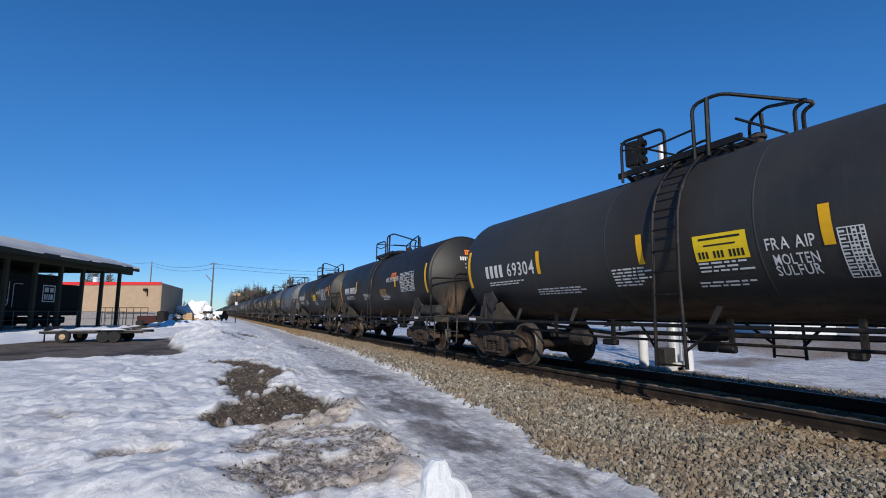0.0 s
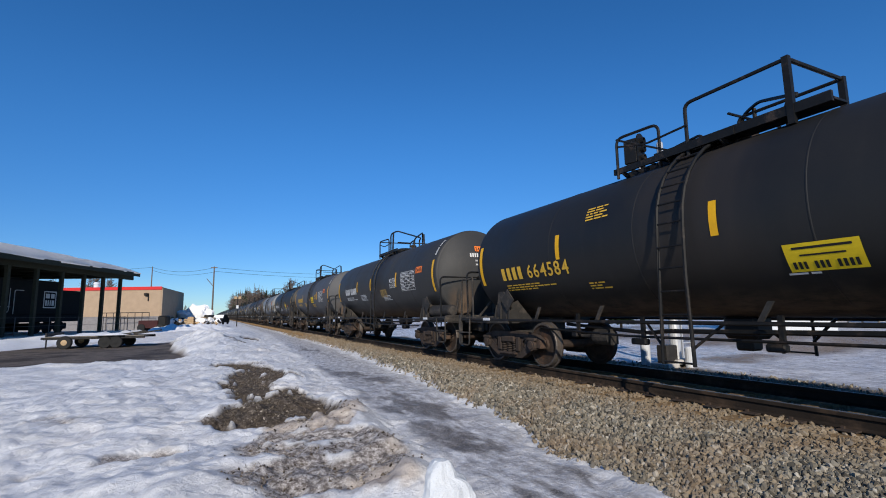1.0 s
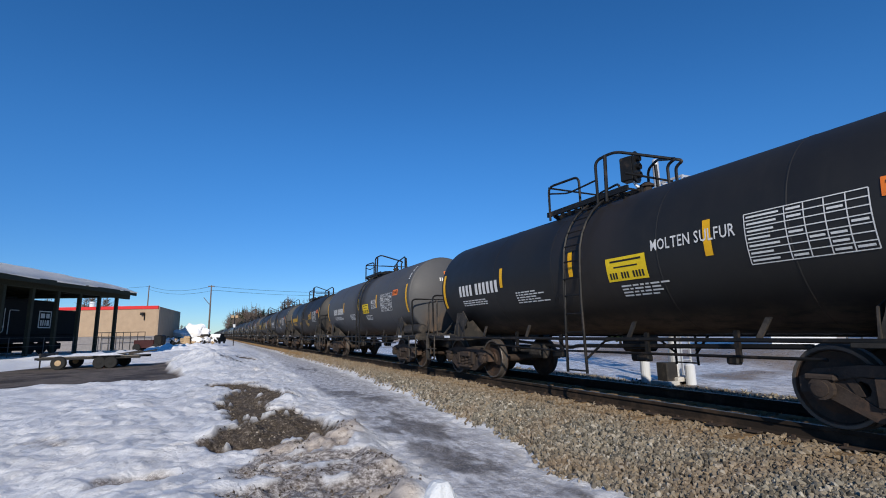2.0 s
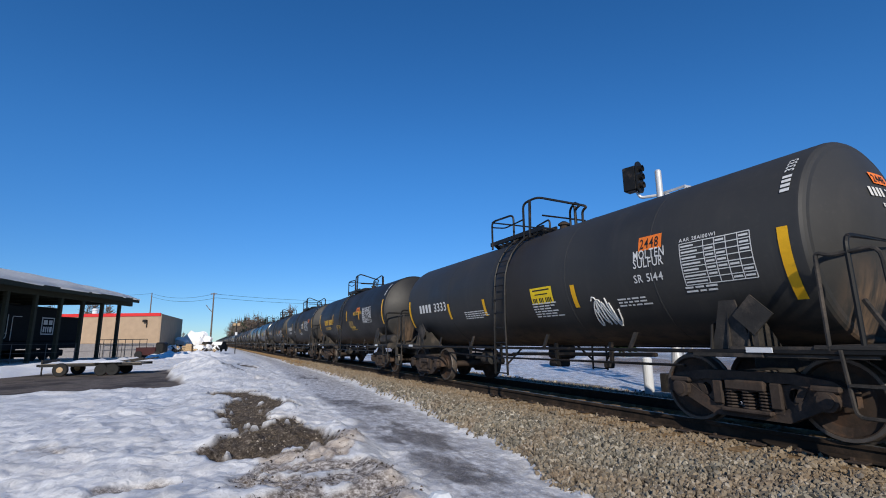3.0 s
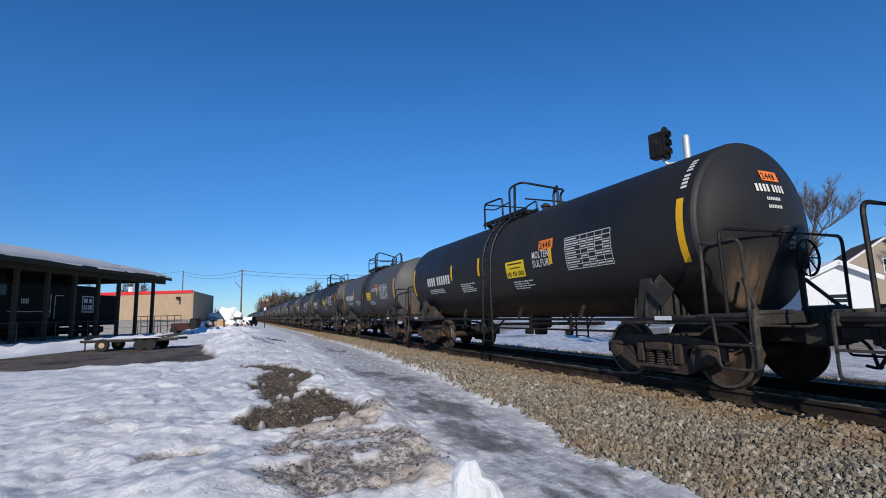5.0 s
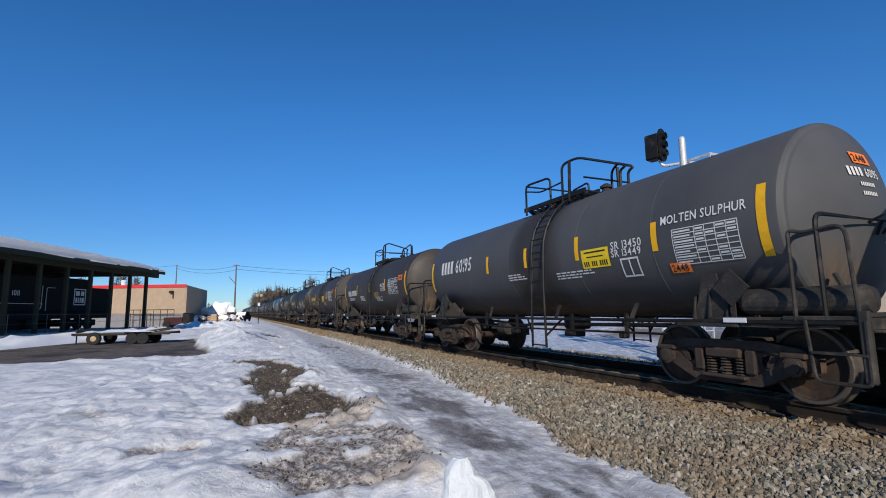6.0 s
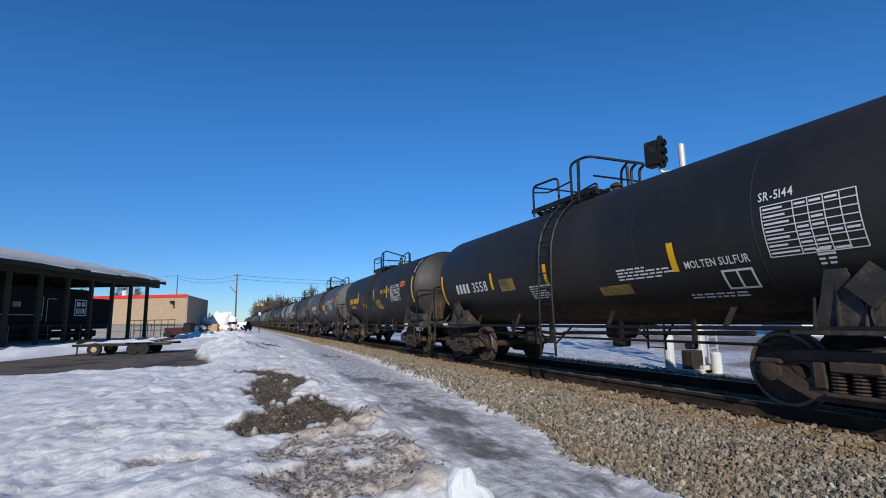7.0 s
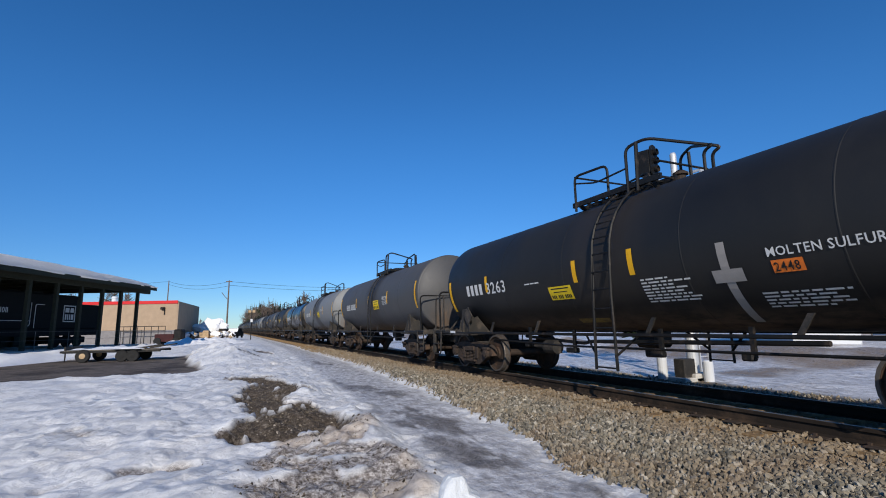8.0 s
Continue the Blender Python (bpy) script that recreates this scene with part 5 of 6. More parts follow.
def gable_rail(car, shift, a, b):
    """The longer walkway of some cars: a tall rail on either side, joined by a bar across its end."""
    top, y0 = NOW["z"] + NOW["r"], 1.5 + shift
    ys, ye = y0 - a, y0 - b
    for sx in (-1, 1):
        e = sx * 0.66
        part("handrail", tube(bm_new(), bend([(e, ys, top - 0.14), (e, ys, top + 0.70), (e, ye, top + 0.70)], 0.12), 0.028, 8), BLACK, car)
        part("rail_post", box(bm_new(), (e, ye, top + 0.28), (0.07, 0.08, 0.90)), BLACK, car)
        part("walkway", box(box(bm_new(), (e, (y0 - 1.0 + ye) / 2 - 0.1, top + 0.02), (0.05, 2.5, 0.13)), (e * 0.72, (y0 - 1.0 + ye) / 2 - 0.1, top), (0.34, 2.5, 0.03)), BLACK, car)
    part("end_handrail", tube(bm_new(), [(-0.68, ye, top + 0.70), (0.68, ye, top + 0.70)], 0.03, 8), BLACK, car)


def dress(k, car):
    rnd = random.Random(100 + k)
    kind = KINDS[k] if 0 <= k < 49 else ("S" if k % 3 == 0 else "M")
    size_up(kind)
    H = NOW["half"]
    tone = COLOURS[k] if 0 <= k < 49 else (AFTER[k - 49] if k >= 49 else "black")
    shift = POST_AT.get(k, rnd.uniform(1.0, 1.9)) - 1.5
    for o in list(car.children):
        base = o.name.split(".")[0]
        if base in ("corner_handrail", "corner_post") and (k in OPEN_ENDS or (k not in MARKS and k % 2)):
            bpy.data.objects.remove(o)
            continue
        if base in ("brake_wheel", "brake_housing") and k in NO_WHEEL:
            bpy.data.objects.remove(o)
            continue
        if k in TRUCK_IN and (base == "truck" and o.matrix_basis.translation.y < 0 or base in ("saddle", "placard_holder") and min(v.co.y for v in o.data.vertices) < 0):
            o.matrix_basis = pose(0, TRUCK_IN[k], 0) @ o.matrix_basis
        if base == "tank":
            o.material_slots[0].link = "OBJECT"
            o.material_slots[0].material = PAINTS[tone]
        if base in SHIFTED:
            o.matrix_basis = pose(0, shift - (0.0 if base.startswith("ladder") or k in GABLED else 0.18), 0)
        if k in GABLED and o.data and o.data.name.startswith("tall_loop"):
            bpy.data.objects.remove(o)
        elif base == "air_reservoir" and not (k in (3, 21, 36, 41, 45) or (k not in MARKS and k % 3 == 1)):
            bpy.data.objects.remove(o)
    if k in GABLED:
        gable_rail(car, shift, *GABLED[k])
    if k in BANDS:
        part("painted_band", arc(bm_new(), BANDS[k][1], BANDS[k][0], -1.45, 1.5, 40, 0.004), PAINTS["charcoal" if k == 24 else "brown"], car, "dark painted band")
    for s in (-1, 1):
        p = s * (H - 0.14)
        part("reflective_stripe", arc(bm_new(), p - 0.06, p + 0.06, *((-0.60, 0.08) if k in LOW_STRIPE else (-0.42, 0.30))), YELLOW, car, "long yellow reflective stripe")
    for i, item in enumerate(MARKS.get(k) or usual_marks(k)):
        if k < 49 or item[0] in "WGBP":
            mark(car, item[0], item, 1000 * k + i)
    if k < 49:
        head_marks(car, k)
    tagged(car, f"{TONES[tone]} molten sulfur tank car with yellow stripes")


def motions():
    for k, car in CARS.items():
        walk(car, [(t, pose(XC, CENTRES[k] - d, 0)) for t, d in ROLLED])


build_train()


# ---- beyond the track: signal, garage, house, trees ----
def signal():
    s = thing("signal_mast", "silver railway signal mast with black lamp heads and a caged platform", "railway signal", at=pose(11.65, 9.35, -0.40))
    part("mast", lathe(bm_new(), [(0.0, 0.15), (1.0, 0.15), (1.52, 0.10), (6.4, 0.09), (6.45, 0.06)], "z", 16), GALV, s)
    part("foot", bbox(bm_new(), (0, 0, 0.05), (0.7, 0.7, 0.3), 0.03), CONC, s)
    for z in (6.3, 4.95):
        h = new("signal_head")
        h.parent = s
        h.matrix_basis = pose(-0.33, 0.40, z, 0, 0, 195)
        outline = [(0.21 * math.cos(a), 0.21 * math.sin(a) + (0.29 if math.sin(a) >= 0 else -0.29)) for a in [q * math.pi / 12 for q in range(24)]]
        part("backboard", prism(bm_new(), outline, 0.04, (0, 0, 0), (1, 0, 0), (0, 0, 1)), BLACK, h)
        part("lamp_case", bbox(bm_new(), (0, -0.24, -0.02), (0.36, 0.42, 0.76), 0.03), BLACK, h)
        for q in (-0.26, 0.0, 0.26):
            part("lamp_hood", lathe(bm_new(), [(0.02, 0.09), (0.13, 0.10), (0.13, 0.085), (0.02, 0.075)], "y", 14, (0, 0, q)), BLACK, h)
        part("bracket", tube(bm_new(), bend([(0.0, -0.12, -0.42), (-0.05, -0.05, -0.62), (-0.22, 0.40, -0.62)], 0.1), 0.045, 8), GALV, h)
    for z in (4.75, 3.1):
        cage = new("platform_cage")
        cage.parent = s
        cage.matrix_basis = pose(0.63, -0.3, z)
        part("platform", bbox(bm_new(), (0, 0, 0), (0.9, 0.8, 0.07), 0.01), GALV, cage)
        for x, y in itertools.product((-0.42, 0.42), (-0.37, 0.37)):
            part("cage_post", box(bm_new(), (x, y, 0.53), (0.045, 0.045, 1.0)), GALV, cage)
        for q in (0.25, 0.62, 1.02):
            bm = bm_new()
            for y in (-0.37, 0.37):
                box(bm, (0, y, q), (0.88, 0.035, 0.07))
            for x in (-0.42, 0.42):
                box(bm, (x, 0, q), (0.035, 0.78, 0.07))
            part("cage_rail", bm, GALV, cage)
        part("toe_board", bbox(bm_new(), (0, -0.39, 0.14), (0.9, 0.02, 0.2), 0.005), GALV, cage)
    lad = new("ladder")
    lad.parent = s
    for x in (0.42, 0.78):
        part("stile", box(bm_new(), (x, 0.1, 2.4), (0.04, 0.05, 4.8)), GALV, lad)
    for i in range(14):
        part("rung", tube(bm_new(), [(0.42, 0.1, 0.3 + i * 0.3), (0.78, 0.1, 0.3 + i * 0.3)], 0.016, 6), GALV, lad)


signal()
for x, y, h in ((11.05, 9.85, 1.0), (11.6, 8.87, 0.55)):
    p = thing("bollard", "white-painted round steel post standing in the snow", "bollard", "white posts by the signal", at=pose(x, y, -0.40))
    part("post", lathe(bm_new(), [(0, 0.13), (h - 0.04, 0.13), (h, 0.09), (h + 0.01, 0.02)], "z", 16), SIDING, p)
case = thing("relay_case", "grey steel relay case on a concrete pad", "relay case", at=pose(11.25, 9.3, -0.40))
part("case", bbox(bm_new(), (0, 0, 0.34), (0.42, 0.34, 0.5), 0.02), FRAME, case)
part("pad", bbox(bm_new(), (0, 0, 0.05), (0.7, 0.6, 0.12), 0.02), CONC, case)


def house(name, label, cat, at, w, d, eave, ridge, wall, roof, windows, snow=False):
    """A gabled house: front gable on -y, width w along x."""
    h = thing(name, label, cat, at=at)
    bm = prism(bm_new(), [(-w / 2, 0), (w / 2, 0), (w / 2, eave), (0, ridge), (-w / 2, eave)], d, (0, d / 2, 0), (1, 0, 0), (0, 0, 1))
    part("wall", bm, wall, h)
    n = math.atan2(ridge - eave, w / 2)
    for s in (-1, 1):
        L = math.hypot(w / 2, ridge - eave) + 0.45
        rot = Euler((0, s * n, 0)).to_matrix()
        c = Vector((s * (w / 4 + 0.15), d / 2, (eave + ridge) / 2 + 0.02))
        part("roof", bbox(bm_new(), c, (L, d + 0.8, 0.16), 0.02, rot), roof, h)
        part("fascia", bbox(bm_new(), c + Vector((0, -d / 2 - 0.41, -0.10)), (L, 0.05, 0.22), 0.01, rot), SIDING, h)
    for x, z, ww, hh in windows:
        win = new("window")
        win.parent = h
        part("frame", bbox(bm_new(), (x, -0.02, z), (ww + 0.22, 0.08, hh + 0.22), 0.01), SIDING, win)
        part("pane", box(bm_new(), (x, -0.05, z), (ww, 0.04, hh)), GLASSD, win)
        part("mullion", box(bm_new(), (x, -0.07, z), (ww, 0.03, 0.05)), SIDING, win)
    return h


g = house("garage", "small white garage with a low snowy gable roof", "garage", pose(34.2, 17.75, -0.35, 0, 0, -38), 3.7, 6.5, 3.05, 3.95, SIDING, SNOWR, ((0.0, 1.75, 1.1, 0.5),))
g2 = house("house", "beige two-storey house with a brown shingle roof", "house", pose(62.9, 27.9, -0.4, 0, 0, -50), 7.6, 11, 5.5, 8.2, TANSIDE, SHINGLE, ((0.2, 5.3, 0.9, 1.4), (2.2, 2.2, 1.2, 1.3), (-2.2, 2.2, 1.2, 1.3)))


def bare_tree(at, height, seed, label="bare leafless tree with a spreading crown of fine twigs", levels=5, name="tree"):
    rnd, fine = random.Random(seed), random.Random(seed + 500)
    t = thing(name, label, "tree", "bare trees", at=at)
    trunk, crown = bm_new(), bm_new()

    def grow(p, dirn, length, r, lev):
        n = 3
        pts = [p]
        d = dirn.copy()
        for i in range(n):
            d = (d + Vector((rnd.uniform(-1, 1), rnd.uniform(-1, 1), rnd.uniform(-0.4, 0.7))) * 0.13).normalized()
            pts.append(pts[-1] + d * length / n)
        tube(trunk if lev < 2 else crown, pts, r, 6 if lev < 2 else (4 if lev < 3 else 3), caps=False, taper=0.62)
        if lev >= 2:
            for i in range(12):
                q = pts[fine.choice((1, 2, 3))]
                w = (d * 0.9 + Vector((fine.uniform(-1, 1), fine.uniform(-1, 1), fine.uniform(-0.2, 0.9)))).normalized()
                L = length * fine.uniform(0.3, 0.75)
                e1 = q + w * L * 0.5
                e2 = e1 + (w + Vector((fine.uniform(-0.5, 0.5), fine.uniform(-0.5, 0.5), fine.uniform(-0.1, 0.5)))).normalized() * L * 0.5
                tube(crown, [q, e1, e2], 0.011, 3, caps=False, taper=0.5)
        if lev >= levels:
            return
        for i in range(rnd.choice((2, 3)) + (lev > 0)):
            q = pts[rnd.choice((1, 2, 3, 3))] if lev else pts[rnd.choice((2, 3, 3))]
            side = Vector((rnd.uniform(-1, 1), rnd.uniform(-1, 1), rnd.uniform(0.05, 0.8))).normalized()
            grow(q, (d * 0.75 + side * 0.8).normalized(), length * rnd.uniform(0.55, 0.8), max(0.02, r * 0.55), lev + 1)
    grow(Vector((0, 0, -0.2)), Vector((0, 0, 1)), height * 0.34, height * 0.022, 0)
    part("trunk", trunk, BARK, t)
    part("crown", crown, BARK, t)
    return t


for i, (x, y, h) in enumerate(((47.6, 25.6, 14.5), (60.0, 36.5, 13.0), (82.0, 27.5, 14.0), (66, 24.5, 12.0))):
    bare_tree(pose(x, y, -0.4), h, 40 + i)


def spruce(at, height, seed):
    rnd = random.Random(seed)
    t = thing("spruce", "dark green spruce tree behind the houses", "tree", at=at)
    part("trunk", tube(bm_new(), [(0, 0, -0.2), (0, 0, height)], height * 0.02, 7, taper=0.2), BARK, t)
    bm = bm_new()
    for i in range(900):
        z = height * (0.12 + 0.86 * rnd.random() ** 1.2)
        R = height * 0.24 * (1 - z / height) * rnd.uniform(0.75, 1.1) + 0.12
        a = rnd.uniform(0, 6.283)
        d = Vector((math.cos(a), math.sin(a), -0.25))
        side = Vector((-math.sin(a), math.cos(a), 0))
        p = Vector((0, 0, z))
        q = p + d * R
        m = p + d * R * 0.55
        w = 0.16 * R + 0.06
        vs = [bm.verts.new(v) for v in (p, m + side * w + Vector((0, 0, 0.05)), q, m - side * w - Vector((0, 0, 0.03)))]
        bm.faces.new((vs[0], vs[1], vs[2]))
        bm.faces.new((vs[0], vs[2], vs[3]))
    part("crown", bm, NEEDLE, t)


bare_tree(pose(22.5, 150, -0.4), 14.5, 61)
bare_tree(pose(27, 168, -0.4), 13, 62)


spruce(pose(80, 31.5, -0.4), 12.5, 3)
spruce(pose(86, 34.0, -0.4), 14.0, 4)
spruce(pose(30, 29.0, -0.4), 5.6, 5)


def pickup(at):
    c = thing("pickup_truck", "silver pickup truck parked beside the house", "car", at=at)
    part("body", prism(bm_new(), [(-2.6, 0.45), (2.6, 0.45), (2.65, 0.95), (1.5, 1.08), (0.85, 1.12), (-2.6, 1.12)], 1.8), GALV, c)
    part("cab", prism(bm_new(), [(-0.75, 1.12), (1.25, 1.1), (0.62, 1.72), (-0.65, 1.74)], 1.6), GALV, c)
    for s in (-1, 1):
        part("window", prism(bm_new(), [(-0.6, 1.2), (1.0, 1.18), (0.55, 1.62), (-0.55, 1.64)], 0.03, (s * 0.805, 0, 0)), GLASSD, c)
        for y in (-1.7, 1.7):
            part("wheel", lathe(bm_new(), [(-0.12, 0.2), (-0.12, 0.36), (-0.08, 0.39), (0.08, 0.39), (0.12, 0.36), (0.12, 0.2)], "x", 18, (s * 0.8, y, 0.38)), TYRE, c)


pickup(pose(47.5, 17.5, -0.42, 0, 0, 55))
fence = thing("rail_fence", "low weathered white rail fence in the snow", "fence", at=pose(43.0, 16.5, -0.42, 0, 0, 50))
for i in range(7):
    part("post", box(bm_new(), (-6 + i * 2, 0, 0.5), (0.1, 0.1, 1.0)), WOODG, fence)
for z in (0.4, 0.65, 0.9):
    part("rail", box(bm_new(), (0, -0.06, z), (12.4, 0.03, 0.1)), SIDING, fence)

# ---- across the lane: shed with locomotive, trailer, building, junk ----
CRATE = simple("pale_crate_wood", (0.42, 0.3, 0.18), 0.8, 0, 0.25, 4)
SHED = pose(-7.6, 51.0, 0.0, 0, 0, math.degrees(math.atan2(-0.363, 0.932)))


def shed():
    """Open timber shed; local -y runs towards the lane's near end, -x is its back."""
    s = thing("shed", "open dark timber shed with a deep snow-covered roof", "shed", at=SHED)
    L = 26.0
    part("floor", bbox(bm_new(), (-4.4, -L / 2 + 0.5, -0.30), (10.2, L + 1.0, 0.60), 0.03), CONC, s)
    for i in range(11):
        for x in (0, -8.4):
            part("post", bbox(bm_new(), (x, -i * 2.44, 2.36), (0.24, 0.24, 4.72), 0.015), SHEDW, s)
    for x in (0, -8.4):
        part("beam", bbox(bm_new(), (x, -L / 2 + 0.9, 4.80), (0.3, L + 1.8, 0.42), 0.02), SHEDW, s)
    for i in range(11):
        part("tie_beam", bbox(bm_new(), (-4.2, -i * 2.44, 4.75), (8.3, 0.14, 0.24), 0.01), SHEDW, s)
    prof = [(1.1, 5.03), (1.1, 5.17), (-4.2, 5.62), (-9.4, 5.17), (-9.4, 5.03), (-4.2, 5.45)]
    part("roof", prism(bm_new(), prof, L + 1.8, (0, -L / 2 + 0.1, 0), (1, 0, 0), (0, 0, 1)), SHEDW, s)
    part("fascia", bbox(bm_new(), (1.12, -L / 2 + 0.1, 5.00), (0.05, L + 1.8, 0.34), 0.01), SHEDW, s)
    part("back_wall", bbox(bm_new(), (-8.6, -L / 2 + 0.4, 2.35), (0.12, L, 4.7), 0.01), SHEDW, s)
    snow = bm_new()
    ny, nx = 90, 16
    rows = []
    for j in range(ny + 1):
        y = -L - 0.75 + (L + 1.75) * j / ny
        row = []
        for i in range(nx + 1):
            x = 1.14 - 10.5 * i / nx
            base = 5.17 + (0.46 + 0.62 * min(1.0, (ny - j) / 26)) * max(0, 1 - abs(x + 4.2) / 5.34)
            edge = min(1.0, 0.12 + (1.14 - x) / 0.7, (j + 0.6) / 2, (ny - j + 0.6) / 2)
            th = 0.52 * (1 - math.exp(-max(0, 1.14 - x) / 0.8)) * max(0, min(1, edge)) + 0.05 * float(vnoise(x * 2, y, 1.2, 71)) * max(0, edge)
            if i == 0:
                row.append(snow.verts.new((x + 0.08 * float(vnoise(y, x, 0.9, 72)), y, base - 0.06 + 0.05 * float(vnoise(y, x, 1.9, 73)))))
            row.append(snow.verts.new((x + 0.10 * float(vnoise(y, x, 0.9, 72)) * (i == 0), y, base + max(0.01, th))))
        rows.append(row)
    for A, B in zip(rows, rows[1:]):
        for i in range(nx + 1):
            snow.faces.new((A[i], A[i + 1], B[i + 1], B[i]))
    bmesh.ops.solidify(snow, geom=snow.faces[:], thickness=0.16)
    part("roof_snow", snow, SNOWR, s, "thick settled snow", smooth=True)


shed()


def flat(bm, text, o, u, size, squash=1.0):
    o, u = Vector(o), Vector(u)
    write(bm, text, 0, 0, size, squash, place=lambda a, b: o + u * a + Vector((0, 0, b)))
    return bm


def locomotive():
    """A black hood-type engine kept under the shed; the side with its lettering faces the lane."""
    e = thing("locomotive", "black preserved locomotive with white lettering under the shed", "locomotive", at=SHED @ pose(-3.3, -10.2, 0.0))
    part("frame", bbox(bm_new(), (0, 0, 1.15), (2.9, 16.0, 0.5), 0.03), LOCO, e)
    part("hood", bbox(bm_new(), (0, 1.6, 2.7), (2.3, 9.2, 2.7), 0.12), LOCO, e)
    part("cab", bbox(bm_new(), (0, -4.2, 2.9), (2.8, 2.6, 3.1), 0.10), LOCO, e)
    part("nose", bbox(bm_new(), (0, -6.4, 2.2), (2.3, 2.4, 1.7), 0.12), LOCO, e)
    part("hood_end", bbox(bm_new(), (0, 7.3, 2.4), (2.5, 2.4, 2.0), 0.08), LOCO, e)
    for y in (-3.3, -4.6):
        part("cab_window", box(bm_new(), (1.41, y, 3.4), (0.03, 0.8, 0.7)), GLASSD, e)
    for y in (-5.2, 5.2):
        part("bogie", bbox(bm_new(), (0, y, 0.55), (2.4, 3.6, 0.5), 0.06), LOCO, e)
        for q in (-1.2, 0, 1.2):
            part("wheel", lathe(bm_new(), [(-0.07, 0.1), (-0.07, 0.5), (0.07, 0.5), (0.07, 0.1)], "x", 20, (0.95, y + q, 0.5)), LOCO, e)
    badge = bm_new()
    for a, b, c, d in ((0, 1.3, 0, 0.08), (0, 1.3, 1.22, 1.3), (0, 0.08, 0, 1.3), (1.22, 1.3, 0, 1.3), (0.2, 0.6, 0.75, 1.1), (0.75, 1.1, 0.75, 1.1), (0.2, 0.34, 0.18, 0.6), (0.44, 0.54, 0.18, 0.6), (0.66, 0.76, 0.18, 0.6), (0.86, 1.1, 0.18, 0.6)):
        box(badge, (1.165, 4.3 + (a + b) / 2, 1.95 + (c + d) / 2), (0.015, b - a, d - c))
    part("white_badge", badge, WHITE, e, "white square emblem")
    bm = bm_new()
    flat(bm, "1011", (1.165, -1.4, 2.55), (0, 1, 0), 0.5, 1.0)
    part("fleet_number", bm, WHITE, e)
    bm = bm_new()
    for p in ([(1.17, -2.4, 2.0), (1.17, 1.2, 2.0)], [(1.19, 1.5, 1.5), (1.19, 1.5, 3.2), (1.19, 2.3, 3.2)], [(1.19, 1.1, 3.3), (1.19, 1.1, 1.7), (1.19, 0.7, 1.5)]):
        tube(bm, bend(p, 0.15), 0.022, 5)
    part("hand_grab", bm, WHITE, e)


locomotive()


def shed_fence():
    f = thing("wire_fence", "thin grey wire fence along the shed platform", "fence", at=SHED @ pose(0.6, 0, 0.0))
    for i in range(9):
        part("post", tube(bm_new(), [(0, -i * 3.0, 0), (0, -i * 3.0, 1.25)], 0.022, 6), DULLW, f)
    for z in (0.12, 0.65, 1.22):
        part("rail", tube(bm_new(), [(0, 0.2, z), (0, -24.2, z)], 0.009, 5), DULLW, f)


shed_fence()


def snow_heap(at, sx, sy, h, seed, name="snow_bank", label="ploughed bank of old snow beside the road", grey=False):
    bm = bm_new()
    n = 40
    rows = []
    for j in range(n + 1):
        row = []
        for i in range(n + 1):
            u, w = -1 + 2 * i / n, -1 + 2 * j / n
            k = max(0, 1 - u ** 4) * max(0, 1 - w ** 2)
            z = h * k ** 0.8 * (1 + 0.35 * float(fbm(u * sx * 2, w * sy * 2, 1.2, 3, seed))) - 0.08
            row.append(bm.verts.new((u * sx, w * sy, z)))
        rows.append(row)
    for A, B in zip(rows, rows[1:]):
        for i in range(n):
            bm.faces.new((A[i], A[i + 1], B[i + 1], B[i]))
    o = part(name, bm, SNOWR, None, "", True)
    o.matrix_world = at
    tagged(o, label, "snow bank")
    return o


snow_heap(SHED @ pose(2.3, -10, -0.55, 0, 0, 90), 16, 1.6, 0.55, 81)


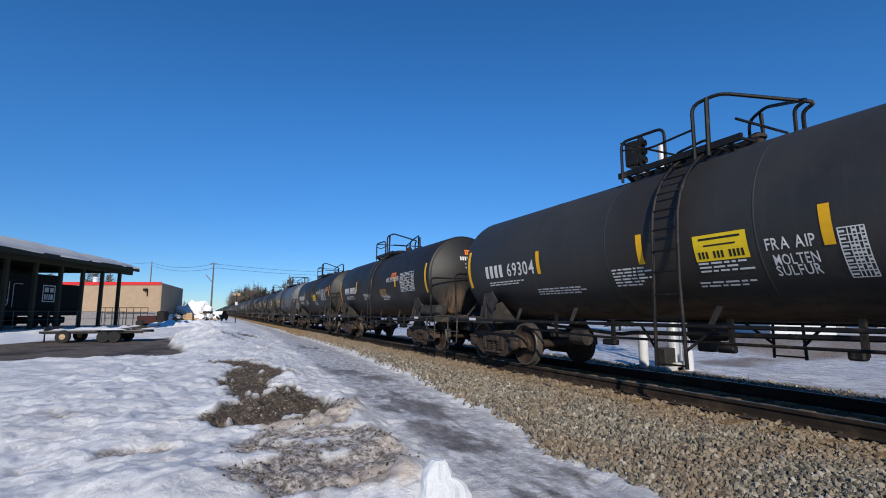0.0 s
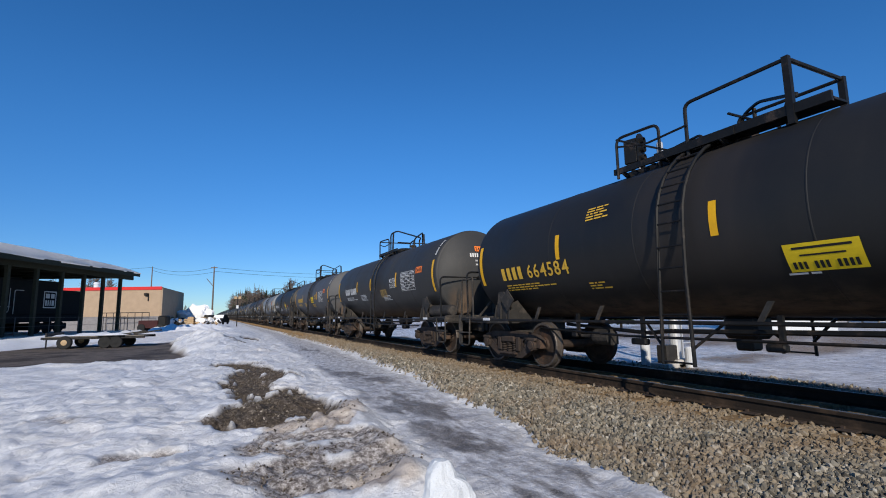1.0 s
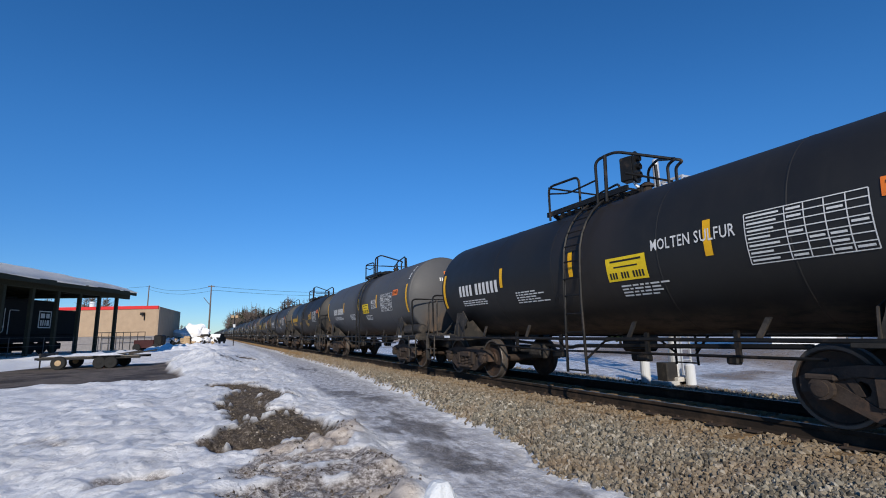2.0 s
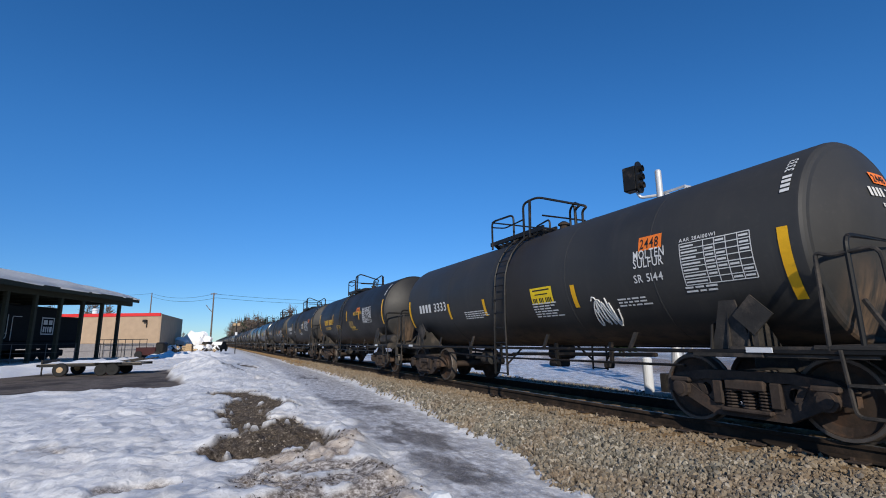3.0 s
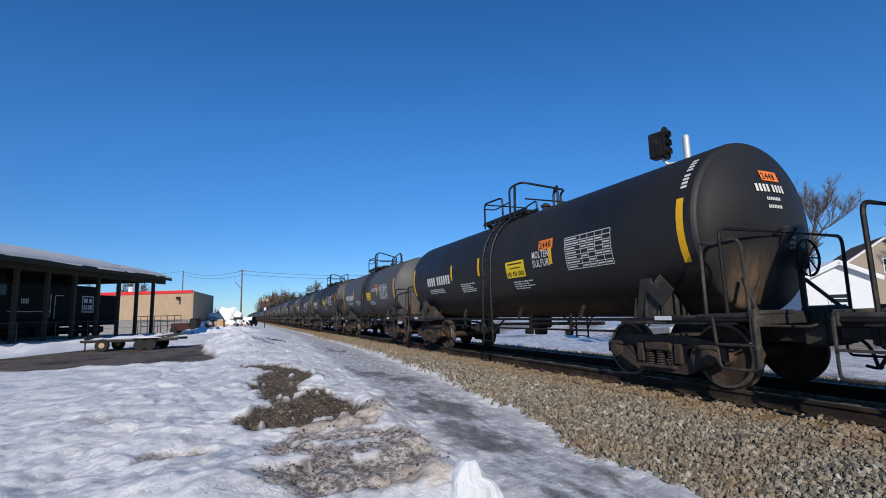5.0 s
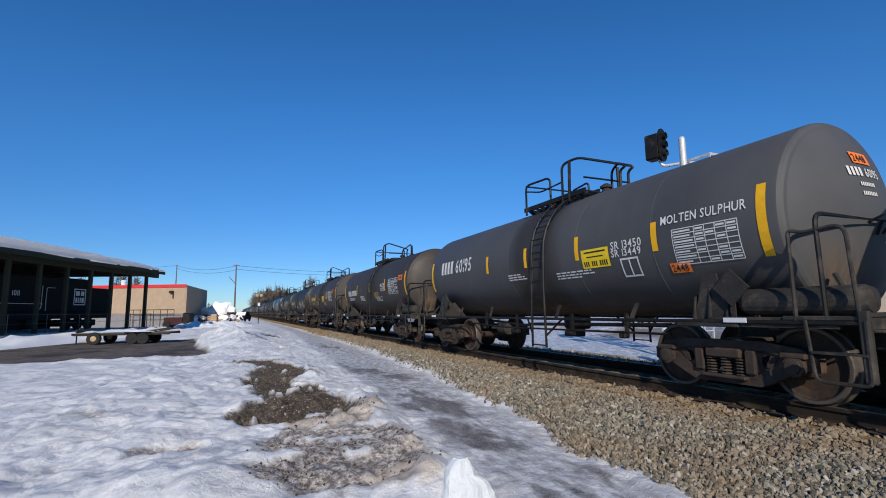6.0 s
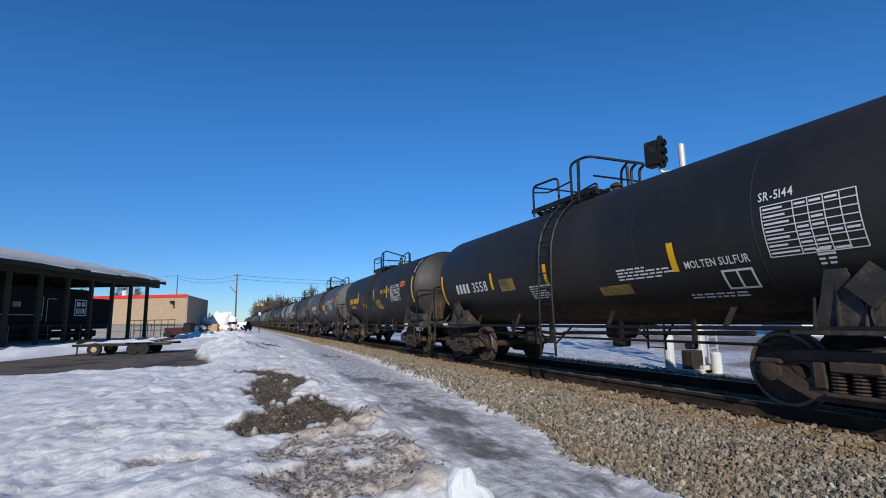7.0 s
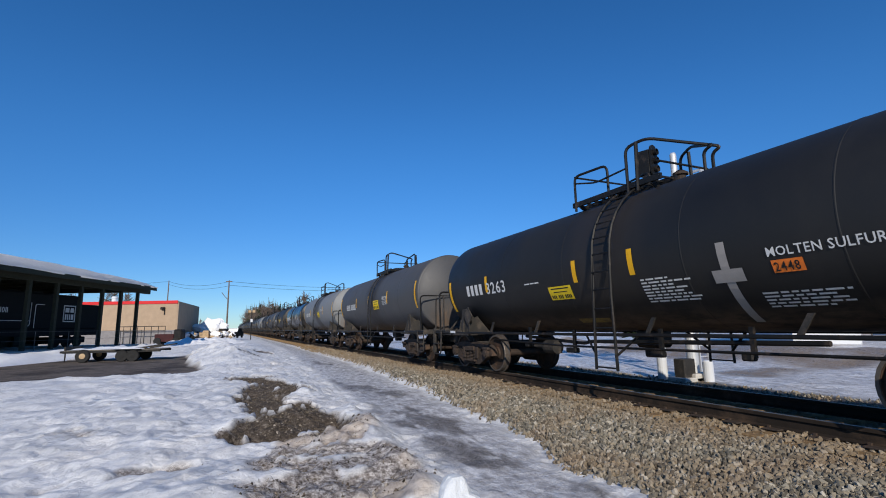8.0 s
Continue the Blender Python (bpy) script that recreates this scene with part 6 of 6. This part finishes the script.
def trailer():
    t = thing("flatbed_trailer", "flatbed trailer with a snowy plank deck parked on the road", "trailer", at=pose(-6.0, 34.5, -0.58, 0, 0, -10))
    for i in range(12):
        part("plank", bbox(bm_new(), (0.2, -0.95 + i * 0.172, 0.66), (4.9, 0.16, 0.05), 0.008), WOODG, t)
    for y in (-1.0, 1.0):
        part("side_rail", bbox(bm_new(), (0.2, y, 0.60), (5.0, 0.08, 0.14), 0.01), BLACK, t)
    part("tongue", prism(bm_new(), [(-2.1, -0.7), (-2.85, -0.08), (-2.85, 0.08), (-2.1, 0.7)], 0.12, (0, 0, 0.58), (1, 0, 0), (0, 1, 0)), BLACK, t)
    part("jack", tube(bm_new(), [(-2.6, 0, 0.0), (-2.6, 0, 0.9)], 0.04, 8), BLACK, t)
    for x, r in ((-1.25, 0.37), (0.72, 0.33), (1.28, 0.33)):
        for y in (-1.08, 1.08):
            w = new("wheel")
            w.parent = t
            part("tyre", lathe(bm_new(), [(-0.1, r * 0.55), (-0.11, r * 0.9), (-0.07, r), (0.07, r), (0.11, r * 0.9), (0.1, r * 0.55)], "y", 22, (x, y, r)), TYRE, w)
            part("rim", lathe(bm_new(), [(-0.12, r * 0.15), (-0.105, r * 0.42), (0.105, r * 0.42), (0.12, r * 0.15)], "y", 16, (x, y, r)), CRATE if x < -1 else TYRE, w)
    part("mudguard", bbox(bm_new(), (1.0, -1.08, 0.70), (1.35, 0.26, 0.04), 0.01), BLACK, t)
    part("headboard", bbox(bm_new(), (-2.2, 0, 0.80), (0.08, 2.0, 0.22), 0.01), FRAME, t)
    for i, x in enumerate((1.9, 2.4)):
        part("loading_ramp", bbox(bm_new(), (x, -0.45 + 0.9 * i, 0.82), (1.5, 0.4, 0.08), 0.01, Euler((0, radians(-8), 0)).to_matrix()), FRAME, t)
    snow = bm_new()
    rows = []
    for j in range(13):
        rows.append([snow.verts.new((-2.15 + 3.9 * i / 30, -0.98 + 1.96 * j / 12, 0.715 + 0.07 * max(0, float(fbm(i * 0.17, j * 0.16, 0.8, 3, 91)) + 0.7) * (0 < i < 30) * (0 < j < 12))) for i in range(31)])
    for A, B in zip(rows, rows[1:]):
        for i in range(30):
            snow.faces.new((A[i], A[i + 1], B[i + 1], B[i]))
    part("deck_snow", snow, SNOWR, t, "thin snow left on the planks", smooth=True)


trailer()


PLINTH = simple("grey_plinth", (0.2, 0.19, 0.19), 0.85, 0, 0.2, 3)


def warehouse():
    b = thing("warehouse", "tan block warehouse with a red fascia along its flat roof", "building", at=pose(-6.3, 74.1, -0.55, 0, 0, -25.8))
    part("wall", bbox(bm_new(), (-13, 0.15, 2.85), (26, 0.3, 5.7), 0.02), TAN, b, "tan front wall")
    part("wall", bbox(bm_new(), (-2.95, 8.0, 2.82), (0.3, 17.0, 5.64), 0.02, Euler((0, 0, radians(20.2))).to_matrix()), TAN, b, "tan side wall")
    part("wall", bbox(bm_new(), (-16, 16.0, 2.8), (20, 0.3, 5.6), 0.02), TAN, b)
    part("roof", prism(bm_new(), [(-25.8, 0.3), (-0.4, 0.3), (-6.1, 15.8), (-25.8, 15.8)], 0.2, (0, 0, 5.45), (1, 0, 0), (0, 1, 0)), SNOWR, b)
    part("fascia", bbox(bm_new(), (-13, -0.06, 5.55), (26.1, 0.10, 0.42), 0.01), REDTRIM, b, "red metal fascia")
    part("plinth", bbox(bm_new(), (-13, -0.03, 0.9), (26.0, 0.05, 1.8), 0.01), PLINTH, b, "grey lower wall")
    lamp = bbox(bbox(bm_new(), (-1.9, -0.22, 4.7), (0.5, 0.4, 0.35), 0.05), (-1.7, -0.1, 4.2), (0.12, 0.12, 0.7), 0.02)
    part("wall_lamp", lamp, BLACK, b)
    part("roof_vent", lathe(bm_new(), [(5.6, 0.35), (6.4, 0.35), (6.45, 0.45), (6.7, 0.3)], "z", 14, (-11.4, 3.5, 0)), SIDING, b)
    for z in (1.7, 2.3):
        part("ramp_rail", tube(bm_new(), [(-7, -1.6, z), (-0.5, -1.6, z)], 0.05, 5), FRAME, b)
    for i in range(8):
        part("rail_post", tube(bm_new(), [(-7 + i * 0.93, -1.6, 0.0), (-7 + i * 0.93, -1.6, 2.3)], 0.04, 5), FRAME, b)


warehouse()


def utility_cart(at):
    c = thing("utility_cart", "dark red utility cart with tall sides by the warehouse", "cart", at=at)
    part("bed", bbox(bm_new(), (0, 0, 0.8), (2.2, 1.2, 0.9), 0.05), MAROON, c)
    part("engine_cover", bbox(bm_new(), (1.5, 0, 1.1), (1.0, 1.1, 1.4), 0.15), BLACK, c)
    for x in (-0.7, 1.4):
        for y in (-0.65, 0.65):
            part("wheel", lathe(bm_new(), [(-0.1, 0.1), (-0.1, 0.42), (0.1, 0.42), (0.1, 0.1)], "y", 16, (x, y, 0.42)), TYRE, c)


MAROON = simple("maroon_paint", (0.045, 0.012, 0.012), 0.5, 0, 0.3, 4)
utility_cart(pose(-6.6, 66.5, -0.5, 0, 0, -20))


def junk():
    rnd = random.Random(5)
    t = thing("covered_boat", "boat shape under a white shrink-wrap cover on the snow", "boat", at=pose(-2.6, 85.5, 0.05, 0, 0, -30))
    hull = bm_new()
    prism(hull, [(-2.6, 0.2), (2.4, 0.2), (3.2, 1.0), (2.9, 1.3), (-2.8, 1.3)], 1.9, (0, 0, 0), (1, 0, 0), (0, 0, 1))
    part("hull", hull, FRAME, t)
    bm = bmesh.new()
    bmesh.ops.create_icosphere(bm, subdivisions=4, radius=1)
    for v in bm.verts:
        w = noise.fractal(v.co * 1.9, 1.0, 2.0, 4)
        v.co = Vector((v.co.x * 3.0, v.co.y * 1.5, 1.3 + max(-0.35, v.co.z) * (1.1 + 0.5 * (v.co.x > -0.1)))) * (1 + 0.16 * w)
    part("cover", bm, SNOWR, t, "white wrap")
    part("cradle", bbox(bm_new(), (0, 0, -0.1), (3.6, 1.6, 0.6), 0.05), FRAME, t)
    for i in range(7):
        x, y = -5.6 + i * 0.75 + rnd.uniform(-0.2, 0.2), 80.5 + rnd.uniform(-1.2, 1.2)
        c = thing("wooden_crate", "stacked pale wooden crate on the snow", "crate", "crates by the boat", at=pose(x, y, -0.15, 0, 0, rnd.uniform(-30, 30)))
        h = rnd.uniform(0.6, 1.3)
        for q in range(4):
            part("slat", bbox(bm_new(), (0, -0.4, 0.1 + q * h / 4), (0.8, 0.04, h / 5), 0.01), CRATE, c)
            part("slat", bbox(bm_new(), (0.4, 0, 0.1 + q * h / 4), (0.04, 0.8, h / 5), 0.01), CRATE, c)
        part("core", bbox(bm_new(), (0, 0, h / 2), (0.72, 0.72, h), 0.02), FRAME if i % 3 == 0 else CRATE, c)
    for i in range(14):
        x, y, r = rnd.uniform(-6.5, 2.0), rnd.uniform(78, 82), rnd.uniform(0.3, 0.8)
        h = thing("junk_heap", "snow-covered heap of discarded scrap and boards", "scrap heap", "heaps by the boat", at=pose(x, y, -0.2, 0, 0, rnd.uniform(0, 180)))
        for q in range(6):
            bm = box(bm_new(), (rnd.uniform(-r, r), rnd.uniform(-r, r), 0.2 + rnd.uniform(0, r)), (rnd.uniform(0.3, 1.3), rnd.uniform(0.05, 0.3), rnd.uniform(0.08, 0.4)), Euler((rnd.uniform(-0.5, 0.5), rnd.uniform(-0.5, 0.5), rnd.uniform(0, 3))).to_matrix())
            part("board", bm, (FRAME, RUST, WOODG, CRATE)[(i + q) % 4], h)
        bm = bmesh.new()
        bmesh.ops.create_icosphere(bm, subdivisions=3, radius=1)
        for v in bm.verts:
            v.co = Vector((v.co.x * r, v.co.y * r, 0.3 + r * 0.5 + v.co.z * 0.4)) * (1 + 0.25 * noise.fractal(v.co * 2 + Vector((i, 0, 0)), 1.0, 2.0, 3))
        part("snow_cap", bm, SNOWR, h)
    car = thing("parked_car", "dark parked car with a snowy windscreen beside the boat", "car", at=pose(1.1, 83.5, -0.15, 0, 0, 165))
    part("body", prism(bm_new(), [(-2.2, 0.3), (2.2, 0.3), (2.3, 0.7), (1.2, 0.95), (-2.1, 1.0)], 1.75), LOCO, car)
    part("cabin", prism(bm_new(), [(-1.7, 0.98), (1.1, 0.94), (0.45, 1.5), (-1.2, 1.52)], 1.5), LOCO, car)
    part("windscreen", prism(bm_new(), [(0.5, 1.46), (1.1, 0.96), (1.13, 0.98), (0.53, 1.48)], 1.4), SNOWR, car)
    for x in (-0.8, 0.8):
        for y in (-1.35, 1.35):
            part("wheel", lathe(bm_new(), [(-0.1, 0.1), (-0.1, 0.33), (0.1, 0.33), (0.1, 0.1)], "x", 16, (x, y, 0.33)), TYRE, car)


junk()
snow_heap(pose(-2.2, 62, -0.55, 0, 0, 10), 4.2, 9, 0.75, 83)
snow_heap(pose(0.2, 38, -0.55, 0, 0, 5), 2.6, 7, 0.5, 84, label="long ploughed ridge of old snow")


def utility_pole(at, h, arm):
    p = thing("utility_pole", "grey wooden utility pole with a crossarm", "utility pole", "utility poles", at=at)
    part("shaft", tube(bm_new(), [(0, 0, 0), (0, 0, h)], 0.17, 9, taper=0.6), BARK, p)
    if arm:
        part("crossarm", box(bm_new(), (0, 0, h - 0.2), (1.1, 0.14, 0.16)), BARK, p)
        part("lamp_arm", tube(bm_new(), bend([(0, 0, h - 3.6), (-0.9, 0, h - 2.6), (-1.2, 0, h - 2.2)], 0.3), 0.06, 6), BARK, p)


utility_pole(pose(-0.1, 95.6, -0.5, 0, 0, -20), 10.6, True)
utility_pole(pose(-13.1, 128.5, -0.5, 0, 0, -20), 13.3, False)
utility_pole(pose(-13.2, 190, -0.5), 11, True)
utility_pole(pose(-16, 215, -0.5), 10, False)
for (a, b) in (((-13.1, 128.5, 12.6), (-0.1, 95.6, 9.9)), ((-13.1, 128.5, 11.9), (0.3, 95.6, 9.2)), ((-0.1, 95.6, 9.9), (44.9, 122.7, 12.4)), ((0.3, 95.6, 9.2), (44.9, 122.7, 11.6)), ((-13.1, 128.5, 12.6), (-60, 150, 12.5))):
    a, b = Vector(a), Vector(b)
    pts = [a.lerp(b, q / 10) - Vector((0, 0, 0.9 * (1 - (q / 5 - 1) ** 2))) for q in range(11)]
    o = part("power_line", tube(bm_new(), pts, 0.025, 4), BLACK)
    tagged(o, "thin black overhead wire between utility poles", "power line")
utility_pole(pose(45, 122.9, -0.5), 13.0, True)


def crossing_post():
    s = thing("crossing_sign", "slim black post with two small lamp boxes beside the track", "signal post", at=pose(3.5, 82.8, -0.55))
    part("post", tube(bm_new(), [(0, 0, 0), (0, 0, 4.5)], 0.07, 8), BLACK, s)
    for x in (-0.3, 0.3):
        part("lamp_box", bbox(bm_new(), (x, 0, 4.55), (0.42, 0.3, 0.42), 0.03), CRATE, s)
    part("sign_plate", bbox(bm_new(), (0, -0.08, 3.1), (0.34, 0.03, 0.5), 0.01), SIDING, s)


crossing_post()


def far_woods():
    """A wood on the horizon: many thin stems and twig clumps, one object."""
    rnd = random.Random(77)
    stems, green = bm_new(), bm_new()
    for i in range(420):
        y = rnd.uniform(210, 420)
        x = rnd.choice((rnd.uniform(-75, -8), rnd.uniform(12, 40), rnd.uniform(13, 26), rnd.uniform(13, 30), rnd.uniform(14, 120)))
        if i < 30:
            x, y = rnd.uniform(-70, -25), rnd.uniform(140, 190)
        h = rnd.uniform(9, 15) * (1 + 0.25 * (y > 330)) * (0.55 if x < 0 and i >= 30 else 1)
        conif = rnd.random() < 0.25
        tube(stems, [(x, y, -0.6), (x + rnd.uniform(-0.5, 0.5), y, h)], 0.2, 4, taper=0.2)
        for q in range(70 if conif else 90):
            z = h * rnd.uniform(0.3, 1.0)
            R = (h * 0.2 * (1.1 - z / h) + 0.2) if conif else h * 0.27 * math.sin(math.pi * min(1, 0.12 + 0.9 * z / h)) + 0.2
            a = rnd.uniform(0, 6.283)
            c = Vector((x, y, z * 0.9))
            d = Vector((math.cos(a), math.sin(a), 0.6 if not conif else -0.2)) * R
            side = Vector((rnd.uniform(-1, 1), rnd.uniform(-1, 1), rnd.uniform(-1, 1))).normalized() * (0.5 if conif else 0.16)
            bm = green if conif else stems
            vs = [bm.verts.new(p) for p in (c - side, c + side, c + d)]
            bm.faces.new(vs)
    o = part("far_trees", stems, BARK)
    tagged(o, "distant bare winter woods along the line", "trees", kind="stuff")
    o = part("far_pines", green, NEEDLE)
    tagged(o, "distant dark pines among the bare woods", "trees", kind="stuff")


far_woods()


# ---- loose things in the foreground ----
def snow_chunk(at, shape, seed, label):
    """A broken block of snow: stacked uneven rings (height, half width, half depth, shift) under a faceted skin."""
    bm = bmesh.new()
    rings = []
    n = 28
    for z, a, b, sh in shape:
        row = []
        for i in range(n):
            t = 6.28318 * i / n
            k = 1 / max(abs(math.cos(t)), abs(math.sin(t))) ** 0.55
            p = Vector((sh + a * k * math.cos(t) * 0.9, b * k * math.sin(t) * 0.9, z))
            w = noise.fractal(p * 7 + Vector((seed, 0, 0)), 1.0, 2.0, 4)
            row.append(bm.verts.new(p + Vector((math.cos(t), math.sin(t), 0.4)) * w * 0.028))
        rings.append(row)
    for A, B in zip(rings, rings[1:]):
        for i in range(n):
            bm.faces.new((A[i], A[(i + 1) % n], B[(i + 1) % n], B[i]))
    bm.faces.new(rings[-1])
    bmesh.ops.subdivide_edges(bm, edges=bm.edges[:], cuts=1, use_grid_fill=True)
    for v in bm.verts:
        w = noise.fractal(v.co * 16 + Vector((seed, 3, 0)), 1.0, 2.0, 3)
        v.co += Vector((w, w * 0.6, w * 0.5)) * 0.008
    o = part("snow_chunk", bm, CHUNK, None, "", False)
    o.matrix_world = at
    tagged(o, label, "snow chunk")


CHUNK = simple("clean_snow", (0.58, 0.61, 0.64), 0.6, 0, 0.08, 6, 0.5)
snow_chunk(pose(1.9, 3.9, -0.56, 0, 0, -6), ((0, 0.27, 0.17, 0.01), (0.08, 0.265, 0.165, 0.01), (0.16, 0.245, 0.15, 0.0), (0.23, 0.23, 0.14, -0.005), (0.28, 0.20, 0.125, -0.02), (0.32, 0.15, 0.11, -0.06), (0.37, 0.125, 0.095, -0.065), (0.42, 0.095, 0.08, -0.06), (0.45, 0.06, 0.055, -0.055), (0.46, 0.02, 0.02, -0.05)), 1.0, "upright chunk of clean white snow on the icy ground")


def litter():
    """Clods and matted dead grass on the thawed patches: two objects of many small pieces."""
    rnd = np.random.RandomState(23)
    n = 60000
    x, y = rnd.uniform(-0.2, 2.6, n), 4.6 + 16 * rnd.rand(n) ** 1.3
    g, ice, mud, grit, asp, bare, melt, sand = masks(x, y)
    want = rnd.rand(n) < np.clip(0.9 * mud + 0.16 * grit + 0.06 * sand, 0, 1) * (0.35 + 0.65 * (vnoise(x, y, 0.3, 37) > -0.2))
    x, y = x[want][:9000], y[want][:9000]
    z = height(x, y)
    tet = np.array([(1, 0, -0.3), (-0.6, 0.8, -0.3), (-0.6, -0.8, -0.3), (0.1, 0, 0.8), (0.5, 0.6, 0.3)])
    fac = np.array([(0, 1, 3), (1, 2, 3), (2, 0, 3), (0, 4, 1), (0, 3, 4), (1, 4, 3)])
    V, Fc, off = [], [], 0
    for i in range(len(x)):
        q, k = rnd.rand() * 6.283, 0.005 + 0.020 * rnd.rand() ** 3
        c, sn = math.cos(q), math.sin(q)
        v = tet * (k * rnd.uniform(0.7, 1.5, 3))
        V.append(np.stack([v[:, 0] * c - v[:, 1] * sn + x[i], v[:, 0] * sn + v[:, 1] * c + y[i], v[:, 2] + z[i]], 1))
        Fc.append(fac + off)
        off += 5
    me = bpy.data.meshes.new("clods")
    me.from_pydata(np.concatenate(V).tolist(), [], np.concatenate(Fc).tolist())
    mt, nt, b = node_mat("earth_clods", 0.95)
    geo = nt.nodes.new("ShaderNodeNewGeometry")
    nt.links.new(ramp(nt, geo.outputs["Random Per Island"], ((0.0, (0.03, 0.024, 0.019)), (0.5, (0.06, 0.047, 0.037)), (0.85, (0.14, 0.115, 0.092)), (1.0, (0.36, 0.32, 0.27)))), b.inputs["Base Color"])
    me.materials.append(mt)
    tagged(new("earth_clods", me), "crumbs of dark thawed earth on the snow", "soil", kind="stuff")
    V, Fc, off = [], [], 0
    for i in range(0, len(x), 3):
        q, L = rnd.normal(0.35, 0.9), rnd.uniform(0.05, 0.16)
        d = np.array((math.cos(q), math.sin(q), rnd.uniform(0.0, 0.22))) * L
        w = np.array((-math.sin(q), math.cos(q), 0.3)) * 0.0022
        p = np.array((x[i], y[i], z[i] + 0.008))
        m = p + d * 0.5 + np.array((0, 0, 0.012))
        V += [p - w, p + w, m - w, m + w, p + d]
        Fc += [(off, off + 1, off + 3, off + 2), (off + 2, off + 3, off + 4)]
        off += 5
    me = bpy.data.meshes.new("dead_grass")
    me.from_pydata([tuple(v) for v in V], [], Fc)
    mt, nt, b = node_mat("dead_grass", 0.9)
    geo = nt.nodes.new("ShaderNodeNewGeometry")
    nt.links.new(ramp(nt, geo.outputs["Random Per Island"], ((0.0, (0.05, 0.04, 0.025)), (0.6, (0.16, 0.125, 0.08)), (1.0, (0.34, 0.28, 0.19)))), b.inputs["Base Color"])
    me.materials.append(mt)
    tagged(new("dead_grass", me), "matted dead grass on the thawed earth", "grass", kind="stuff")


litter()
motions()
